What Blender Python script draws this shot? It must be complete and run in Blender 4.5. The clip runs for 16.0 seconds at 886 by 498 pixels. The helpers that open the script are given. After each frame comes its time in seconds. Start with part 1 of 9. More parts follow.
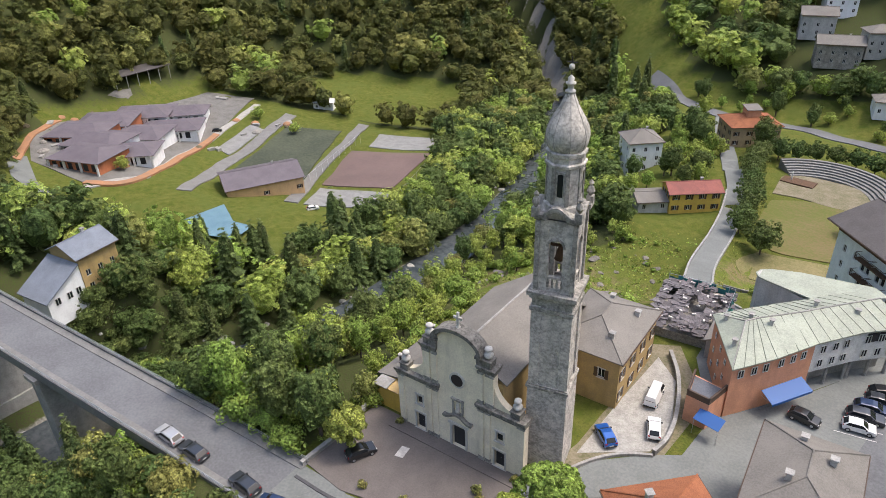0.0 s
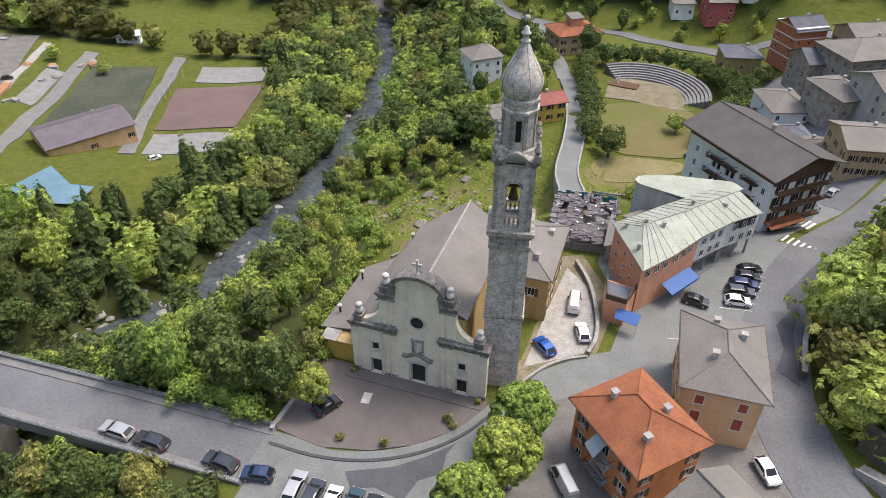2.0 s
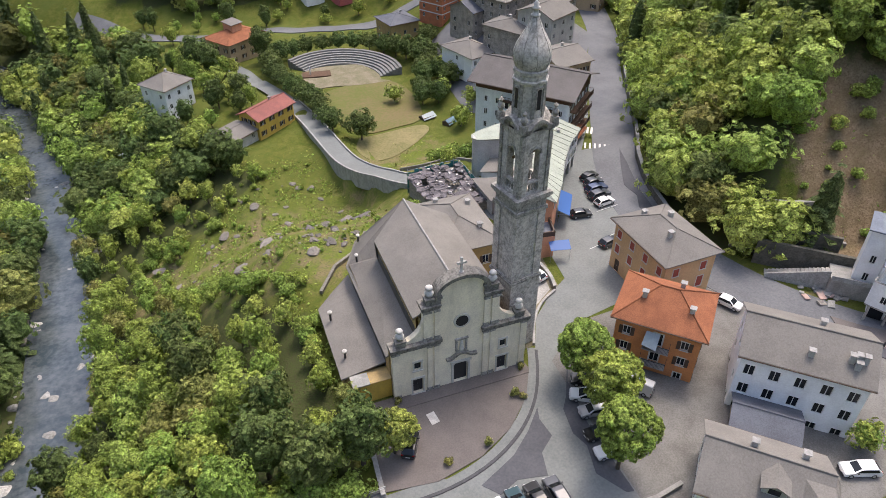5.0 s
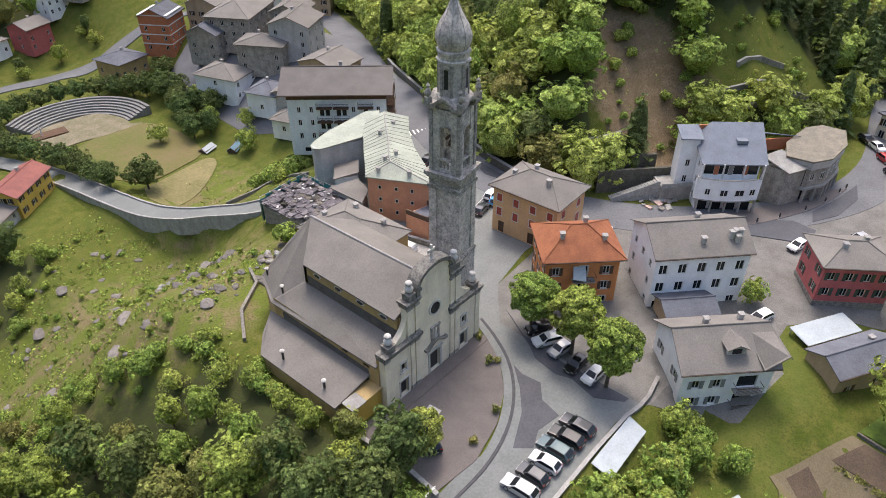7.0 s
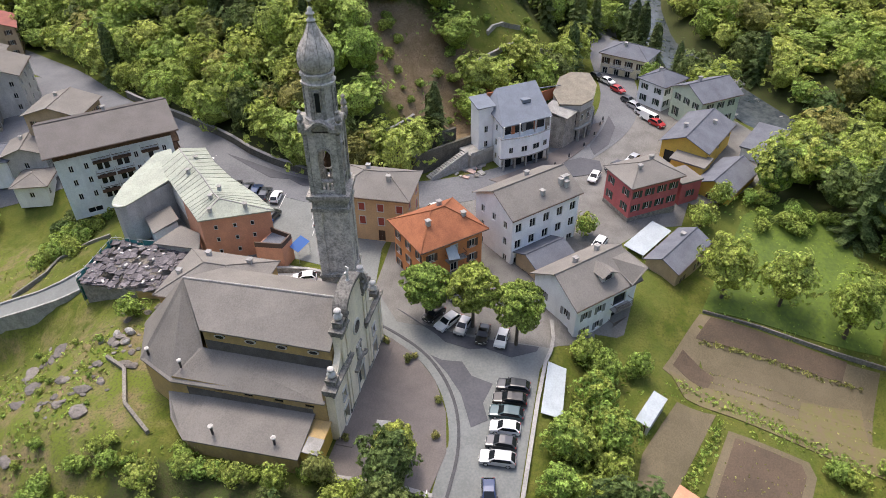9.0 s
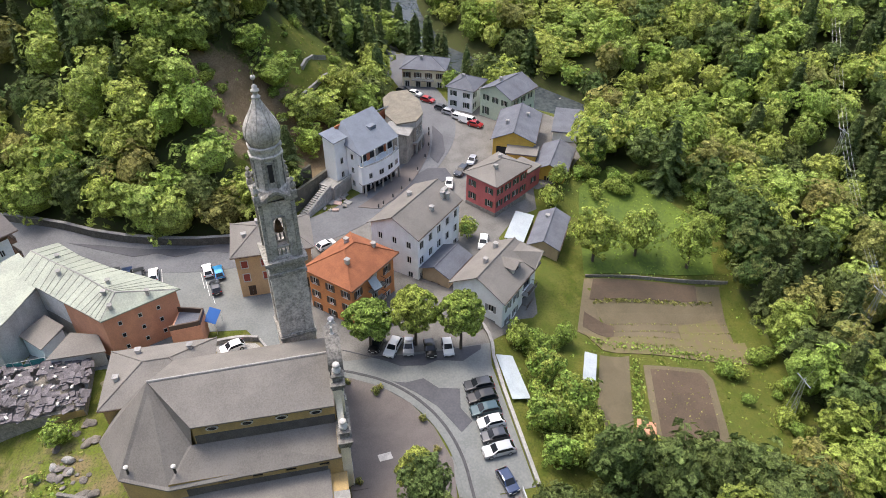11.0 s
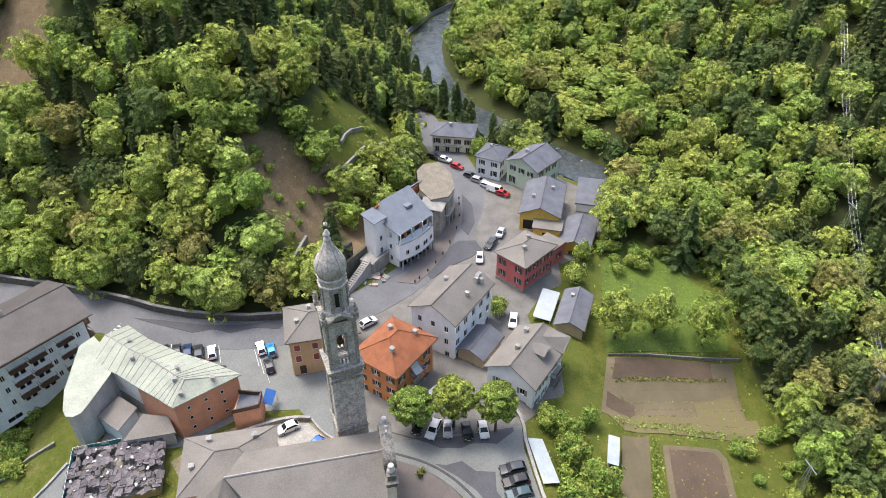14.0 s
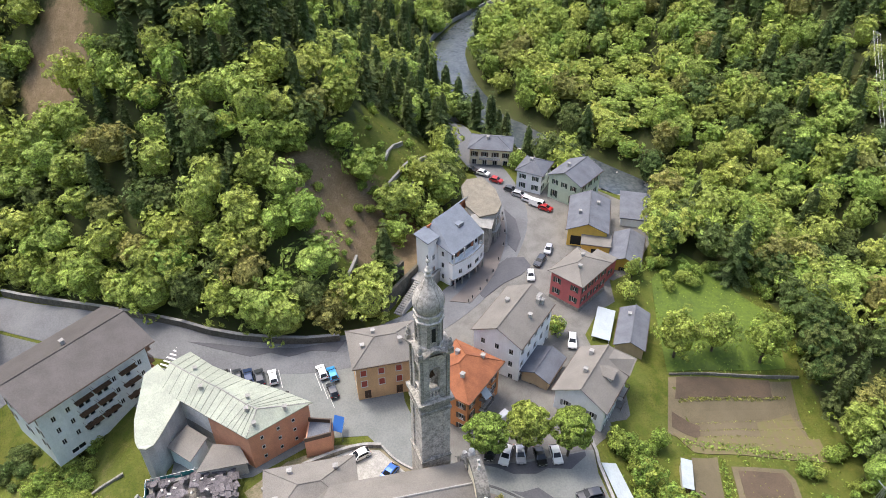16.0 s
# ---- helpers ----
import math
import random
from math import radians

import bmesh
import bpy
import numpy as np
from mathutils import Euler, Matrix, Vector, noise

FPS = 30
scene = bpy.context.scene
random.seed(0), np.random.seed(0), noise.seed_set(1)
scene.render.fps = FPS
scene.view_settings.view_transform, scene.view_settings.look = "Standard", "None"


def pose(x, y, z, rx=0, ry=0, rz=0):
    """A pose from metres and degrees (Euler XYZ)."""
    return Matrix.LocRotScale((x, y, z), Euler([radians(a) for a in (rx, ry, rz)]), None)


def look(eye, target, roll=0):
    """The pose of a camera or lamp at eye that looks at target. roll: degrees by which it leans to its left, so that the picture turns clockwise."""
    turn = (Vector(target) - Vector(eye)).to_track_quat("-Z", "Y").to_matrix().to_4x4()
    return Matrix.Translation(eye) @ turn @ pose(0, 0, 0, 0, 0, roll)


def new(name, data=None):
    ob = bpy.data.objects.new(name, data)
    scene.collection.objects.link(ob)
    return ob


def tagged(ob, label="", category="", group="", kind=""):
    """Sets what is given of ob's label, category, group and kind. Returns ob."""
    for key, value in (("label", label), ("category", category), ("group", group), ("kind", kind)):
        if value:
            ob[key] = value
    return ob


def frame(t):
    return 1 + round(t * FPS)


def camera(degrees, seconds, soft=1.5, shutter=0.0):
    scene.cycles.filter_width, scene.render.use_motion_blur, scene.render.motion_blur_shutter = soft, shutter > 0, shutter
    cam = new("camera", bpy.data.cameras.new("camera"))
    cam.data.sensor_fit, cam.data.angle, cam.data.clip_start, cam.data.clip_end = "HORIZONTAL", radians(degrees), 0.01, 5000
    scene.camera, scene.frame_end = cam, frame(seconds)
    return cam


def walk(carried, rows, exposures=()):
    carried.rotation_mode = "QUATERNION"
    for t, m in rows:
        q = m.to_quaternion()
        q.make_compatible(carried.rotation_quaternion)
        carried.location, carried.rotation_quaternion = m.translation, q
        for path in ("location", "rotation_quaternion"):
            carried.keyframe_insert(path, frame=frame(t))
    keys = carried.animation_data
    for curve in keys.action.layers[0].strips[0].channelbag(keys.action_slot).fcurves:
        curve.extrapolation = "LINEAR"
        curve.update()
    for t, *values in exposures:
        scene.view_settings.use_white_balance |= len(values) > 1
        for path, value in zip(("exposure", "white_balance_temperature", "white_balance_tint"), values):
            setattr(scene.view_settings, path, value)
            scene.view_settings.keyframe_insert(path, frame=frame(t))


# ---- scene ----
cam = camera(65.67, 16.0, soft=0.8)
# seconds, place, turn to the left, pitch, lean
ROWS = [
    (0.0, 36.18, -51.28, 65.03, 36.28, -29.79, -2.01),
    (0.5, 32.83, -53.46, 67.88, 30.12, -33.88, -0.69),
    (1.0, 29.87, -55.15, 69.33, 25.30, -36.18, 0.08),
    (1.5, 26.72, -56.71, 69.79, 21.69, -36.93, 0.41),
    (2.0, 22.27, -58.23, 69.68, 18.07, -37.09, 0.43),
    (2.5, 17.00, -59.70, 69.80, 14.25, -37.21, 0.33),
    (3.0, 9.92, -61.09, 69.80, 9.19, -37.24, 0.22),
    (3.5, 1.98, -61.58, 69.72, 3.21, -37.25, 0.25),
    (4.0, -7.02, -60.94, 69.26, -4.42, -37.15, 0.28),
    (4.5, -15.68, -59.55, 69.39, -12.31, -37.18, 0.30),
    (5.0, -24.14, -57.61, 69.50, -20.61, -37.15, 0.01),
    (5.2, -27.43, -56.84, 69.63, -23.86, -37.09, -0.12),
    (5.7, -35.12, -54.18, 69.38, -31.63, -36.88, -0.25),
    (6.2, -41.44, -50.43, 68.66, -38.65, -36.50, -0.17),
    (6.8, -47.27, -45.31, 67.89, -46.55, -36.12, -0.05),
    (7.3, -50.72, -41.19, 67.97, -53.07, -36.12, -0.13),
    (7.5, -51.82, -39.68, 68.13, -55.65, -36.20, -0.22),
    (8.0, -54.69, -35.83, 68.82, -62.33, -36.43, -0.46),
    (8.5, -56.88, -31.29, 69.84, -69.05, -36.80, -0.56),
    (9.0, -58.60, -25.15, 70.95, -76.72, -37.23, -0.51),
    (9.5, -59.80, -18.09, 71.39, -84.39, -37.24, -0.13),
    (10.0, -61.19, -10.66, 72.94, -91.75, -37.19, 0.02),
    (10.2, -61.55, -7.99, 73.47, -94.40, -37.09, 0.08),
    (10.7, -62.54, -2.40, 75.76, -99.90, -36.94, 0.16),
    (11.2, -63.08, 0.52, 79.21, -102.66, -36.72, 0.14),
    (11.8, -63.29, 1.73, 83.87, -103.47, -36.47, 0.04),
    (12.3, -63.24, 1.85, 87.39, -103.00, -36.35, -0.04),
    (12.5, -63.14, 1.85, 88.78, -102.81, -36.33, -0.08),
    (13.0, -63.06, 1.90, 91.70, -102.03, -36.27, -0.12),
    (13.5, -62.55, 2.46, 94.16, -101.25, -36.38, -0.11),
    (14.0, -61.74, 3.91, 96.04, -100.62, -36.41, -0.12),
    (14.5, -60.38, 6.22, 97.34, -100.40, -36.50, -0.06),
    (15.0, -58.84, 9.68, 98.04, -100.57, -36.43, 0.02),
    (15.5, -57.37, 13.37, 98.53, -101.04, -36.38, 0.09),
    (16.0, -55.64, 16.85, 99.45, -101.65, -36.65, -0.03),
]
walk(cam, [(t, pose(x, y, z, 90 + pitch, 0, yaw) @ pose(0, 0, 0, 0, 0, lean)) for t, x, y, z, yaw, pitch, lean in ROWS], [(0.0, 1.06, 6550, 11), (5.0, 1.12, 6600, 13), (9.0, 1.15, 6600, 13), (10.2, 1.18, 6600, 12), (12.3, 1.29, 6500, 10), (16.0, 1.34, 6500, 10)])

# ---- daylight: a high soft sun through thin cloud ----
SUN_EL, SUN_AZ = radians(66), radians(50)
world = bpy.data.worlds.new("world")
scene.world = world
world.use_nodes = True
sky = world.node_tree.nodes.new("ShaderNodeTexSky")
sky.sky_type, sky.sun_disc = "NISHITA", False
sky.sun_elevation, sky.sun_rotation = SUN_EL, SUN_AZ
sky.dust_density, sky.ozone_density = 4.0, 0.6
world.node_tree.links.new(sky.outputs[0], world.node_tree.nodes["Background"].inputs[0])
world.node_tree.nodes["Background"].inputs[1].default_value = 0.15
sun_data = bpy.data.lights.new("sun", "SUN")
sun_data.energy, sun_data.angle, sun_data.color = 1.0, radians(14.0), (1.0, 0.93, 0.84)
sun = new("sun", sun_data)
sun_from = Vector((math.sin(SUN_AZ) * math.cos(SUN_EL), math.cos(SUN_AZ) * math.cos(SUN_EL), math.sin(SUN_EL)))
sun.matrix_world = look(sun_from * 300, (0, 0, 0))

# ---- materials ----
def mat(name, base, other=None, rough=0.85, scale=1.2, fine=4.5, bump=0.2, metal=0.0, vary=0.0, island=0.0, grime=0.0, spec=0.3):
    """Two-scale mottled surface: base to other by broad and fine noise, with relief. vary: by object; island: by loose piece."""
    m = bpy.data.materials.new(name)
    m.use_nodes = True
    n, l = m.node_tree.nodes, m.node_tree.links
    bsdf = n["Principled BSDF"]
    other = other or tuple(c * 0.72 for c in base)
    co = n.new("ShaderNodeNewGeometry")
    big, small = n.new("ShaderNodeTexNoise"), n.new("ShaderNodeTexNoise")
    for tex, s, d in ((big, scale, 6.0), (small, fine, 4.0)):
        tex.inputs["Scale"].default_value = s
        tex.inputs["Detail"].default_value = d
        tex.inputs["Roughness"].default_value = 0.62
        l.new(co.outputs["Position"], tex.inputs["Vector"])
    add = n.new("ShaderNodeMath")
    add.operation = "ADD"
    l.new(big.outputs["Fac"], add.inputs[0])
    l.new(small.outputs["Fac"], add.inputs[1])
    ramp = n.new("ShaderNodeMapRange")
    ramp.inputs["From Min"].default_value, ramp.inputs["From Max"].default_value = 0.80, 1.20
    l.new(add.outputs[0], ramp.inputs["Value"])
    mix = n.new("ShaderNodeMix")
    mix.data_type = "RGBA"
    mix.inputs["A"].default_value, mix.inputs["B"].default_value = (*base, 1), (*other, 1)
    l.new(ramp.outputs[0], mix.inputs["Factor"])
    out = mix.outputs["Result"]
    if grime:
        st = n.new("ShaderNodeTexNoise")
        st.inputs["Scale"].default_value, st.inputs["Detail"].default_value = 0.35, 8.0
        mp = n.new("ShaderNodeMapping")
        mp.inputs["Scale"].default_value = (1.6, 1.6, 0.35)
        l.new(co.outputs["Position"], mp.inputs["Vector"])
        l.new(mp.outputs[0], st.inputs["Vector"])
        r2 = n.new("ShaderNodeMapRange")
        r2.inputs["From Min"].default_value, r2.inputs["From Max"].default_value = 0.5, 0.75
        r2.inputs["To Max"].default_value = grime
        l.new(st.outputs["Fac"], r2.inputs["Value"])
        gm = n.new("ShaderNodeMix")
        gm.data_type = "RGBA"
        gm.inputs["B"].default_value = (base[0] * 0.35, base[1] * 0.34, base[2] * 0.32, 1)
        l.new(r2.outputs[0], gm.inputs["Factor"])
        l.new(out, gm.inputs["A"])
        out = gm.outputs["Result"]
    if vary or island:
        hsv = n.new("ShaderNodeHueSaturation")
        src = n.new("ShaderNodeObjectInfo").outputs["Random"] if vary else co.outputs["Random Per Island"]
        amount = vary or island
        r3 = n.new("ShaderNodeMapRange")
        r3.inputs["To Min"].default_value, r3.inputs["To Max"].default_value = 1 - amount, 1 + amount
        l.new(src, r3.inputs["Value"])
        l.new(r3.outputs[0], hsv.inputs["Value"])
        l.new(out, hsv.inputs["Color"])
        out = hsv.outputs["Color"]
    l.new(out, bsdf.inputs["Base Color"])
    bsdf.inputs["Roughness"].default_value = rough
    bsdf.inputs["Metallic"].default_value = metal
    bsdf.inputs["Specular IOR Level"].default_value = spec
    if bump:
        b = n.new("ShaderNodeBump")
        b.inputs["Strength"].default_value, b.inputs["Distance"].default_value = bump, 0.08
        l.new(add.outputs[0], b.inputs["Height"])
        l.new(b.outputs[0], bsdf.inputs["Normal"])
    return m


def plain(name, base, rough=0.5, metal=0.0, coat=0.0, spec=0.5):
    m = bpy.data.materials.new(name)
    m.use_nodes = True
    b = m.node_tree.nodes["Principled BSDF"]
    b.inputs["Base Color"].default_value, b.inputs["Roughness"].default_value = (*base, 1), rough
    b.inputs["Metallic"].default_value, b.inputs["Coat Weight"].default_value = metal, coat
    b.inputs["Specular IOR Level"].default_value = spec
    return m


def leaf(name, base, hue=0.022, value=0.5):
    """Foliage, varied by tree and by leaf clump."""
    m = bpy.data.materials.new(name)
    m.use_nodes = True
    n, l = m.node_tree.nodes, m.node_tree.links
    bsdf = n["Principled BSDF"]
    info, geo = n.new("ShaderNodeObjectInfo"), n.new("ShaderNodeNewGeometry")
    at = n.new("ShaderNodeAttribute")
    at.attribute_name = "tint"
    hsv = n.new("ShaderNodeHueSaturation")
    hsv.inputs["Color"].default_value = (*base, 1)
    add = n.new("ShaderNodeMath")
    add.operation = "ADD"
    l.new(info.outputs["Random"], add.inputs[0])
    l.new(at.outputs["Fac"], add.inputs[1])
    fr = n.new("ShaderNodeMath")
    fr.operation = "FRACT"
    l.new(add.outputs[0], fr.inputs[0])
    rh = n.new("ShaderNodeMapRange")
    rh.inputs["To Min"].default_value, rh.inputs["To Max"].default_value = 0.5 - hue, 0.5 + hue * 0.7
    l.new(fr.outputs[0], rh.inputs["Value"])
    l.new(rh.outputs[0], hsv.inputs["Hue"])
    wob = n.new("ShaderNodeMath")
    wob.operation = "MULTIPLY_ADD"
    wob.inputs[1].default_value, wob.inputs[2].default_value = 7.31, 0.37
    l.new(fr.outputs[0], wob.inputs[0])
    fr2 = n.new("ShaderNodeMath")
    fr2.operation = "FRACT"
    l.new(wob.outputs[0], fr2.inputs[0])
    mixv = n.new("ShaderNodeMath")
    mixv.operation = "MULTIPLY_ADD"
    mixv.inputs[1].default_value = 0.9
    l.new(geo.outputs["Random Per Island"], mixv.inputs[0])
    l.new(fr2.outputs[0], mixv.inputs[2])
    rv = n.new("ShaderNodeMapRange")
    rv.inputs["From Max"].default_value = 1.9
    rv.inputs["To Min"].default_value, rv.inputs["To Max"].default_value = 1 - value, 1 + value
    l.new(mixv.outputs[0], rv.inputs["Value"])
    l.new(rv.outputs[0], hsv.inputs["Value"])
    # sprays broken into single leaves: colour, relief and gaps of a hand's width
    tex = n.new("ShaderNodeTexNoise")
    tex.inputs["Scale"].default_value, tex.inputs["Detail"].default_value, tex.inputs["Roughness"].default_value = 2.6, 3.0, 0.7
    l.new(geo.outputs["Position"], tex.inputs["Vector"])
    shade = n.new("ShaderNodeMapRange")
    shade.inputs["From Min"].default_value, shade.inputs["From Max"].default_value = 0.36, 0.64
    shade.inputs["To Min"].default_value, shade.inputs["To Max"].default_value = 0.38, 1.6
    l.new(tex.outputs["Fac"], shade.inputs["Value"])
    mul = n.new("ShaderNodeMix")
    mul.data_type, mul.blend_type = "RGBA", "MULTIPLY"
    mul.inputs["Factor"].default_value = 1.0
    l.new(hsv.outputs["Color"], mul.inputs["A"])
    l.new(shade.outputs[0], mul.inputs["B"])
    leaf_colour = mul.outputs["Result"]
    bump = n.new("ShaderNodeBump")
    bump.inputs["Strength"].default_value, bump.inputs["Distance"].default_value = 1.0, 0.4
    l.new(tex.outputs["Fac"], bump.inputs["Height"])
    l.new(bump.outputs[0], bsdf.inputs["Normal"])
    l.new(leaf_colour, bsdf.inputs["Base Color"])
    bsdf.inputs["Roughness"].default_value = 0.55
    bsdf.inputs["Specular IOR Level"].default_value = 0.12
    tr = n.new("ShaderNodeBsdfTranslucent")
    l.new(leaf_colour, tr.inputs["Color"])
    ms = n.new("ShaderNodeMixShader")
    ms.inputs[0].default_value = 0.3
    l.new(bsdf.outputs[0], ms.inputs[1])
    l.new(tr.outputs[0], ms.inputs[2])
    gap = n.new("ShaderNodeTexNoise")
    gap.inputs["Scale"].default_value, gap.inputs["Detail"].default_value = 3.4, 2.0
    l.new(geo.outputs["Position"], gap.inputs["Vector"])
    cut = n.new("ShaderNodeMath")
    cut.operation, cut.inputs[1].default_value = "LESS_THAN", 0.41
    l.new(gap.outputs["Fac"], cut.inputs[0])
    clear = n.new("ShaderNodeBsdfTransparent")
    holes = n.new("ShaderNodeMixShader")
    l.new(cut.outputs[0], holes.inputs[0])
    l.new(ms.outputs[0], holes.inputs[1])
    l.new(clear.outputs[0], holes.inputs[2])
    l.new(holes.outputs[0], n["Material Output"].inputs["Surface"])
    return m


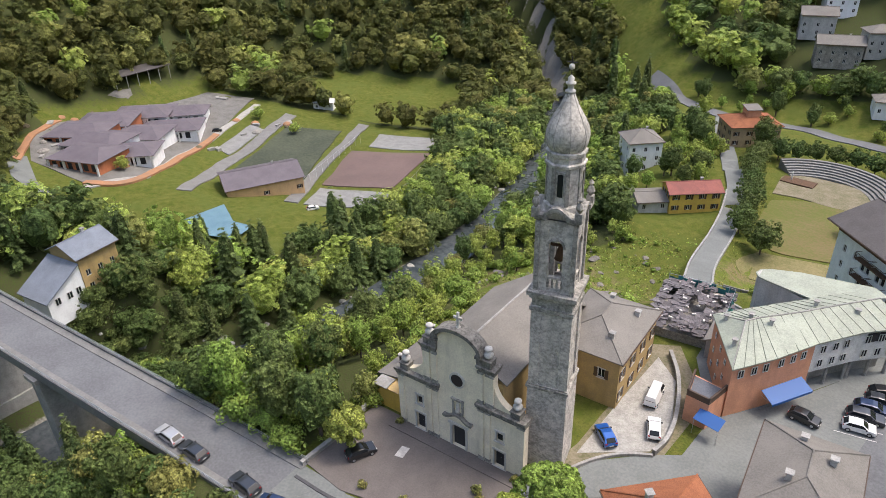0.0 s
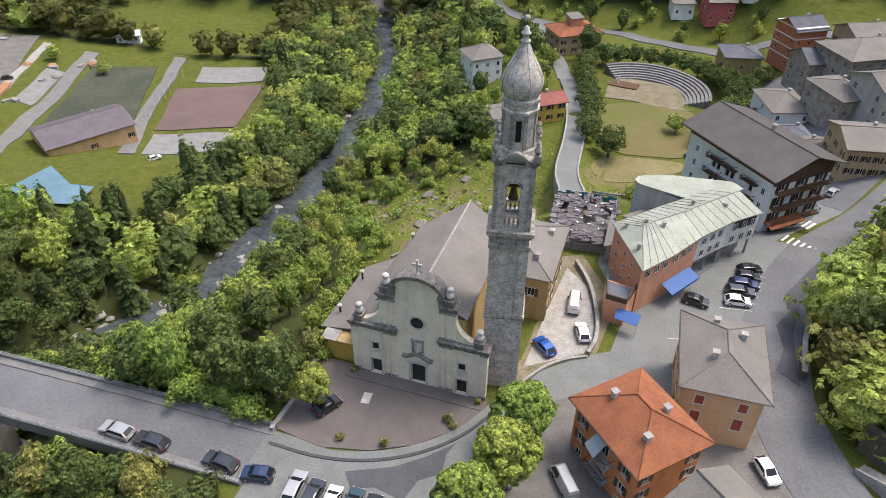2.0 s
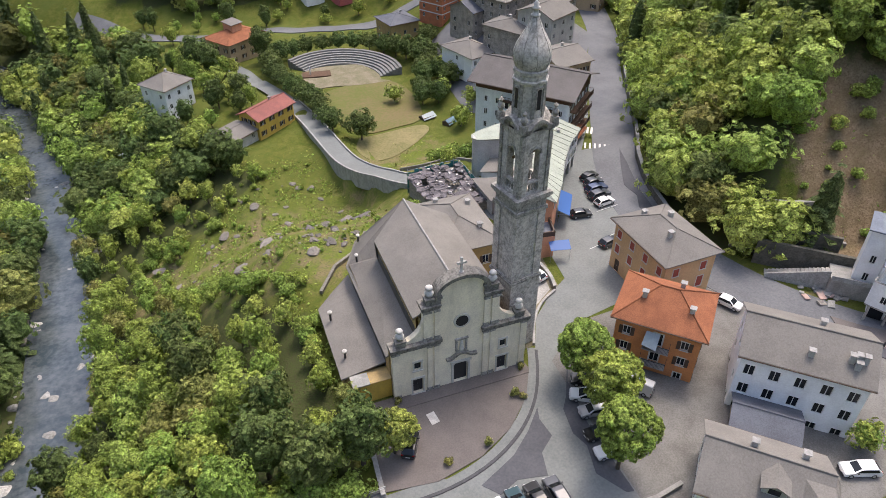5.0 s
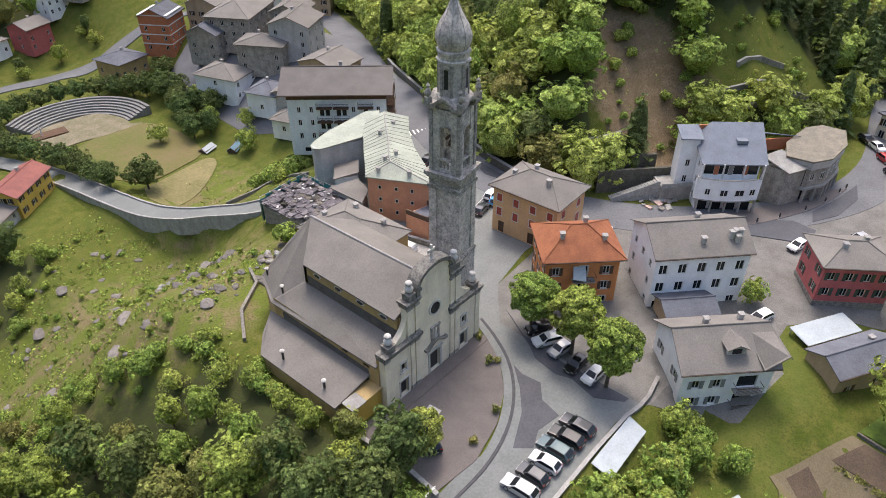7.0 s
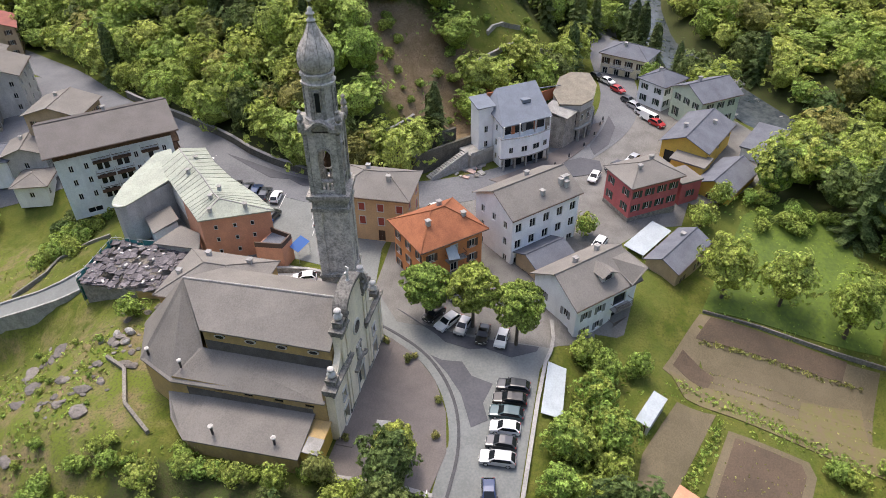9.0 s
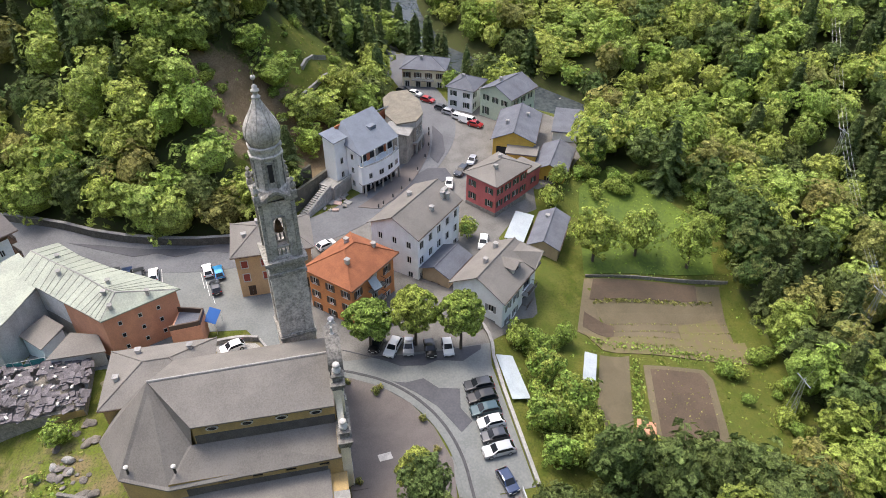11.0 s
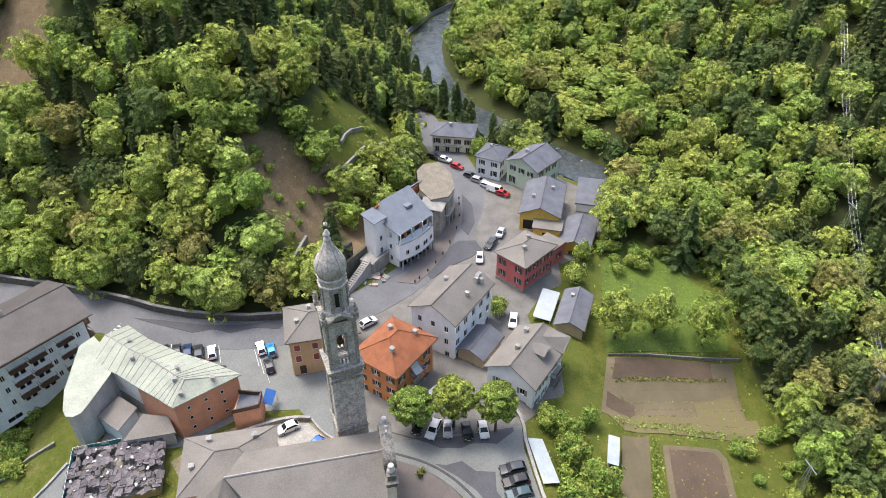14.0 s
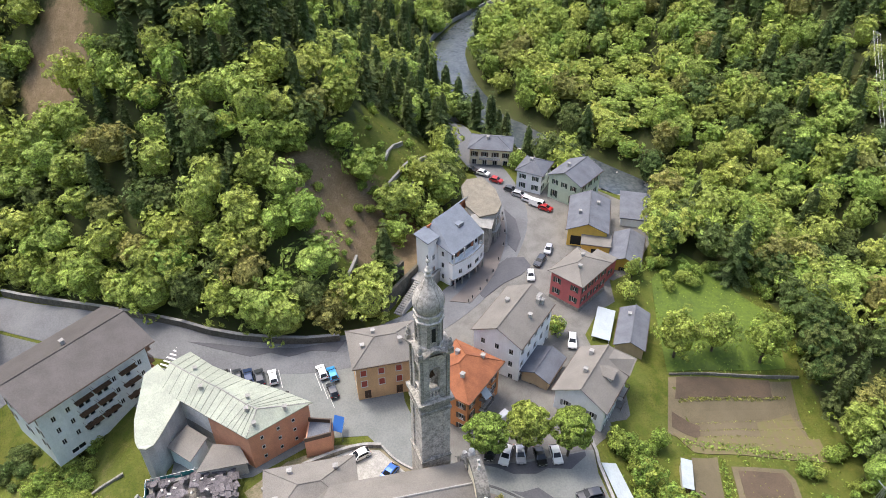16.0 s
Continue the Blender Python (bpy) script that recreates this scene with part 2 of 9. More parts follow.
M = {
    "facade": mat("cream_plaster", (0.88, 0.80, 0.62), (0.70, 0.63, 0.49), grime=0.42, scale=0.5),
    "moulding": mat("weathered_stone_moulding", (0.44, 0.42, 0.375), (0.17, 0.162, 0.148), grime=0.4, scale=1.5, fine=3.5),
    "dark_moulding": mat("blackened_stone_moulding", (0.27, 0.255, 0.225), (0.10, 0.095, 0.085), grime=0.3, scale=1.5, fine=3.5, bump=0.4),
    "tower": mat("grey_stone_masonry", (0.64, 0.605, 0.55), (0.28, 0.265, 0.24), grime=0.35, scale=0.9, fine=3.2, bump=0.4),
    "slate": mat("grey_slate_roof", (0.212, 0.198, 0.178), (0.15, 0.14, 0.127), scale=0.22, fine=5.0, vary=0.08, bump=0.12),
    # for shade strips painted on the church side walls
    "band_shade": mat("brown_grey_shade_band", (0.135, 0.125, 0.115), (0.085, 0.078, 0.072), scale=0.8, fine=6.0),
    "slate_dark": mat("dark_slate_roof", (0.145, 0.155, 0.178), (0.095, 0.10, 0.118), scale=0.4, fine=6.0, vary=0.15),
    "tile_orange": mat("orange_roof_tiles", (0.30, 0.115, 0.055), (0.19, 0.07, 0.035), scale=0.5, fine=8.0, vary=0.1),
    "tile_pale": mat("pale_pink_floor_tiles", (0.50, 0.36, 0.31), (0.40, 0.29, 0.25), scale=0.8),
    "tile_red": mat("dull_red_roof_tiles", (0.30, 0.11, 0.09), (0.2, 0.08, 0.07), scale=0.5, fine=8.0, vary=0.1),
    "brown_metal": mat("brown_metal_roof", (0.10, 0.09, 0.088), (0.07, 0.063, 0.06), rough=0.6, scale=0.3, bump=0.05),
    "copper": mat("pale_green_copper_roof", (0.37, 0.40, 0.325), (0.26, 0.285, 0.235), rough=0.6, scale=0.3, fine=4.0, vary=0.05, bump=0.06),
    "ochre": mat("ochre_plaster", (0.48, 0.34, 0.14), (0.36, 0.26, 0.13), grime=0.4, scale=0.6),
    "yellow": mat("yellow_plaster", (0.66, 0.45, 0.09), (0.55, 0.37, 0.085), grime=0.2, scale=0.6),
    "tan": mat("tan_plaster", (0.48, 0.36, 0.23), (0.38, 0.29, 0.19), grime=0.3, scale=0.6),
    "white": mat("white_plaster", (0.87, 0.885, 0.89), (0.76, 0.77, 0.775), grime=0.2, scale=0.5),
    "greywall": mat("grey_plaster", (0.54, 0.53, 0.50), (0.40, 0.39, 0.37), grime=0.4, scale=0.6),
    "paleblue": mat("pale_blue_white_plaster", (0.74, 0.79, 0.79), (0.62, 0.68, 0.68), grime=0.2),
    "mint": mat("pale_green_plaster", (0.50, 0.58, 0.46), (0.42, 0.5, 0.4), grime=0.2),
    "orange": mat("orange_plaster", (0.62, 0.255, 0.095), (0.50, 0.20, 0.08), grime=0.25, scale=0.6),
    "terracotta": mat("terracotta_plaster", (0.66, 0.335, 0.205), (0.54, 0.27, 0.17), grime=0.25, scale=0.6),
    "pink": mat("peach_plaster", (0.62, 0.41, 0.22), (0.52, 0.34, 0.185), grime=0.25, scale=0.6),
    "crimson": mat("raspberry_plaster", (0.50, 0.14, 0.135), (0.40, 0.11, 0.11), grime=0.3, scale=0.6),
    "oldwall": mat("weathered_old_plaster_and_stone", (0.43, 0.395, 0.34), (0.20, 0.185, 0.165), grime=0.6, scale=0.7, bump=0.4),
    "brick": mat("raw_brick", (0.52, 0.19, 0.09), (0.38, 0.14, 0.07), scale=0.8, fine=9.0),
    "concrete": mat("pale_concrete", (0.36, 0.35, 0.325), (0.24, 0.235, 0.22), grime=0.4, scale=0.6, bump=0.2),
    "rubble": mat("rubble_stone", (0.30, 0.28, 0.25), (0.15, 0.14, 0.125), scale=1.6, fine=4.5, bump=0.6, vary=0.2),
    "asphalt": mat("worn_asphalt", (0.165, 0.17, 0.178), (0.115, 0.118, 0.126), scale=0.12, fine=3.0, bump=0.05, rough=0.9),
    # darker copy of the asphalt that paints cast shade on the roads
    "asphalt_shade": mat("shade_painted_asphalt", (0.10, 0.102, 0.112), (0.075, 0.077, 0.086), scale=0.2, fine=3.0, bump=0.05, rough=0.9),
    "asphalt_pale": mat("pale_worn_asphalt", (0.20, 0.212, 0.205), (0.15, 0.16, 0.155), scale=0.2, fine=3.0, bump=0.05, rough=0.9),
    "yard": mat("worn_yard_ground", (0.195, 0.19, 0.178), (0.12, 0.115, 0.105), scale=0.3, fine=5.0, bump=0.2),
    "forecourt": mat("brown_forecourt_paving", (0.165, 0.145, 0.135), (0.125, 0.11, 0.102), scale=0.3, fine=5.0, bump=0.1),
    "kerb": mat("grey_kerb_stone", (0.36, 0.35, 0.33), (0.24, 0.235, 0.225), scale=1.2, vary=0.12),
    "darkkerb": mat("dark_stone_band", (0.085, 0.085, 0.09), (0.06, 0.06, 0.064), scale=1.2),
    "gravel": mat("pale_gravel", (0.40, 0.39, 0.36), (0.26, 0.25, 0.23), scale=0.8, fine=5.0, bump=0.4),
    "gravel_grey": mat("grey_gravel", (0.26, 0.26, 0.25), (0.18, 0.18, 0.175), scale=0.4, fine=3.0, bump=0.3),
    "concrete_grey": mat("worn_grey_concrete", (0.21, 0.207, 0.20), (0.15, 0.148, 0.142), scale=0.4, fine=3.0, bump=0.1),
    "slate_blue": mat("pale_blue_grey_slates", (0.20, 0.225, 0.265), (0.15, 0.17, 0.205), scale=0.5, fine=5.0),
    "roof_beige": mat("weathered_beige_roof_screed", (0.25, 0.225, 0.175), (0.155, 0.14, 0.115), scale=0.6, fine=3.0),
    "mauve": mat("mauve_grey_roof_sheets", (0.15, 0.13, 0.145), (0.11, 0.095, 0.11), scale=0.3, fine=5.0, rough=0.7),
    "crop": mat("low_green_crop", (0.15, 0.145, 0.05), (0.17, 0.13, 0.08), scale=0.9, fine=2.5, bump=0.5),
    "soil": mat("tilled_soil", (0.125, 0.09, 0.06), (0.07, 0.052, 0.036), scale=0.15, fine=5.0, bump=0.5),
    "soil_pale": mat("dry_tilled_soil", (0.175, 0.142, 0.088), (0.112, 0.094, 0.055), scale=0.12, fine=5.0, bump=0.4),
    "lawn": mat("mown_lawn", (0.115, 0.17, 0.022), (0.06, 0.095, 0.018), scale=0.15, fine=1.6, bump=0.3),
    "grass": mat("meadow_grass", (0.09, 0.135, 0.022), (0.07, 0.085, 0.024), scale=0.2, fine=2.5, bump=0.4),
    "dry": mat("dry_grass", (0.26, 0.21, 0.10), (0.16, 0.16, 0.06), scale=0.15, fine=2.5, bump=0.4),
    "earth": mat("raw_orange_earth", (0.40, 0.20, 0.10), (0.27, 0.16, 0.10), scale=0.4, fine=3.0, bump=0.5),
    "court": mat("red_clay_court", (0.165, 0.115, 0.105), (0.125, 0.09, 0.083), scale=0.1, fine=2.0, bump=0.05),
    "pitch": mat("worn_green_court", (0.08, 0.09, 0.06), (0.045, 0.055, 0.038), scale=0.08, fine=1.0, bump=0.05),
    "bark": mat("bark", (0.13, 0.105, 0.08), (0.07, 0.058, 0.045), scale=3.0),
    "wood": mat("brown_wood", (0.13, 0.075, 0.045), (0.08, 0.048, 0.03), scale=1.5),
    "steel": plain("galvanised_steel", (0.5, 0.52, 0.54), 0.4, 0.8),
    "dark": plain("dark_metal", (0.03, 0.03, 0.033), 0.5),
    "glass": plain("dark_window_glass", (0.014, 0.017, 0.02), 0.12, spec=0.35),
    "frame": plain("white_window_frame", (0.6, 0.6, 0.57), 0.5),
    "trim": mat("pale_window_surround", (0.58, 0.56, 0.5), (0.48, 0.46, 0.42), bump=0.05),
    "sh_green": plain("dark_green_shutter", (0.035, 0.06, 0.045), 0.5),
    "sh_grey": plain("grey_shutter", (0.20, 0.21, 0.21), 0.5),
    "sh_red": plain("brick_red_shutter", (0.30, 0.05, 0.03), 0.5),
    "sh_brown": plain("brown_shutter", (0.07, 0.04, 0.025), 0.5),
    "whitepaint": mat("white_paint", (0.72, 0.72, 0.7), (0.55, 0.55, 0.53), bump=0.02),
    "blue": plain("blue_tarpaulin", (0.012, 0.09, 0.31), 0.5),
    "tarp": mat("pale_blue_cover", (0.15, 0.26, 0.32), (0.11, 0.20, 0.26), scale=0.3, rough=0.5),
    "net": mat("turquoise_safety_net", (0.06, 0.26, 0.25), (0.04, 0.17, 0.17), scale=0.8),
    "sheet": mat("pale_corrugated_sheet", (0.42, 0.47, 0.49), (0.33, 0.37, 0.39), rough=0.5, scale=0.5, bump=0.03),
    "tyre": plain("tyre_rubber", (0.015, 0.015, 0.016), 0.8),
    "lamp_red": plain("red_lamp_glass", (0.35, 0.01, 0.01), 0.2),
    "lamp_white": plain("clear_lamp_glass", (0.6, 0.6, 0.6), 0.15),
    "stone_white": mat("pale_marble", (0.62, 0.6, 0.56), (0.45, 0.43, 0.4), grime=0.3, scale=2.0),
    "leaf": leaf("broad_leaves", (0.285, 0.38, 0.085)),
    "leaf_dark": leaf("dark_leaves", (0.125, 0.175, 0.055)),
    "leaf_lime": leaf("spring_lime_leaves", (0.35, 0.43, 0.105)),
    "leaf_conifer": leaf("conifer_needles", (0.105, 0.145, 0.05), 0.02),
    "leaf_brown": leaf("dull_olive_leaves", (0.125, 0.135, 0.04)),
    "leaf_olive": leaf("olive_brown_leaves", (0.27, 0.28, 0.085)),
}


# ---- builders ----
class G:
    """Gathers faces of one part."""

    def __init__(self):
        self.v, self.f = [], []

    def poly(self, pts):
        i = len(self.v)
        self.v += [tuple(p) for p in pts]
        self.f.append(tuple(range(i, i + len(pts))))
        return self

    def box(self, x0, x1, y0, y1, z0, z1, m=None):
        c = [(x, y, z) for z in (z0, z1) for x, y in ((x0, y0), (x1, y0), (x1, y1), (x0, y1))]
        if m is not None:
            c = [tuple(m @ Vector(p)) for p in c]
        i = len(self.v)
        self.v += c
        self.f += [tuple(i + k for k in q) for q in ((3, 2, 1, 0), (4, 5, 6, 7), (0, 1, 5, 4), (1, 2, 6, 5), (2, 3, 7, 6), (3, 0, 4, 7))]
        return self

    def prism(self, ring, z0, z1):
        """Upright prism over a ring of (x, y); z0, z1 numbers or functions of x, y."""
        lo = z0 if callable(z0) else (lambda x, y: z0)
        hi = z1 if callable(z1) else (lambda x, y: z1)
        n, i = len(ring), len(self.v)
        self.v += [(x, y, lo(x, y)) for x, y in ring] + [(x, y, hi(x, y)) for x, y in ring]
        self.f.append(tuple(range(i + n - 1, i - 1, -1)))
        self.f.append(tuple(range(i + n, i + 2 * n)))
        self.f += [(i + k, i + (k + 1) % n, i + n + (k + 1) % n, i + n + k) for k in range(n)]
        return self

    def lathe(self, profile, cx=0.0, cy=0.0, n=12, turn=0.0):
        i = len(self.v)
        for r, z in profile:
            self.v += [(cx + r * math.cos(turn + 2 * math.pi * k / n), cy + r * math.sin(turn + 2 * math.pi * k / n), z) for k in range(n)]
        for j in range(len(profile) - 1):
            for k in range(n):
                a, b = i + j * n + k, i + j * n + (k + 1) % n
                self.f.append((a, b, b + n, a + n))
        self.f.append(tuple(range(i + n - 1, i - 1, -1)))
        e = i + (len(profile) - 1) * n
        self.f.append(tuple(range(e, e + n)))
        return self

    def tube(self, a, b, r, n=6, r2=None):
        a, b = Vector(a), Vector(b)
        q = (b - a).to_track_quat("Z", "Y").to_matrix()
        i = len(self.v)
        for c, rad in ((a, r), (b, r if r2 is None else r2)):
            self.v += [tuple(c + q @ Vector((rad * math.cos(2 * math.pi * k / n), rad * math.sin(2 * math.pi * k / n), 0))) for k in range(n)]
        self.f += [(i + k, i + (k + 1) % n, i + n + (k + 1) % n, i + n + k) for k in range(n)]
        self.f += [tuple(range(i + n - 1, i - 1, -1)), tuple(range(i + n, i + 2 * n))]
        return self

    def mesh(self, name, material):
        me = bpy.data.meshes.new(name)
        me.from_pydata(self.v, [], self.f)
        me.materials.append(material)
        me.update()
        return me


def part(name, g, material, parent, label="", smooth=False, at=None):
    """Links gathered faces, or a mesh that exists already, as one part under a thing or a part."""
    me = g.mesh(name, material) if isinstance(g, G) else g
    ob = new(name, me)
    if smooth:
        me.polygons.foreach_set("use_smooth", [True] * len(me.polygons))
    ob.parent = parent
    if at is not None:
        ob.matrix_basis = at
    if label:
        ob["label"] = label
    return ob


def thing(name, label, category, m=None, group="", kind=""):
    ob = tagged(new(name), label, category, group, kind)
    ob.matrix_basis = m or Matrix()
    return ob


def setting(name, g, material, label="", category="", smooth=False):
    ob = new(name, g.mesh(name, material) if isinstance(g, G) else g)
    if smooth:
        ob.data.polygons.foreach_set("use_smooth", [True] * len(ob.data.polygons))
    return tagged(ob, label or name.replace("_", " "), category or "ground", kind="structure")


def rnd(a, b):
    return random.uniform(a, b)


def smooth01(a, b, x):
    t = np.clip((x - a) / (b - a), 0, 1)
    return t * t * (3 - 2 * t)


# ---- the ground ----
RIVER = [(460, -330, 16), (330, -190, 10), (268, -104, 5), (243, -70, 2.5), (226, -51, 0.5), (204, -39, -1), (186, -36.5, -2), (168, -37, -3), (148, -42, -5), (104, -69, -7), (87, -88, -9), (60, -104, -10), (40, -116, -12),
         (5, -122, -14), (-35, -105, -17), (-62, -70, -20), (-76, -35, -24), (-76, 0, -27), (-63, 28, -30), (-62, 50, -32), (-64, 76, -35),
         (-66, 110, -38), (-74, 155, -41), (-88, 205, -43), (-116, 260, -45), (-160, 320, -46), (-230, 400, -48), (-400, 520, -50)]
LANE_LINE = [(19, 51, -2.0), (14, 55, -3.2), (10.8, 60, -5.0), (9.6, 69, -8.6), (8, 76, -11.4), (6.6, 83, -13.6), (5.6, 90, -15.4), (5, 98, -16.8), (4.5, 106.5, -17.9), (3, 122, -19.2), (0.8, 135, -20.1), (-1.1, 144, -20.8), (-6.4, 160, -21.8)]
# foot of the wooded hill behind the village street
HILLFOOT = [(470, -290), (345, -160), (285, -85), (250, -36), (215, -16), (170, -16), (130, -19), (105, -20), (91, -20), (84, -12), (76, 0), (64, 5), (54.5, 8), (50.2, 17), (51, 26), (55.5, 40), (63, 52), (75, 72), (87, 93), (108, 126), (128, 190), (150, 300), (180, 520)]


def along(line, x, y):
    """Distance to a line, its third value there, and the side (right of the way it runs is plus)."""
    best = np.full(np.shape(x), 1e9)
    val, side = np.zeros(np.shape(x)), np.ones(np.shape(x))
    for a, b in zip(line[:-1], line[1:]):
        dx, dy = b[0] - a[0], b[1] - a[1]
        s = np.clip(((x - a[0]) * dx + (y - a[1]) * dy) / (dx * dx + dy * dy), 0, 1)
        d = np.hypot(x - a[0] - s * dx, y - a[1] - s * dy)
        near = d < best
        best = np.where(near, d, best)
        if len(a) > 2:
            val = np.where(near, a[2] + s * (b[2] - a[2]), val)
        side = np.where(near, np.sign(dy * (x - a[0]) - dx * (y - a[1])), side)
    return best, val, side


def bumps(x, y, size, seed):
    return (np.sin(x / size + seed) * np.cos(y / size * 1.13 + 2.1 * seed) + 0.5 * np.sin(x / size * 2.3 - y / size * 1.7 + seed * 3.3)) / 1.5


def height(x, y):
    """The ground's height; x and y numbers or arrays."""
    x, y = np.asarray(x, float), np.asarray(y, float)
    d, zr, side = along(RIVER, x, y)
    inner = side > 0
    # village terrace, falling away to the north and to the gardens
    east = smooth01(38, 75, x)
    west = 1 - smooth01(-2, 20, x)
    fall = west * smooth01(36, 76, y) + (1 - west) * smooth01(48, 96, y)
    t_in = -20.0 * fall * (1 - 0.72 * east) - 1.8 * smooth01(105, 165, y) - 3.0 * smooth01(170, 240, y)
    t_in = t_in - 3.0 * smooth01(-24.5, -31, y) * (1 - smooth01(16, 27, x)) - 2.6 * smooth01(-38, -47, y) * (1 - smooth01(44, 60, x)) - 4.0 * smooth01(-46, -72, y) * (1 - smooth01(22, 40, x))
    # ground along the lane on its wall
    ld, lz, ls = along(LANE_LINE, x, y)
    t_in = t_in + (lz - 0.35 - t_in) * np.where(ls > 0, 1 - smooth01(3.0, 9.0, ld), 1 - smooth01(1.8, 3.6, ld))
    # far side: shelf of the sports ground to the west, hill to the south and east
    shelf = -3.0 - 22.0 * smooth01(0, 48, y) - 9.0 * smooth01(48, 105, y) - 9.0 * smooth01(120, 230, y)
    t_west = shelf + 0.10 * np.maximum(0, -x - 160) + 0.5 * np.maximum(0, -x - 238) + 0.45 * np.maximum(0, y - 250 - 0.35 * (x + 120)) * smooth01(-60, -130, x)
    t_south = zr + 3 + 0.42 * np.maximum(0, d - 12) + 3 * bumps(x, y, 25, 1.0)
    sw = smooth01(-12, -45, y)
    t_out = t_west * (1 - sw) + t_south * sw
    t_out = np.where((x > 60), t_south, t_out)
    top = np.where(inner, t_in, t_out)
    w_in = 16 + 31 * smooth01(-70, -25, y) * smooth01(20, -10, x) + 0 * x
    wide = np.where(inner, w_in, 30 - 14 * sw)
    bed = 4.5 + 1.6 * smooth01(20, -30, x)
    ramp = np.clip((d - bed) / (wide - bed), 0, 1)
    z = zr + (top - zr) * (0.35 * smooth01(0, 1, ramp) + 0.65 * ramp)
    # hill east of the street
    hd, _, hs = along(HILLFOOT, x, y)
    hill = np.where(hs > 0, hd, 0)
    z = z + np.where(inner, 0.95 * np.maximum(0, hill - 2) - 0.4 * np.maximum(0, hill - 90) + 2.0 * bumps(x, y, 14, 4.0) * smooth01(6, 30, hill), 0)
    # hill north of the valley road
    z = z + np.where(inner, 0.42 * np.maximum(0, y - 222 + 0.25 * x) * (1 - smooth01(80, 140, x)), 0)
    # shelf that carries the mill house
    z = z + np.maximum(0, -8.0 - z) * (1 - smooth01(10, 17, np.hypot(x + 93, y - 1))) * smooth01(6.5, 12.5, d)
    rough = smooth01(20, 60, np.hypot(np.maximum(0, np.abs(x - 20) - 50), np.maximum(0, np.abs(y - 10) - 50)))
    return z + 0.5 * rough * bumps(x, y, 7, 2.0)


def H(x, y):
    return float(height(x, y))


def spread(lo, hi, step, far):
    fine = list(np.arange(lo, hi + 0.1, step))
    up, down, s = [], [], step
    while fine[-1] + sum(up) < far:
        s *= 1.18
        up.append(s)
    s = step
    while fine[0] - sum(down) > -far:
        s *= 1.18
        down.append(s)
    return np.array(list((fine[0] - np.cumsum(down))[::-1]) + fine + list(fine[-1] + np.cumsum(up)))


gx, gy = spread(-150, 130, 2.5, 1500), spread(-140, 230, 2.5, 1500)
GX, GY = np.meshgrid(gx, gy)
GZ = height(GX, GY)
nx, ny = len(gx), len(gy)
ids = np.arange(nx * ny).reshape(ny, nx)
quads = np.stack([ids[:-1, :-1], ids[:-1, 1:], ids[1:, 1:], ids[1:, :-1]], -1).reshape(-1, 4)
ground_mesh = bpy.data.meshes.new("ground")
ground_mesh.from_pydata(np.stack([GX, GY, GZ], -1).reshape(-1, 3).tolist(), [], quads.tolist())
rd, _, rs = along(RIVER, GX, GY)
hd, _, hs = along(HILLFOOT, GX, GY)
# where grass is dry or bare, and where gravel lies
def inside(ring, x, y):
    """Which points lie in a ring of (x, y)."""
    x, y = np.asarray(x, float), np.asarray(y, float)
    odd = np.zeros(np.shape(x), bool)
    for (x0, y0), (x1, y1) in zip(ring, ring[1:] + ring[:1]):
        if y0 != y1:
            odd ^= ((y0 > y) != (y1 > y)) & (x < (x1 - x0) * (y - y0) / (y1 - y0) + x0)
    return odd


# open ground: the village with its meadow and gardens, the sports ground, a strip of pasture, the slip and terraces on the hill
BANK = [(-16, -26), (-15, -12), (-15, 8), (-17, 20), (-21, 30), (-33, 47), (-39, 56), (-46, 86), (-37, 79), (-14, 97), (-26, 112), (-31, 128), (-40, 140), (-42, 160), (-36, 190), (-52, 218), (-85, 262), (-140, 350), (-120, 358), (-50, 252), (-20, 236), (60, 236), (100, 218)]
SOUTH = [(150, -31), (126, -36), (122, -43), (108, -46), (100, -53), (94, -59), (86, -69), (72, -63), (60, -59), (55, -66), (50, -78), (28, -79), (22, -76), (5, -75), (-13, -71), (-17, -56), (-11, -42)]
OPEN = [BANK + [q for q in HILLFOOT if -20.5 < q[1] < 200 and q[0] < 140][::-1] + SOUTH,
        [(-98, 30), (-104, 18), (-112, 10), (-125, 6), (-150, 12), (-172, 18), (-226, 52), (-244, 75), (-254, 118), (-246, 142), (-209, 153), (-172, 165), (-130, 177), (-102, 138), (-93, 118), (-90, 97), (-89, 79), (-92, 65), (-92, 49), (-90, 40)],
        [(-228, 178), (-226, 217), (-163, 243), (-140, 212), (-136, 182), (-172, 166)],
        [(90, 22), (93, 12), (85, 3), (76, 0.5), (66, 4), (58, 8.5), (60, 13), (67, 18), (74, 25)],
        [(82, 5), (100, -15), (114, -19), (130, -17), (119, 2), (99, 8)]]


def is_open(x, y):
    return np.any([inside(r, x, y) for r in OPEN], 0)


meadow = np.exp(-((GX + 16) / 20) ** 2 - ((GY - 58) / 27) ** 2) + 1.2 * np.exp(-((GX - 23) / 15) ** 2 - ((GY - 84) / 22) ** 2) + 0.9 * np.exp(-((GX + 5) / 12) ** 2 - ((GY - 36) / 9) ** 2) + 0.8 * np.exp(-((GX + 40) / 9) ** 2 - ((GY - 72) / 14) ** 2)
scar = 1.6 * np.exp(-((GX - 128) / 13) ** 2 - ((GY - 79) / 9) ** 2) + 1.8 * np.exp(-((GX - 80) / 11) ** 2 - ((GY - 13) / 12) ** 2) + np.exp(-((GX - 72) / 16) ** 2 - ((GY + 2) / 5) ** 2)
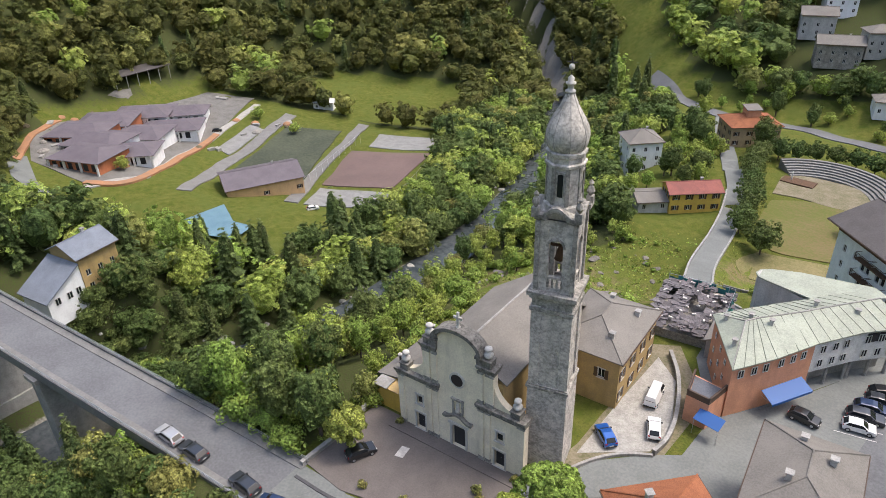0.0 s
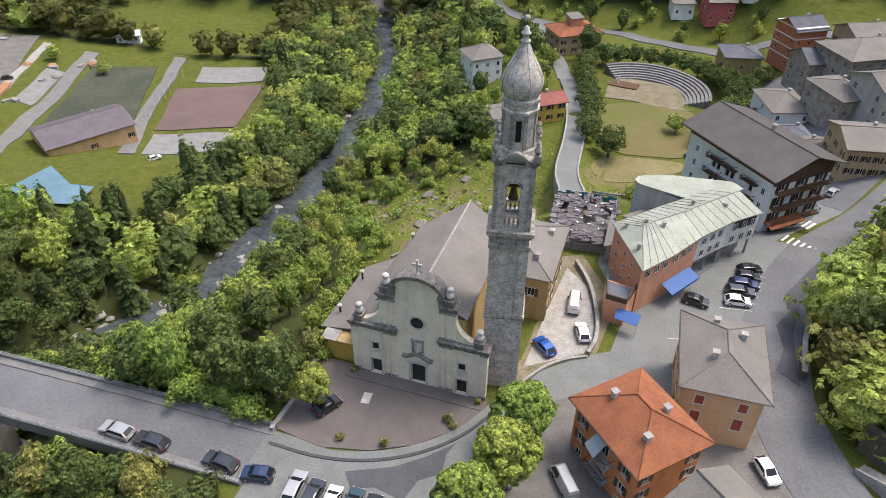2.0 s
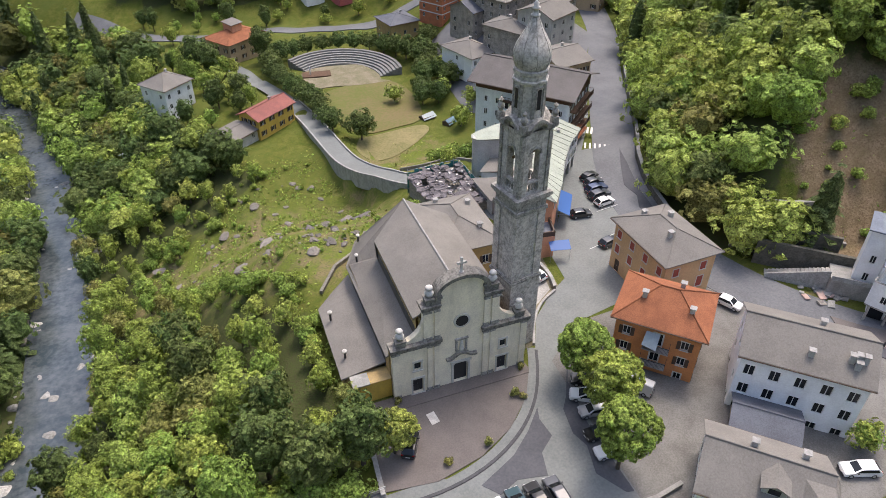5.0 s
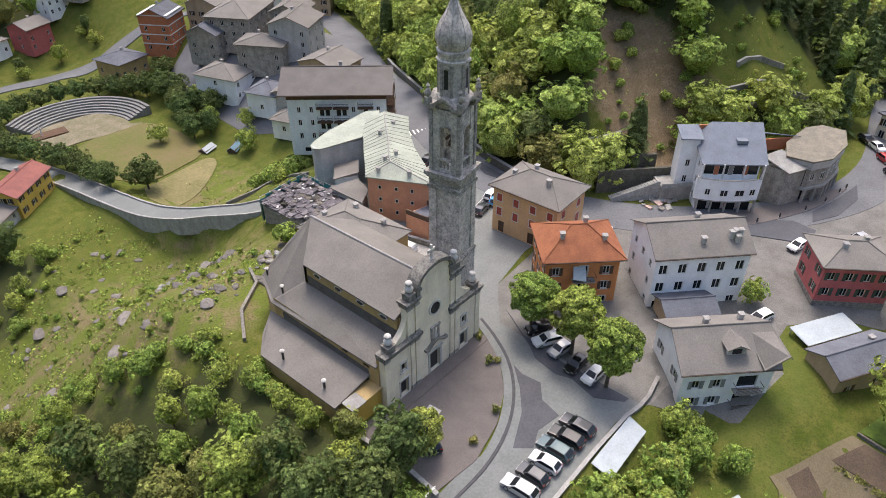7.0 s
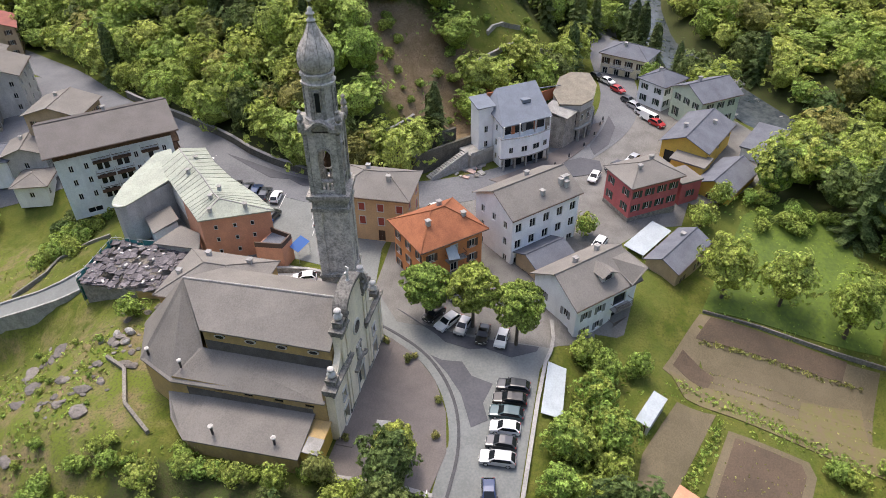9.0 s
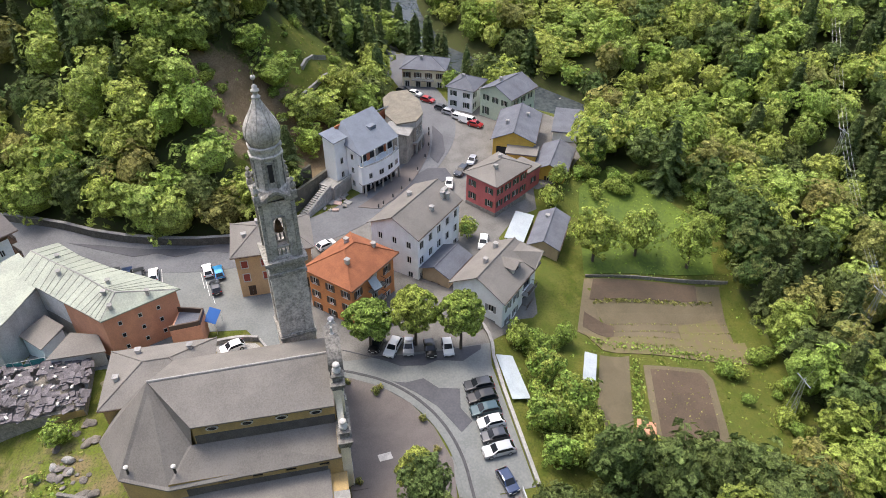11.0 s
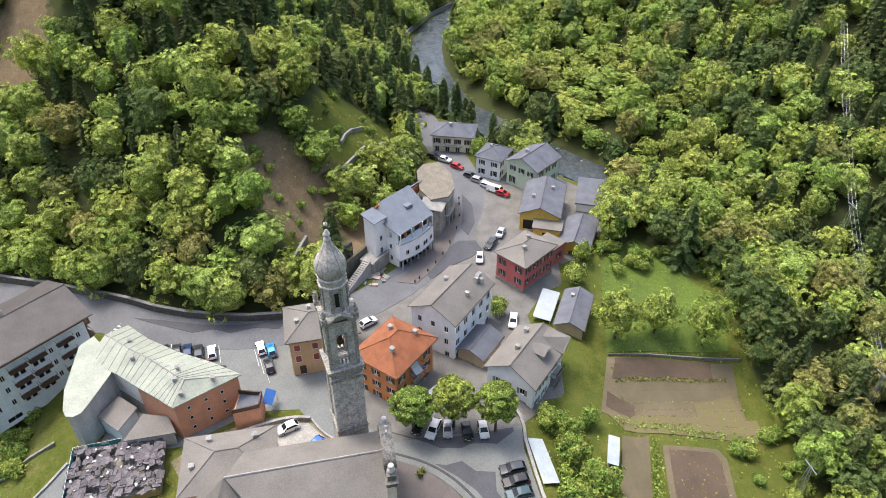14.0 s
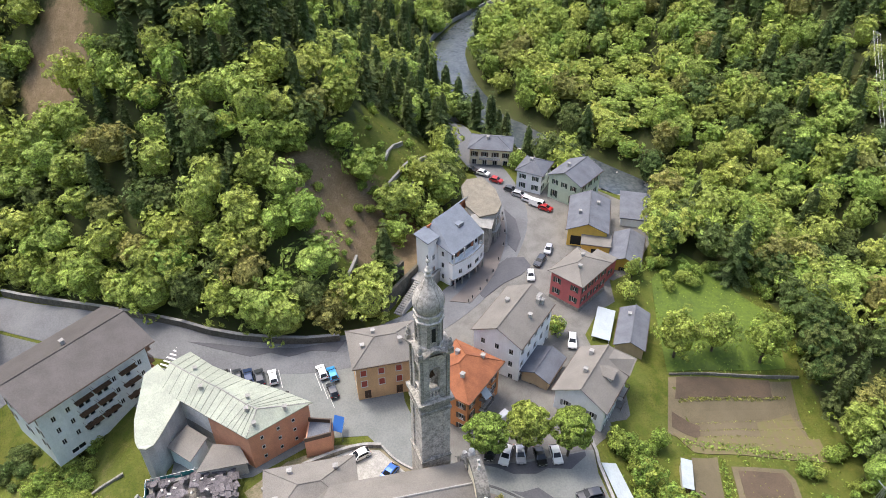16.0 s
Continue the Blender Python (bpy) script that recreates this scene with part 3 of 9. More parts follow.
gravel = 1 - smooth01(0.2, 1.4, rd - 4.5 - 1.6 * smooth01(20, -30, GX))
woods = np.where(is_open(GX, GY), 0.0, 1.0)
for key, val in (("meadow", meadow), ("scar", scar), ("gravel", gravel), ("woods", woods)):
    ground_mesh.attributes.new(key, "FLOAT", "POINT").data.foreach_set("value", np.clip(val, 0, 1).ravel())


def ground_material():
    m = bpy.data.materials.new("grass_earth_and_gravel")
    m.use_nodes = True
    n, l = m.node_tree.nodes, m.node_tree.links
    geo = n.new("ShaderNodeNewGeometry")

    def tex(s, d=6.0):
        t = n.new("ShaderNodeTexNoise")
        t.inputs["Scale"].default_value, t.inputs["Detail"].default_value, t.inputs["Roughness"].default_value = s, d, 0.65
        l.new(geo.outputs["Position"], t.inputs["Vector"])
        return t.outputs["Fac"]

    def blend(fac, a, b, lo=0.35, hi=0.65):
        r = n.new("ShaderNodeMapRange")
        r.inputs["From Min"].default_value, r.inputs["From Max"].default_value = lo, hi
        l.new(fac, r.inputs["Value"])
        x = n.new("ShaderNodeMix")
        x.data_type = "RGBA"
        l.new(r.outputs[0], x.inputs["Factor"])
        for key, c in (("A", a), ("B", b)):
            if isinstance(c, tuple):
                x.inputs[key].default_value = (*c, 1)
            else:
                l.new(c, x.inputs[key])
        return x.outputs["Result"]

    def zone(name, jitter):
        a = n.new("ShaderNodeAttribute")
        a.attribute_name = name
        s = n.new("ShaderNodeMath")
        s.operation = "MULTIPLY_ADD"
        s.inputs[1].default_value, s.inputs[2].default_value = 0.9, -0.45
        l.new(jitter, s.inputs[0])
        t = n.new("ShaderNodeMath")
        t.operation = "ADD"
        l.new(a.outputs["Fac"], t.inputs[0])
        l.new(s.outputs[0], t.inputs[1])
        return t.outputs[0]

    broad, mid, fine = tex(0.07), tex(0.45), tex(3.0)
    green = blend(mid, (0.072, 0.10, 0.014), (0.14, 0.14, 0.034))
    green = blend(fine, green, (0.058, 0.07, 0.018), 0.48, 0.7)
    dry = blend(tex(0.22), (0.125, 0.16, 0.026), (0.205, 0.165, 0.085), 0.46, 0.60)
    dry = blend(fine, dry, (0.08, 0.075, 0.04), 0.48, 0.68)
    dry = blend(tex(1.1), dry, (0.36, 0.32, 0.25), 0.66, 0.78)
    c = blend(broad, green, (0.095, 0.12, 0.028), 0.45, 0.75)
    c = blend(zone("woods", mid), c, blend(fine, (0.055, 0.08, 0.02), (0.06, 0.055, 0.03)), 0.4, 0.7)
    c = blend(zone("meadow", mid), c, dry, 0.3, 0.6)
    c = blend(zone("scar", mid), c, blend(fine, blend(mid, (0.27, 0.20, 0.13), (0.16, 0.13, 0.07)), (0.14, 0.10, 0.06), 0.42, 0.62), 0.4, 0.6)
    c = blend(zone("gravel", mid), c, blend(fine, (0.27, 0.26, 0.235), (0.12, 0.115, 0.10)), 0.55, 0.75)
    b = n["Principled BSDF"]
    l.new(c, b.inputs["Base Color"])
    b.inputs["Roughness"].default_value, b.inputs["Specular IOR Level"].default_value = 0.95, 0.1
    bump = n.new("ShaderNodeBump")
    bump.inputs["Strength"].default_value, bump.inputs["Distance"].default_value = 0.6, 0.3
    l.new(fine, bump.inputs["Height"])
    l.new(bump.outputs[0], b.inputs["Normal"])
    return m


ground_mesh.materials.append(ground_material())
setting("ground", ground_mesh, None, "grassy valley ground with woods, bare earth and river gravel", "ground", True)


def drape(name, ring, lift, material, step=2.5, label="", category="ground", flat=None, parent=None):
    """A sheet over a ring of (x, y) that follows the ground, with a skirt."""
    bm = bmesh.new()
    bm.faces.new([bm.verts.new((x, y, 0)) for x, y in ring])
    xs, ys = [p[0] for p in ring], [p[1] for p in ring]
    for axis, lo, hi in ((0, min(xs), max(xs)), (1, min(ys), max(ys))):
        v = math.ceil(lo / step) * step
        while v < hi:
            co, no = [0, 0, 0], [0, 0, 0]
            co[axis], no[axis] = v, 1
            bmesh.ops.bisect_plane(bm, geom=bm.verts[:] + bm.edges[:] + bm.faces[:], plane_co=co, plane_no=no)
            v += step
    bmesh.ops.triangulate(bm, faces=bm.faces[:])
    zs = height(np.array([v.co.x for v in bm.verts]), np.array([v.co.y for v in bm.verts]))
    for v, z in zip(bm.verts, zs):
        v.co.z = (z if flat is None else flat) + lift
    edge = [e for e in bm.edges if e.is_boundary]
    down = bmesh.ops.extrude_edge_only(bm, edges=edge)["geom"]
    for v in down:
        if isinstance(v, bmesh.types.BMVert):
            v.co.z -= max(0.5, lift)
    bmesh.ops.recalc_face_normals(bm, faces=bm.faces[:])
    me = bpy.data.meshes.new(name)
    bm.to_mesh(me)
    bm.free()
    me.materials.append(material)
    if parent is not None:
        return part(name, me, material, parent)
    return setting(name, me, material, label, category)


def ribbon(line, width):
    """Ring round a path of (x, y)."""
    left, right = [], []
    for i, p in enumerate(line):
        a, b = line[max(0, i - 1)], line[min(len(line) - 1, i + 1)]
        dx, dy = b[0] - a[0], b[1] - a[1]
        k = math.hypot(dx, dy)
        left.append((p[0] - dy / k * width / 2, p[1] + dx / k * width / 2))
        right.append((p[0] + dy / k * width / 2, p[1] - dx / k * width / 2))
    return left + right[::-1]


def soften(line, rounds=2):
    for _ in range(rounds):
        line = [line[0]] + [q for a, b in zip(line[:-1], line[1:]) for q in ((0.75 * a[0] + 0.25 * b[0], 0.75 * a[1] + 0.25 * b[1]), (0.25 * a[0] + 0.75 * b[0], 0.25 * a[1] + 0.75 * b[1]))] + [line[-1]]
    return line


# water
wg, line = G(), soften([(x, y) for x, y, _ in RIVER])
ring = ribbon(line, 12.6)
half = len(line)
zw = [float(along(RIVER, np.array(p[0]), np.array(p[1]))[1]) + 0.8 for p in line]
for i in range(half - 1):
    a, b, c, d = ring[i], ring[i + 1], ring[2 * half - 2 - i], ring[2 * half - 1 - i]
    wg.poly([(*d, zw[i]), (*c, zw[i + 1]), (*b, zw[i + 1]), (*a, zw[i])])
M["water"] = mat("clear_shallow_river_water", (0.036, 0.05, 0.058), (0.095, 0.105, 0.11), rough=0.16, scale=0.14, fine=0.8, bump=0.6, spec=0.5)
setting("water", wg, M["water"], "shallow grey mountain river over stones", "river")


# ---- roads, paving, courts ----
STREET = soften([(150, -25), (125, -27), (104, -32), (86, -31), (71, -23.5), (58.5, -13), (49.5, 0), (44.6, 15), (45.4, 27), (50, 42), (58, 55.5), (69.5, 75), (81, 96), (98, 124), (112, 160)])
drape("road_street", ribbon(STREET, 9.0), 0.10, M["asphalt"], 2.5, "grey worn asphalt village street", "road")
SQUARE = [(-14, -23), (-14, -15.2), (-8, -15), (-2, -13.4), (3.5, -10.6), (7.6, -6.6), (10.2, -2), (12.4, 2.5), (15, 7.5), (20, 12), (23.5, 14.2), (24.5, 22), (28.5, 26.5), (33, 33), (38, 41), (45, 50), (50, 50), (50, 6), (44, 6), (30, 6.5), (20, 4.6), (13.2, -1), (12.6, -24), (8, -23)]
drape("road_square", SQUARE, 0.06, M["asphalt_pale"], 2.5, "pale worn asphalt square beside the church", "road")
CORE = [(13.2, -1), (20, 4.6), (46, 6.4), (52, -4), (58, -12), (70, -22), (86, -30), (90, -39), (78, -38), (68, -36), (60, -46), (50, -44), (46, -38), (40, -33), (33, -33), (30, -36), (20, -34.5), (15, -27), (12.6, -24)]
drape("yard_core", CORE, 0.03, M["yard"], 2.5, "worn grey-brown yards between the houses", "yard")
drape("yard_shops", [(24.5, 22), (28.5, 26.5), (38, 41), (47, 50), (54, 60), (62, 72), (66, 84), (58, 86), (51, 73), (47, 63), (40, 56), (33, 52), (24, 50), (19, 44), (19, 34)], 0.05, M["asphalt_pale"], 2.5, "pale asphalt round the shops", "yard")
drape("yard_north", [(62, 72), (76, 98), (92, 122), (96, 150), (70, 168), (52, 160), (48, 140), (46, 110), (54, 92)], 0.12, M["asphalt"], 2.5, "grey paved lanes of the upper village", "yard")
drape("yard_workshop", [(66, -33), (86, -33), (100, -36), (101, -44), (93, -57), (80, -66), (67, -60), (58, -52), (56, -46)], 0.025, M["yard"], 2.5, "worn grey yard round the yellow workshop", "yard")
FORECOURT = [(-14.5, -12.6), (-8, -13.4), (-2, -12.0), (3, -9.4), (7.0, -5.6), (9.6, -1.2), (9.4, 0.4), (-9.4, 0.4), (-14, 0.4)]
drape("pavement_forecourt", FORECOURT, 0.16, M["forecourt"], 2.5, "brown paved church forecourt", "pavement")
M["yard_dirt"] = mat("trodden_brown_dirt", (0.235, 0.20, 0.145), (0.125, 0.12, 0.06), scale=0.35, fine=2.5, bump=0.2)
KERB = soften([(-14.5, -14.2), (-8, -14.3), (-2, -12.9), (3.2, -10.1), (7.3, -6.2), (10, -1.6), (11.6, 2.2)])
drape("pavement_band", ribbon(KERB, 1.1), 0.14, M["asphalt_pale"], 2.5, "pale pavement edge round the forecourt", "pavement")
drape("kerb", ribbon([(x + 0.45, y - 0.62) for x, y in KERB], 0.4), 0.2, M["darkkerb"], 2.5, "dark curved stone kerb", "kerb")
drape("pavement_step", [(-9.9, -1.9), (9.2, -1.9), (9.2, 0.2), (-9.9, 0.2)], 0.24, M["forecourt"], 4, "raised stone landing before the church doors", "pavement")
drape("pavement_corner", [(-14.9, -13.0), (-14.9, -18.2), (-12.6, -18.2), (-10.0, -14.4), (-6.0, -13.9), (-8, -13.0)], 0.09, M["asphalt_pale"], 2.5, "pale asphalt at the corner of the forecourt", "pavement")
drape("yard_verge", [(10.4, 2.4), (12.4, 2.6), (14.7, 7.4), (17.6, 10.4), (21.6, 12.2), (22.6, 20.4), (20.8, 28.4), (16.2, 35.4), (12.6, 33.6), (13.4, 24), (12.4, 16), (12.0, 9)], 0.045, M["yard_dirt"], 2.5, "trodden brown dirt round the church yard", "yard")
drape("forecourt_slab", [(-6.0, -5.6), (-4.9, -5.4), (-5.1, -3.6), (-6.2, -3.8)], 0.2, M["stone_white"], 2.5, "white stone slab set in the forecourt", "pavement")
drape("yard", [(12.6, 7.4), (20, 12.6), (21, 17.5), (18.3, 27.2), (14.4, 31), (13.4, 20)], 0.09, M["gravel"], 2.5, "pale gravel yard beside the church", "yard")
# cast shade of trees, tower and houses, painted as darker sheets on the roads
for label, lift, ring in (("plane tree shade painted on the asphalt", 0.09, [(16.1, 0.0), (12.0, -7.2), (10.6, -9.0), (9.9, -12.8), (10.6, -15.0), (9.6, -18.8), (11.6, -22.2), (12.5, -22.4), (12.4, -12.0), (13.4, -5.0), (15.4, -1.6)]),
                          ("ragged tower shade painted on the asphalt before the forecourt", 0.1, [(7.6, -7.6), (7.0, -9.4), (7.3, -12.2), (5.0, -14.0), (4.2, -17.1), (0.6, -16.4), (-2.0, -17.5), (-3.6, -15.6), (1.6, -13.2), (4.8, -10.6)]),
                          ("house shade painted on the bend of the street", 0.16, [(59.4, -13.8), (64.2, -18.6), (68.6, -24.4), (68.0, -28.4), (64.5, -29.0), (61.8, -26.0), (59.5, -20.9), (55.5, -15.4)]),
                          ("shade strip painted along the curve of the street", 0.16, [(89.4, -29.4), (83.7, -31.0), (75.5, -29.9), (70.4, -27.1), (73.9, -26.0), (82.0, -28.2)]),
                          ("tree shade painted on the road at the foot of the hill", 0.16, [(54.5, 47.6), (51.3, 42.0), (47.6, 35.0), (47.9, 31.0), (46.0, 27.4), (46.8, 22.7), (45.5, 17.9), (48.4, 15.7), (48.2, 26.0), (49.6, 33.0), (52.8, 42.1)])):
    drape("road_patch", ring, lift, M["asphalt_shade"], 2.5, label, "road")
LANE = soften([(x, y) for x, y, _ in LANE_LINE])


def lane_z(x, y):
    return float(along(LANE_LINE, np.array(x), np.array(y))[1])


lg, lane_ring, ln = G(), ribbon(LANE, 5.0), len(LANE)
for i in range(ln - 1):
    lg.poly([(*lane_ring[j], lane_z(*LANE[k])) for j, k in ((2 * ln - 1 - i, i), (2 * ln - 2 - i, i + 1), (i + 1, i + 1), (i, i))])
setting("road_lane", lg, M["asphalt_pale"], "pale narrow lane curving down past the meadow", "road")
VALLEY = soften([(-66, 249), (-56, 240), (-45, 228), (-35, 219), (-22, 213), (-4, 212.5), (8, 211.5), (24, 206), (40, 201), (62, 193), (86, 182), (110, 164)])
drape("road_valley", ribbon(VALLEY, 6.5), 0.3, M["asphalt"], 2.0, "grey valley road", "road")
drape("road_link", ribbon([(-6.4, 158), (-10, 168), (-18, 190), (-24, 212)], 5.0), 0.28, M["asphalt_pale"], 2.0, "short pale road before the orange-roofed house", "road")
# gardens
drape("garden_field", [(15.5, -40.2), (27.7, -46.0), (24.8, -72.6), (8.6, -68.6), (12.4, -46.9)], 0.10, M["soil_pale"], 2.0, "dry tilled vegetable field", "field")
drape("garden_dug", [(22.8, -45.2), (27.3, -47.6), (25.5, -68), (22.3, -67)], 0.16, M["soil"], 2.0, "freshly dug dark strip along the wall", "field")
drape("garden_dug_corner", [(17, -41.8), (20.3, -43.3), (17.2, -48), (14.4, -46.6)], 0.16, M["soil"], 2.0, "freshly dug dark plot", "field")
drape("garden_crop", [(11.6, -43.4), (15.6, -41.2), (12.6, -71.6), (7.4, -70.4)], 0.15, M["crop"], 2.0, "strip of low green crops in the field", "field")
drape("garden_bed_1", [(10.2, -42.2), (10.3, -47.7), (-9.2, -39.6), (-7.4, -36.4), (-0.6, -37.3)], 0.12, M["soil_pale"], 2.0, "long pale tilled bed", "field")
drape("garden_bed_2", [(8.0, -49.2), (6.6, -59.8), (4.4, -60.4), (-8.2, -56.0), (-9.0, -43.4)], 0.12, M["soil_pale"], 2.0, "tilled garden bed with a pale dry edge", "field")
drape("garden_bed_dark", [(7.0, -50.0), (5.8, -58.6), (4.0, -59.0), (-6.8, -55.0), (-7.8, -45.0), (-2, -47)], 0.16, M["soil"], 2.0, "dark moist middle of the tilled bed", "field")
drape("garden_green", [(17.4, -60.6), (18.8, -69.4), (9.6, -69.2), (10.6, -58.6)], 0.17, M["crop"], 2.0, "green sprouting part of the field", "field")
drape("garden_lawn", [(29, -46.5), (55, -55), (62, -66), (40, -77), (27.5, -73)], 0.10, M["lawn"], 2.0, "mown bright green lawn", "lawn")
# the plain below the village to the north
drape("terrace_floor", [(18.5 + 13.6 * math.cos(a), 152 + 13.6 * math.sin(a)) for a in np.linspace(-0.35, 2.5, 14)] + [(8, 147), (20, 145), (34, 144.5)], 0.24, M["yard_dirt"], 2.0, "grey paved stage before the stone tiers", "pavement")
M["dry_grass"] = mat("dry_straw_grass", (0.24, 0.20, 0.095), (0.14, 0.135, 0.05), scale=0.12, fine=1.8, bump=0.3)
M["worn_field"] = mat("worn_playing_grass", (0.105, 0.12, 0.024), (0.16, 0.125, 0.055), scale=0.07, fine=1.5, bump=0.3)
drape("playing_field", soften([(9, 141), (20, 146), (33, 146.5), (37, 138), (36.5, 124), (34, 112), (24, 109.6), (14.6, 109), (9.6, 118), (8.8, 132), (9, 141)], 2)[:-1], 0.2, M["worn_field"], 2.0, "worn grass playing field", "field")
drape("dry_bank", soften([(13.5, 107.6), (24, 108.2), (34, 110.4), (33.5, 105.5), (25, 98), (17, 93.5), (10.5, 95), (11, 102), (13.5, 107.6)], 2)[:-1], 0.16, M["dry_grass"], 2.0, "dry straw-coloured grass bank below the field", "bank")
# sports ground across the river
for name, ring, key, label, lift in (
        ("court_clay", [(-141, 132), (-114, 147), (-104.5, 112), (-128, 102)], "court", "faded red clay court with a worn surface", 0.34),
        ("court_gravel_back", [(-147, 156), (-124.5, 167), (-117, 150), (-139, 140)], "gravel_grey", "grey gravel strip behind the clay court", 0.3),
        ("court_gravel_front", [(-126.5, 99.6), (-102.5, 109), (-101, 96.5), (-118.5, 84)], "gravel_grey", "grey gravel strip beside the clay court", 0.3),
        ("court_green", [(-180, 136), (-162, 149), (-134, 96), (-164, 92)], "pitch", "dark worn green sports pitch", 0.28),
        ("path_sports", ribbon([(-162, 163), (-149, 137.5), (-137, 107), (-122, 82)], 4.5), "concrete_grey", "grey concrete path between the courts", 0.38),
        ("path_school", ribbon([(-190, 147), (-177, 116), (-169, 92), (-152, 64)], 5.0), "concrete_grey", "grey tarmac path beside the pitch", 0.36),
        ("court_paved", [(-184, 102), (-192, 126), (-184, 126), (-176, 101)], "gravel_grey", "small grey paved court with worn lines", 0.3),
        ("yard_school", [(-222, 52), (-238, 69), (-250, 103), (-245, 133), (-218, 151), (-200, 120), (-186, 88), (-171, 62), (-174, 46), (-204, 43)], "yard", "dusty grey building site round the school", 0.3),
        ("path_site", ribbon([(-174, 44), (-170, 62), (-185, 88), (-198, 120), (-209, 145)], 3.0), "gravel", "pale gravel path along the building site", 0.36),
        ("road_west", ribbon([(-209, 41), (-180, 30), (-150, 25), (-130, 12), (-122, -4), (-120, -22)], 6.0), "asphalt_pale", "pale road climbing to the bridge", 0.36)):
    drape(name, ring, lift, M[key], 3.0, label, "road" if name.startswith("road") else ("path" if name.startswith("path") else "sports court" if name.startswith("court") else "yard"))


# ---- building pieces ----
def slab(g, ring, thick):
    """A roof plane over a 3D ring, thick metres deep."""
    n, i = len(ring), len(g.v)
    g.v += [tuple(p) for p in ring] + [(p[0], p[1], p[2] - thick) for p in ring]
    g.f.append(tuple(range(i, i + n)))
    g.f.append(tuple(range(i + 2 * n - 1, i + n - 1, -1)))
    g.f += [(i + (k + 1) % n, i + k, i + n + k, i + n + (k + 1) % n) for k in range(n)]
    return g


def pierced(g, m, u0, u1, v0, v1, holes, deep=0.3):
    """A wall face in the local x-z plane (outside towards -y) with rectangular openings and their reveals."""
    us = sorted({u0, u1, *[h[0] for h in holes], *[h[1] for h in holes]})
    vs = sorted({v0, v1, *[h[2] for h in holes], *[h[3] for h in holes]})
    P = lambda u, y, v: tuple(m @ Vector((u, y, v)))
    for a, b in zip(us[:-1], us[1:]):
        for c, d in zip(vs[:-1], vs[1:]):
            if not any(h[0] <= a and b <= h[1] and h[2] <= c and d <= h[3] for h in holes):
                g.poly([P(a, 0, c), P(b, 0, c), P(b, 0, d), P(a, 0, d)])
    for a, b, c, d in holes:
        g.poly([P(a, 0, c), P(a, 0, d), P(a, deep, d), P(a, deep, c)])
        g.poly([P(b, 0, d), P(b, 0, c), P(b, deep, c), P(b, deep, d)])
        g.poly([P(a, 0, d), P(b, 0, d), P(b, deep, d), P(a, deep, d)])
        g.poly([P(b, 0, c), P(a, 0, c), P(a, deep, c), P(b, deep, c)])
    return g


CACHE = {}


def shared(key, make):
    if key not in CACHE:
        CACHE[key] = make()
    return CACHE[key]


def window(parent, m, w, h, shutter=None, trim=None, name="window", open_=True):
    """A casement in an opening whose centre is m, facing -y: frame, panes, and shutters folded back or shut."""
    def frame_mesh():
        g, b = G(), 0.07
        g.box(-w / 2, w / 2, 0.10, 0.18, -h / 2, -h / 2 + b).box(-w / 2, w / 2, 0.10, 0.18, h / 2 - b, h / 2)
        g.box(-w / 2, -w / 2 + b, 0.10, 0.18, -h / 2, h / 2).box(w / 2 - b, w / 2, 0.10, 0.18, -h / 2, h / 2)
        if w > 0.6:
            g.box(-0.04, 0.04, 0.10, 0.18, -h / 2, h / 2)
        return g.mesh("window_frame", M["frame"])

    fr = part(name, shared(("frame", w, h), frame_mesh), None, parent, at=m)
    part("pane", shared(("pane", w, h), lambda: G().box(-w / 2 + 0.05, w / 2 - 0.05, 0.19, 0.22, -h / 2 + 0.05, h / 2 - 0.05).mesh("pane", M["glass"])), None, fr)
    if trim:
        def trim_mesh():
            g, b = G(), 0.14
            g.box(-w / 2 - b, w / 2 + b, -0.04, 0.02, h / 2, h / 2 + b).box(-w / 2 - b, w / 2 + b, -0.12, 0.02, -h / 2 - 0.1, -h / 2)
            g.box(-w / 2 - b, -w / 2, -0.04, 0.02, -h / 2, h / 2).box(w / 2, w / 2 + b, -0.04, 0.02, -h / 2, h / 2)
            return g.mesh("surround", M[trim])
        part("surround", shared(("trim", w, h, trim), trim_mesh), None, fr)
    if shutter:
        def leaf_mesh():
            g, k = G(), w / 2
            g.box(0, k, -0.05, 0.0, -h / 2, h / 2)
            return g.mesh("shutter", M[shutter])
        me = shared(("shutter", w, h, shutter), leaf_mesh)
        for s in (-1, 1):
            x = s * (w / 2 + 0.02) if open_ else (-w / 2 if s < 0 else 0.0)
            if open_ and s < 0:
                x -= w / 2
            part("shutter", me, None, fr, at=pose(x, -0.03 if open_ else 0.06, 0))
    return fr


def door(parent, m, w, h, material, name="door"):
    d = part(name, shared(("door", w, h, material), lambda: G().box(-w / 2, -0.01, 0.12, 0.2, -h / 2, h / 2).box(0.01, w / 2, 0.12, 0.2, -h / 2, h / 2).box(-w / 2 + 0.15, -0.15, 0.09, 0.12, -h / 2 + 0.2, -0.1).box(0.15, w / 2 - 0.15, 0.09, 0.12, -h / 2 + 0.2, -0.1).mesh("door", M[material])), None, parent, at=m)
    part("handle", shared("handle", lambda: G().tube((0.06, 0.05, -0.05), (0.06, 0.05, 0.1), 0.02).mesh("handle", M["steel"])), None, d)
    return d


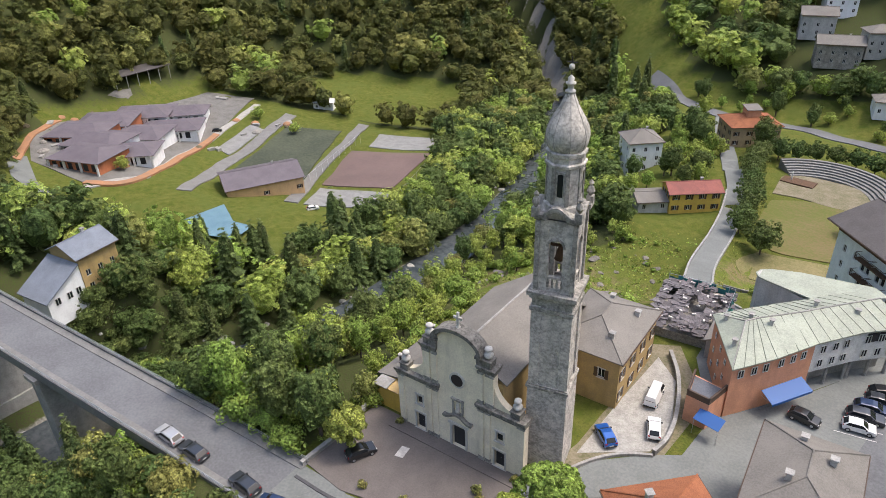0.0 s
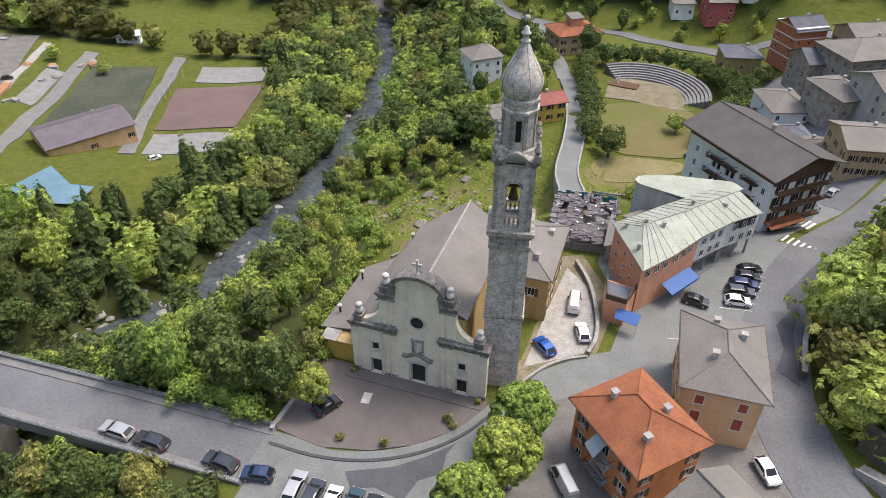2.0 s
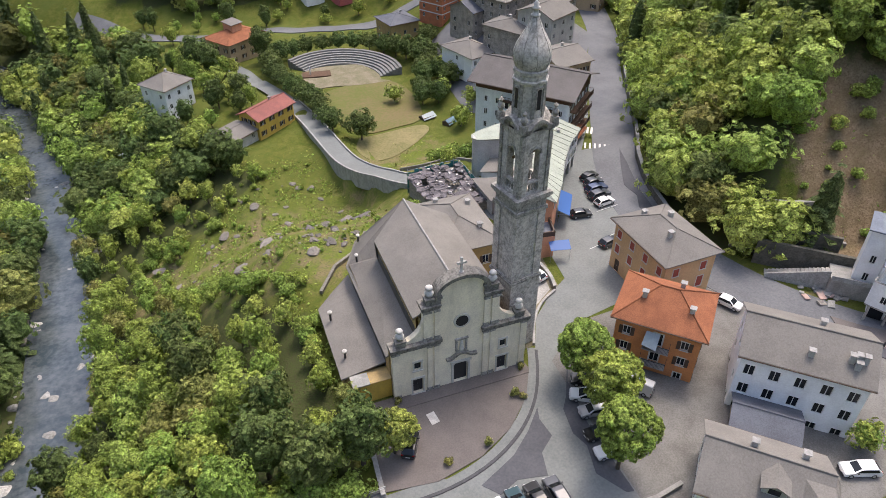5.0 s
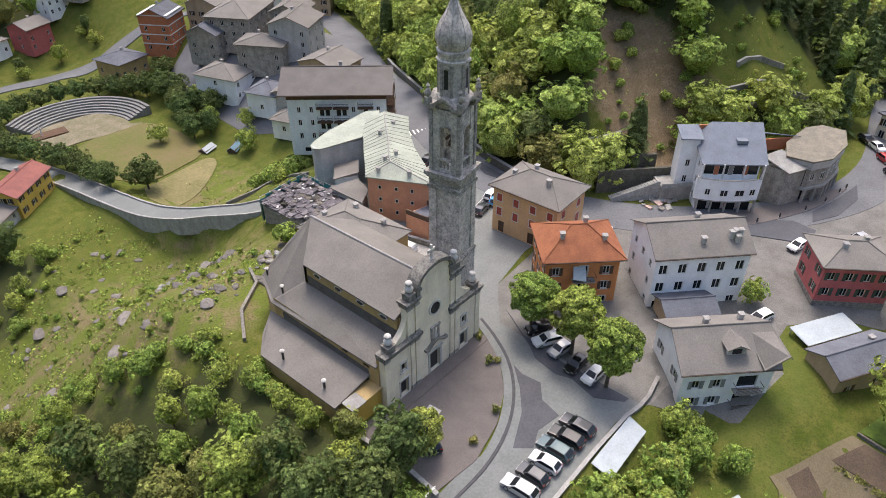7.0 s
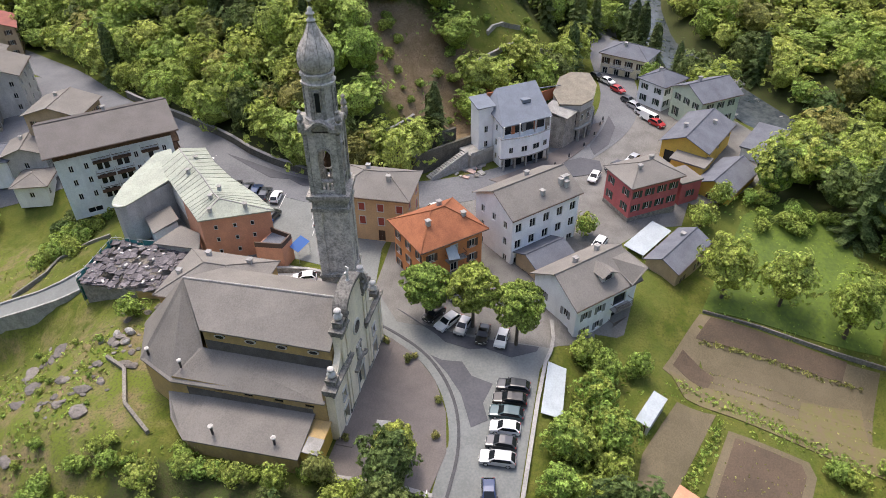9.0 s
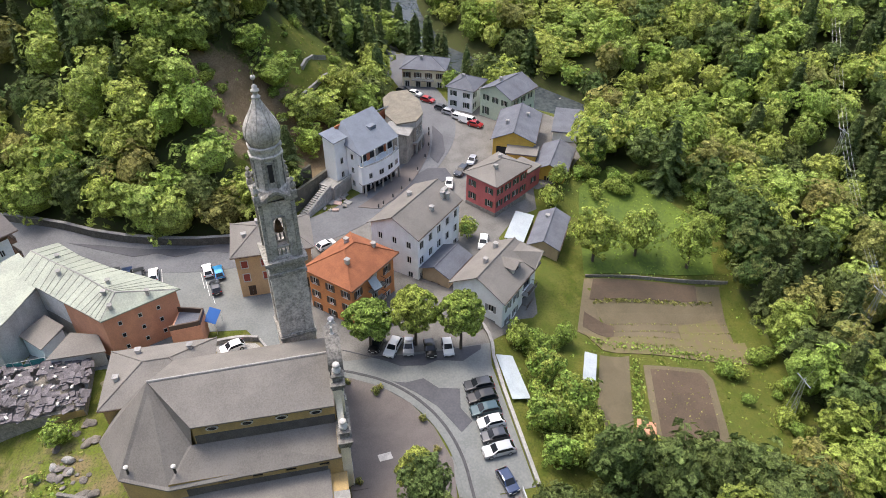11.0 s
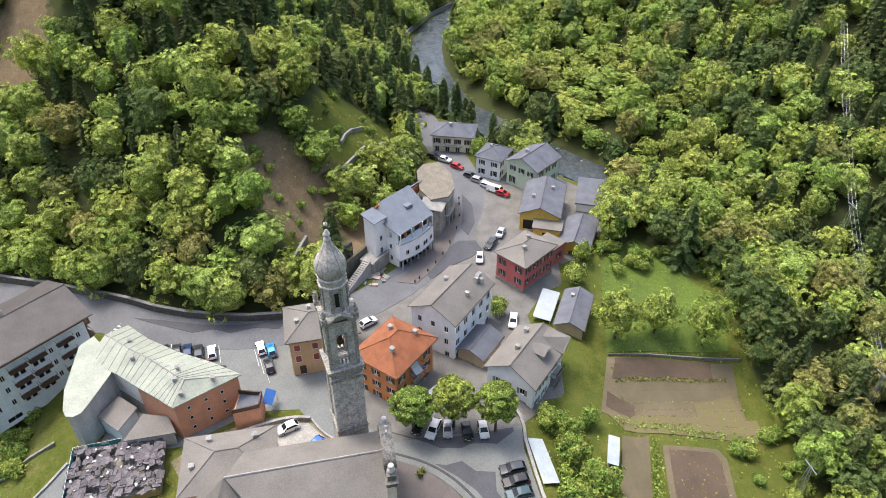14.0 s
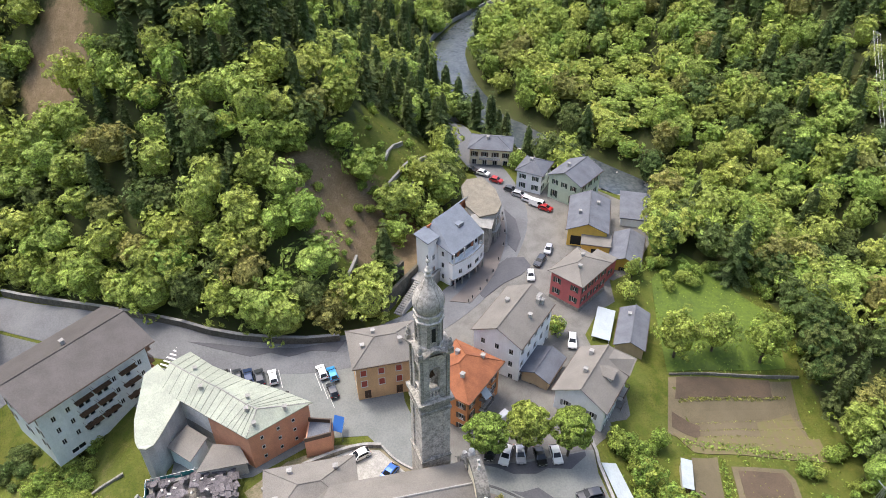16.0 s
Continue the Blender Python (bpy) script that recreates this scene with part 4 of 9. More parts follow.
def chimney(parent, x, y, z, h=1.1, s=0.6, material="greywall"):
    c = part("chimney", G().box(x - s / 2, x + s / 2, y - s / 2, y + s / 2, z - 0.7, z + h), M[material], parent)
    part("cap", G().box(x - s / 2 - 0.12, x + s / 2 + 0.12, y - s / 2 - 0.12, y + s / 2 + 0.12, z + h + 0.12, z + h + 0.2).box(x - s / 2 + 0.05, x - s / 2 + 0.15, y - 0.2, y + 0.2, z + h, z + h + 0.12).box(x + s / 2 - 0.15, x + s / 2 - 0.05, y - 0.2, y + 0.2, z + h, z + h + 0.12), M["kerb"], c)


def house(name, label, cx, cy, turn, L, W, z0, ze, wall="white", roof="slate", form="gable", rise=2.5, over=0.6, sides=None, shutter=None, trim=None, chimneys=(), ridge=None, group="village houses", category="house", skew=0.0, open_=True):
    """A house with its walls pierced for windows. Local x runs along L; sides: letter -> rows of (column centres, sill height, width, height, kind)."""
    root = thing(name, label, category, pose(cx, cy, 0, 0, 0, turn), group)
    sides = sides or {}
    zb = z0 - 1.5
    frames = {"s": (pose(0, -W / 2, 0), L), "n": (pose(0, W / 2, 0, 0, 0, 180), L), "e": (pose(L / 2, 0, 0, 0, 0, 90), W), "w": (pose(-L / 2, 0, 0, 0, 0, -90), W)}
    for key, (m, width) in frames.items():
        g, holes, fit_in = G(), [], []
        for row in sides.get(key, ()):
            us, sill, w, h, kind = row
            for u in us:
                holes.append((u - w / 2, u + w / 2, z0 + sill, z0 + sill + h))
                fit_in.append((u, z0 + sill + h / 2, w, h, kind))
        pierced(g, m, -width / 2, width / 2, zb, ze, holes)
        if form == "gable" and key in "ew":
            g.poly([m @ Vector(p) for p in ((-width / 2, 0, ze), (width / 2, 0, ze), (0, 0, ze + rise))])
        w_ob = part("wall", g, M[wall], root)
        for u, v, w, h, kind in fit_in:
            at = m @ pose(u, 0, v)
            if kind == "door":
                door(root, at, w, h, "sh_brown")
            elif kind == "garage":
                part("garage_door", shared(("gar", w, h), lambda: G().box(-w / 2, w / 2, 0.15, 0.22, -h / 2, h / 2).mesh("garage_door", M["dark"])), None, root, at=at)
            elif kind == "void":
                # near-black sheet closes the open bay and stands for the shade inside
                part("recess", shared(("void", w, h), lambda: G().box(-w / 2, w / 2, 0.28, 0.3, -h / 2, h / 2).mesh("recess", M["glass"])), None, root, at=at)
            else:
                window(root, at, w, h, None if kind == "bare" else shutter, trim, open_=open_)
    # roof
    a, b = L / 2 + over, W / 2 + over
    g = G()
    if form == "gable":
        drop = rise * over / (W / 2)
        for s in (-1, 1):
            ring = [(-a, s * b, ze - drop), (a, s * b, ze - drop), (a, 0, ze + rise), (-a, 0, ze + rise)]
            slab(g, [(x, y, z + 0.16) for x, y, z in (ring if s < 0 else ring[::-1])], 0.16)
    elif form == "hip":
        r = (L - W) / 2 if ridge is None else ridge
        r = max(0.05, r)
        lo, hi = ze - 0.1, ze + rise
        A, B, C, D, R, S = (-a, -b, lo), (a, -b, lo), (a, b, lo), (-a, b, lo), (-r, 0, hi), (r, 0, hi)
        for ring in ([A, B, S, R], [C, D, R, S], [B, C, S], [D, A, R]):
            slab(g, [(x, y, z + 0.15) for x, y, z in ring], 0.15)
    else:
        g.box(-a, a, -b, b, ze, ze + 0.3)
    roof_ob = part("roof", g, M[roof], root)
    if form == "gable":
        part("ridge_cap", G().tube((-a, 0, ze + rise + 0.17), (a, 0, ze + rise + 0.17), 0.13, 6), M[roof], roof_ob)
    elif form == "hip":
        part("ridge_cap", G().tube((-r, 0, hi + 0.15), (r, 0, hi + 0.15), 0.12, 6), M[roof], roof_ob)
        for p, q in ((A, R), (D, R), (B, S), (C, S)):
            part("hip_cap", G().tube((p[0], p[1], p[2] + 0.17), (q[0], q[1], q[2] + 0.17), 0.1, 5), M[roof], roof_ob)
    if form != "flat":
        for s in (-1, 1):
            z = ze - (rise * over / (W / 2) if form == "gable" else 0.1) + 0.02
            part("gutter", G().tube((-a, s * (b + 0.06), z), (a, s * (b + 0.06), z), 0.08, 6), M["sh_brown"], roof_ob)
    for x, y, h in chimneys:
        t = 1 - abs(y) / b if form == "gable" else min(1 - abs(y) / b, (a - abs(x)) / max(0.1, a - r) if form == "hip" else 1)
        chimney(root, x, y, ze + (rise * max(0, t) if form != "flat" else 0.3), h)
    return root


def spaced(n, width, margin=1.2):
    return [(-width / 2 + margin) + i * (width - 2 * margin) / max(1, n - 1) for i in range(n)] if n > 1 else [0.0]


# ---- the church ----
church = thing("church", "old baroque church with cream plaster front and grey slate roofs", "church")


def ring_xz(g, ring, y0, y1):
    """A prism along y over a ring of (x, z)."""
    n, i = len(ring), len(g.v)
    g.v += [(x, y0, z) for x, z in ring] + [(x, y1, z) for x, z in ring]
    g.f.append(tuple(range(i, i + n)))
    g.f.append(tuple(range(i + 2 * n - 1, i + n - 1, -1)))
    g.f += [(i + (k + 1) % n, i + k, i + n + k, i + n + (k + 1) % n) for k in range(n)]
    return g


# front: lower block
holes = [(-1.0, 1.0, 0.25, 3.9), (-6.6, -5.2, 0.25, 2.9), (5.2, 6.6, 0.25, 2.9), (-6.35, -5.45, 4.5, 5.9), (5.45, 6.35, 4.5, 5.9)]
g = pierced(G(), Matrix(), -9.1, 9.1, -1.0, 9.0, holes, 0.6)
g.poly([(-9.1, 0, -1), (-9.1, 0, 9.0), (-9.1, 1.1, 9.0), (-9.1, 1.1, -1)]).poly([(9.1, 0, 9.0), (9.1, 0, -1), (9.1, 1.1, -1), (9.1, 1.1, 9.0)]).poly([(9.1, 1.1, -1), (-9.1, 1.1, -1), (-9.1, 1.1, 9.0), (9.1, 1.1, 9.0)])
front = part("front_wall", g, M["facade"], church, "cream plaster front with weather stains")
# upper block with the round window
arc = [(2.95 * math.cos(a), 16.3 + 1.85 * math.sin(a)) for a in np.linspace(0.0, math.pi / 2, 10)]
for s in (-1, 1):
    half = [(0, 9.0), (4.9, 9.0), (4.9, 14.9), (2.95, 14.9)] + arc + [(0.82 * math.sin(a), 11.2 + 0.82 * math.cos(a)) for a in np.linspace(0, math.pi, 13)]
    half = [(s * x, z) for x, z in half]
    part("gable_wall", ring_xz(G(), half if s > 0 else half[::-1], 0.02, 1.1), M["facade"], church)
    vol = [(4.9, 9.0), (8.2, 9.0), (8.2, 9.5)] + [(4.9 + 3.3 * (1 - math.sin(t)), 9.5 + 3.4 * (1 - math.cos(t))) for t in np.linspace(0.1, math.pi / 2, 8)]
    vol = [(s * x, z) for x, z in vol]
    part("volute", ring_xz(G(), vol if s > 0 else vol[::-1], 0.15, 0.95), M["facade"], church, "curved plaster scroll wing")
    # mouldings of weathered stone
    a, b = sorted((s * 2.7, s * 9.45))
    c = G().box(a, b, -0.45, 1.2, 8.75, 9.05).box(a + 0.1, b - 0.1, -0.25, 1.1, 8.35, 8.75).box(a, b, -0.55, 1.25, 9.05, 9.3)
    part("cornice", c, M["dark_moulding"], church, "dark weathered stone cornice")
    a, b = sorted((s * 2.9, s * 5.3))
    part("cornice", G().box(a, b, -0.4, 1.25, 14.5, 14.75).box(a + 0.1, b - 0.1, -0.2, 1.15, 14.1, 14.5).box(a - 0.08, b + 0.08, -0.5, 1.3, 14.75, 15.0), M["dark_moulding"], church)
    for x0, x1, z0, z1 in ((8.3, 9.2, 0.3, 8.4), (4.0, 5.0, 9.3, 14.1), (3.0, 3.7, 0.3, 8.4), (2.95, 3.6, 9.3, 14.1), (4.0, 4.6, 0.3, 8.4)):
        a, b = sorted((s * x0, s * x1))
        p = part("pilaster", G().box(a, b, -0.16, 0.0, z0, z1), M["facade"], church)
        part("capital", G().box(a - 0.08, b + 0.08, -0.24, 0.0, z1 - 0.35, z1), M["moulding"], p)
        part("plinth", G().box(a - 0.06, b + 0.06, -0.22, 0.0, z0 - 0.3, z0 + 0.5), M["moulding"], p)
    for x, z in ((8.0, 9.3), (4.1, 15.0)):
        urn = part("finial", G().box(s * x - 0.6, s * x + 0.6, -0.25, 0.95, z, z + 0.9).box(s * x - 0.7, s * x + 0.7, -0.35, 1.05, z + 0.85, z + 1.0), M["dark_moulding"], church, "stone pedestal with a white urn")
        part("urn", G().lathe([(0.22, z + 1.0), (0.5, z + 1.25), (0.58, z + 1.6), (0.3, z + 1.95), (0.18, z + 2.05), (0.48, z + 2.25), (0.42, z + 2.5), (0.1, z + 2.65)], s * x, 0.35, 12), M["stone_white"], urn, "white stone urn", True)
    # side door and window surrounds
    for (w, zc, h) in ((1.4, 1.57, 2.65), (0.9, 5.2, 1.4)):
        x = s * 5.9
        part("surround", G().box(x - w / 2 - 0.2, x - w / 2, -0.08, 0.05, zc - h / 2, zc + h / 2).box(x + w / 2, x + w / 2 + 0.2, -0.08, 0.05, zc - h / 2, zc + h / 2).box(x - w / 2 - 0.25, x + w / 2 + 0.25, -0.12, 0.05, zc + h / 2, zc + h / 2 + 0.28).box(x - w / 2 - 0.3, x + w / 2 + 0.3, -0.2, 0.05, zc - h / 2 - 0.15, zc - h / 2), M["trim"], church)
    # side doors near-black, with the shade of their openings in the colour
    door(church, pose(s * 5.9, 0.3, 1.57), 1.4, 2.65, "dark")
    part("window", G().box(s * 5.9 - 0.45, s * 5.9 + 0.45, 0.3, 0.34, 4.5, 5.9), M["glass"], church)
# arched top moulding
for r, q, w, y in ((2.85, 1.75, 0.24, -0.25), (3.02, 1.93, 0.5, -0.5)):
    ts = np.linspace(0.0, math.pi, 22)
    ring = [((r + w) * math.cos(t), 16.25 + (q + w) * math.sin(t)) for t in ts] + [(r * math.cos(t), 16.25 + q * math.sin(t)) for t in ts[::-1]]
    part("arched_moulding", ring_xz(G(), ring[::-1], y, 1.3), M["dark_moulding"], church, "dark stone moulding arching over the front")
for u in (-1, 1):
    a, b = sorted((u * 2.7, u * 3.55))
    part("moulding_foot", G().box(a, b, -0.5, 1.3, 15.9, 16.25).box(a + 0.1, b - 0.1, -0.3, 1.2, 15.0, 15.9), M["dark_moulding"], church)
part("round_window_frame", G().lathe([(0.84, 0.0), (1.1, 0.0), (1.1, 0.16), (0.84, 0.16)], 0, 0, 24), M["trim"], church, at=pose(0, 0.0, 11.2, 90))
part("round_window", G().lathe([(0.84, 0.15), (0.84, 0.19)], 0, 0, 24), M["glass"], church, "dark round window", at=pose(0, 0, 11.2, 90))
part("niche", G().box(-0.75, 0.75, -0.25, 0.0, 5.9, 6.15).box(-0.8, -0.55, -0.16, 0, 6.15, 8.0).box(0.55, 0.8, -0.16, 0, 6.15, 8.0).box(-0.9, 0.9, -0.28, 0, 8.0, 8.25), M["moulding"], church)
part("statue", G().lathe([(0.28, 6.15), (0.34, 6.4), (0.22, 7.0), (0.26, 7.3), (0.12, 7.5), (0.15, 7.7), (0.04, 7.85)], 0, -0.1, 10), M["stone_white"], church, "plain stone figure in the niche", True)
f = lambda t: 4.9 + 0.75 * math.cos(t * 1.35) * math.exp(-0.2 * t * t) + 0.15 * abs(t)
xs = np.linspace(-2.1, 2.1, 17)
g = ring_xz(G(), [(t, f(t)) for t in xs] + [(t, f(t) + 0.35) for t in xs[::-1]], -0.5, 0.0)
part("door_pediment", g, M["dark_moulding"], church, "scrolled dark stone pediment over the door")
# near-black colour puts the shade of the deep doorway on the door
main_door = part("main_door", ring_xz(G(), [(-1.0, 0.25), (1.0, 0.25), (1.0, 3.9), (-1.0, 3.9)], 0.45, 0.55), M["dark"], church, "double door painted near-black with the doorway shade")
part("door_arch", ring_xz(G(), [(-1.0, 3.95), (-1.0, 3.2)] + [(-math.cos(t), 3.2 + 0.65 * math.sin(t)) for t in np.linspace(0.15, math.pi - 0.15, 8)] + [(1.0, 3.2), (1.0, 3.95)], 0.02, 0.3), M["trim"], church)
part("surround", G().box(-1.3, -1.0, -0.1, 0.05, 0.25, 3.9).box(1.0, 1.3, -0.1, 0.05, 0.25, 3.9).box(-1.45, 1.45, -0.2, 0.05, 3.9, 4.2), M["trim"], church)
cross = part("cross", G().lathe([(0.55, 18.2), (0.5, 18.5), (0.25, 18.7), (0.16, 18.9)], 0, 0.4, 10).box(-0.13, 0.13, 0.27, 0.53, 18.8, 20.7).box(-0.6, 0.6, 0.28, 0.52, 19.8, 20.1), M["stone_white"], church, "white stone cross on the gable")

# nave with clerestory, aisle and chapels
NW, NE, EV, RZ, Y1 = -5.6, 5.6, 12.5, 15.6, 23.0
g = G()
slab(g, [(NW - 0.4, 1.1, EV - 0.1), (0, 1.1, RZ), (0, Y1, RZ - 0.6), (NW - 0.4, 18.0, EV - 0.1)][::-1], 0.2)
slab(g, [(NE + 0.5, 1.1, EV - 0.1), (NE + 0.5, Y1 - 2, EV - 0.3), (0, Y1, RZ - 0.6), (0, 1.1, RZ)][::-1], 0.2)
part("nave_roof", g, M["slate"], church, "grey slate nave roof")
part("ridge_cap", G().tube((0, 1.2, RZ + 0.02), (0, Y1, RZ - 0.58), 0.16, 6), M["kerb"], church)
g = pierced(G(), pose(NW, 9.55, 0, 0, 0, -90), -8.45, 8.45, 8.3, EV - 0.1, [(u - 0.75, u + 0.75, 11.05, 11.65) for u in (-6.2, -2.1, 2.0, 6.1)], 0.3)
part("clerestory_wall", g, M["ochre"], church, "ochre clerestory wall under the nave eaves")
for u in (-6.2, -2.1, 2.0, 6.1):
    part("oval_window", G().lathe([(0.55, 0.0), (0.75, 0.0), (0.75, 0.1), (0.55, 0.1)], 0, 0, 16), M["trim"], church, at=pose(NW, 9.55, 0, 0, 0, -90) @ pose(u, 0.0, 11.35, 90) @ Matrix.Diagonal((1, 0.45, 1, 1)))
    part("oval_pane", G().lathe([(0.55, 0.08), (0.55, 0.12)], 0, 0, 16), M["glass"], church, at=pose(NW, 9.55, 0, 0, 0, -90) @ pose(u, 0.0, 11.35, 90) @ Matrix.Diagonal((1, 0.45, 1, 1)))
    part("pane", G().box(-0.75, 0.75, 0.2, 0.24, -0.32, 0.32), M["glass"], church, at=pose(NW, 9.55, 0, 0, 0, -90) @ pose(u, 0.0, 11.35))
# dark strips on the walls paint in the shade between the roof tiers
part("clerestory_band", G().box(NW - 0.05, NW, 1.2, 17.9, 8.5, 10.45), M["band_shade"], church, "dark shade band painted below the oval windows")
part("aisle_band", G().box(-9.35, -9.3, 2.8, 19.6, 3.4, 5.45), M["band_shade"], church)
part("nave_wall", G().prism([(NE, 1.1), (NE, 20), (0, 22.4), (NW + 0.35, 18.2), (NW + 0.35, 1.1)], -1, EV - 0.35), M["ochre"], church)
# aisle roof sweeping round the apse
AX, AZ, TZ = -9.3, 7.2, 8.9
for ring in ([(AX - 0.4, 1.0, AZ), (AX - 0.4, 21.5, AZ - 0.9), (NW, 18.6, TZ), (NW, 1.0, TZ)], [(NW, 18.6, TZ), (AX - 0.4, 21.5, AZ - 0.9), (-6.8, 27.6, AZ - 1.2), (0, Y1, RZ - 0.6)], [(0, Y1, RZ - 0.6), (NW - 0.4, 18.0, EV - 0.2), (NW, 18.6, TZ)],
             [(0, Y1, RZ - 0.6), (-6.8, 27.6, AZ - 1.2), (-0.2, 31.0, AZ - 1.4), (3.6, 29.5, AZ - 1.0)], [(0, Y1, RZ - 0.6), (3.6, 29.5, AZ - 1.0), (6.0, 21, EV - 0.4)]):
    part("roof_plane", slab(G(), ring, 0.2), M["slate"], church, "grey slate roof sweeping round the apse")
g = pierced(G(), pose(AX, 11.2, 0, 0, 0, -90), -10.2, 10.2, -2.5, AZ - 0.3, [(u - 0.6, u + 0.6, 5.55, 6.15) for u in (-8, -4, 0, 4, 8)], 0.3)
g.prism([(AX + 0.02, 1.0), (NW + 0.3, 1.0), (NW + 0.3, 1.3), (AX + 0.02, 1.3)], -1, 8.6)
part("aisle_wall", g, M["ochre"], church, "ochre aisle wall with small low windows")
for u in (-8, -4, 0, 4, 8):
    part("pane", G().box(-0.6, 0.6, 0.2, 0.24, -0.3, 0.3), M["glass"], church, at=pose(AX, 11.2, 0, 0, 0, -90) @ pose(u, 0.0, 5.85))
part("apse_wall", G().prism([(AX, 21.4), (-6.6, 27.3), (-0.2, 30.6), (3.4, 29.2), (5, 21), (AX + 0.4, 21)], -5, 5.6), M["ochre"], church)
g = G()
slab(g, [(-15.3, 2.6, 3.6), (-15.1, 17.6, 2.8), (AX, 17.0, 4.3), (AX, 2.6, 4.7)], 0.22)
slab(g, [(AX, 17.0, 4.3), (-15.1, 17.6, 2.8), (-12.2, 21.0, 2.6), (AX, 22.6, 3.9)], 0.22)
part("chapel_roof", g, M["slate"], church, "low grey slate chapel roof")
g = pierced(G(), pose(-14.8, 10.1, 0, 0, 0, -90), -7.2, 7.2, -9, 2.75, [(u - 0.4, u + 0.4, 0.9, 2.1) for u in (-5.6, -1.9, 1.8, 5.4)], 0.3)
g.prism([(-14.78, 2.9), (AX, 2.9), (AX, 22.0), (-12.2, 20.4), (-14.78, 17.3)], -9, 2.7)
part("chapel_wall", g, M["ochre"], church, "stained ochre chapel wall")
for u in (-5.6, -1.9, 1.8, 5.4):
    window(church, pose(-14.8, 10.1, 0, 0, 0, -90) @ pose(u, 0, 1.5), 0.8, 1.2)
for x, y in ((-13.9, 6.0), (-14.0, 14.0)):
    v = part("roof_vent", G().tube((x, y, 3.5), (x, y, 4.9), 0.16, 8), M["dark"], church)
    part("cowl", G().lathe([(0.3, 4.85), (0.34, 5.05), (0.08, 5.2)], x, y, 10), M["stone_white"], v)
for x, y, z in ((-8.2, 20.5, 7.9), (-6.5, 26.3, 7.0)):
    v = part("roof_vent", G().tube((x, y, z - 0.4), (x, y, z + 0.8), 0.15, 8), M["dark"], church)
    part("cowl", G().lathe([(0.28, z + 0.75), (0.3, z + 0.95), (0.08, z + 1.05)], x, y, 10), M["stone_white"], v)
# porch annex beside the front
part("annex_wall", pierced(G(), pose(-11.6, 0.9, 0), -2.4, 2.4, -2, 3.6, [(0.2, 1.9, 0.2, 2.3)], 0.3).prism([(-14, 0.92), (-9.2, 0.92), (-9.2, 2.9), (-14, 2.9)], -2, 3.6), M["yellow"], church, "yellow porch wall")
part("annex_roof", slab(G(), [(-14.3, 0.5, 3.7), (-12.0, 0.5, 3.7), (-12.0, 2.5, 3.85), (-14.3, 2.5, 3.85)], 0.14), M["concrete"], church, "pale concrete porch roof")
part("porch_slab", slab(G(), [(-11.9, 0.6, 3.62), (-9.2, 0.6, 3.62), (-9.2, 2.85, 3.7), (-11.9, 2.85, 3.7)], 0.1), M["ochre"], church)
part("gate", G().box(-11.4, -9.7, 1.15, 1.2, 0.2, 2.3), M["dark"], church)

# ---- bell tower ----
TX, TY, TW = 0.0, 0.0, 2.2
tower = thing("bell_tower", "tall grey stone bell tower with a bulbous dome", "bell tower", pose(9.7, 5.3, 0, 0, 0, 11))
part("base", G().box(TX - TW - 0.12, TX + TW + 0.12, TY - TW - 0.12, TY + TW + 0.12, -1.5, 12.2), M["tower"], tower, "rough grey stone tower base")
part("string_course", G().box(TX - TW - 0.28, TX + TW + 0.28, TY - TW - 0.28, TY + TW + 0.28, 12.2, 12.55).box(TX - TW - 0.18, TX + TW + 0.18, TY - TW - 0.18, TY + TW + 0.18, 12.55, 12.75), M["moulding"], tower)
part("shaft", G().box(TX - TW + 0.15, TX + TW - 0.15, TY - TW + 0.15, TY + TW - 0.15, 12.7, 24.5), M["tower"], tower)
for sx in (-1, 1):
    for sy in (-1, 1):
        x, y = TX + sx * (TW - 0.5), TY + sy * (TW - 0.5)
        part("corner_pilaster", G().box(x - 0.55, x + 0.55, y - 0.55, y + 0.55, 12.7, 23.4), M["tower"], tower)
part("string_course", G().box(TX - TW - 0.2, TX + TW + 0.2, TY - TW - 0.2, TY + TW + 0.2, 22.8, 23.3).box(TX - TW, TX + TW, TY - TW, TY + TW, 23.3, 24.4), M["moulding"], tower)
part("cornice", G().box(TX - TW - 0.25, TX + TW + 0.25, TY - TW - 0.25, TY + TW + 0.25, 24.4, 24.8).box(TX - TW - 0.48, TX + TW + 0.48, TY - TW - 0.48, TY + TW + 0.48, 24.8, 25.3), M["moulding"], tower, "projecting stone cornice")
BZ0, BZ1, BW = 25.3, 33.6, 1.95
for sx in (-1, 1):
    for sy in (-1, 1):
        x, y = TX + sx * (BW - 0.55), TY + sy * (BW - 0.55)
        p = part("belfry_pier", G().box(x - 0.55, x + 0.55, y - 0.55, y + 0.55, BZ0, BZ1), M["tower"], tower)
        xo, yo = TX + sx * (BW - 0.02), TY + sy * (BW - 0.02)
        part("pilaster", G().box(xo - 0.24, xo + 0.24, yo - 0.24, yo + 0.24, BZ0, BZ1 - 0.2), M["moulding"], p)
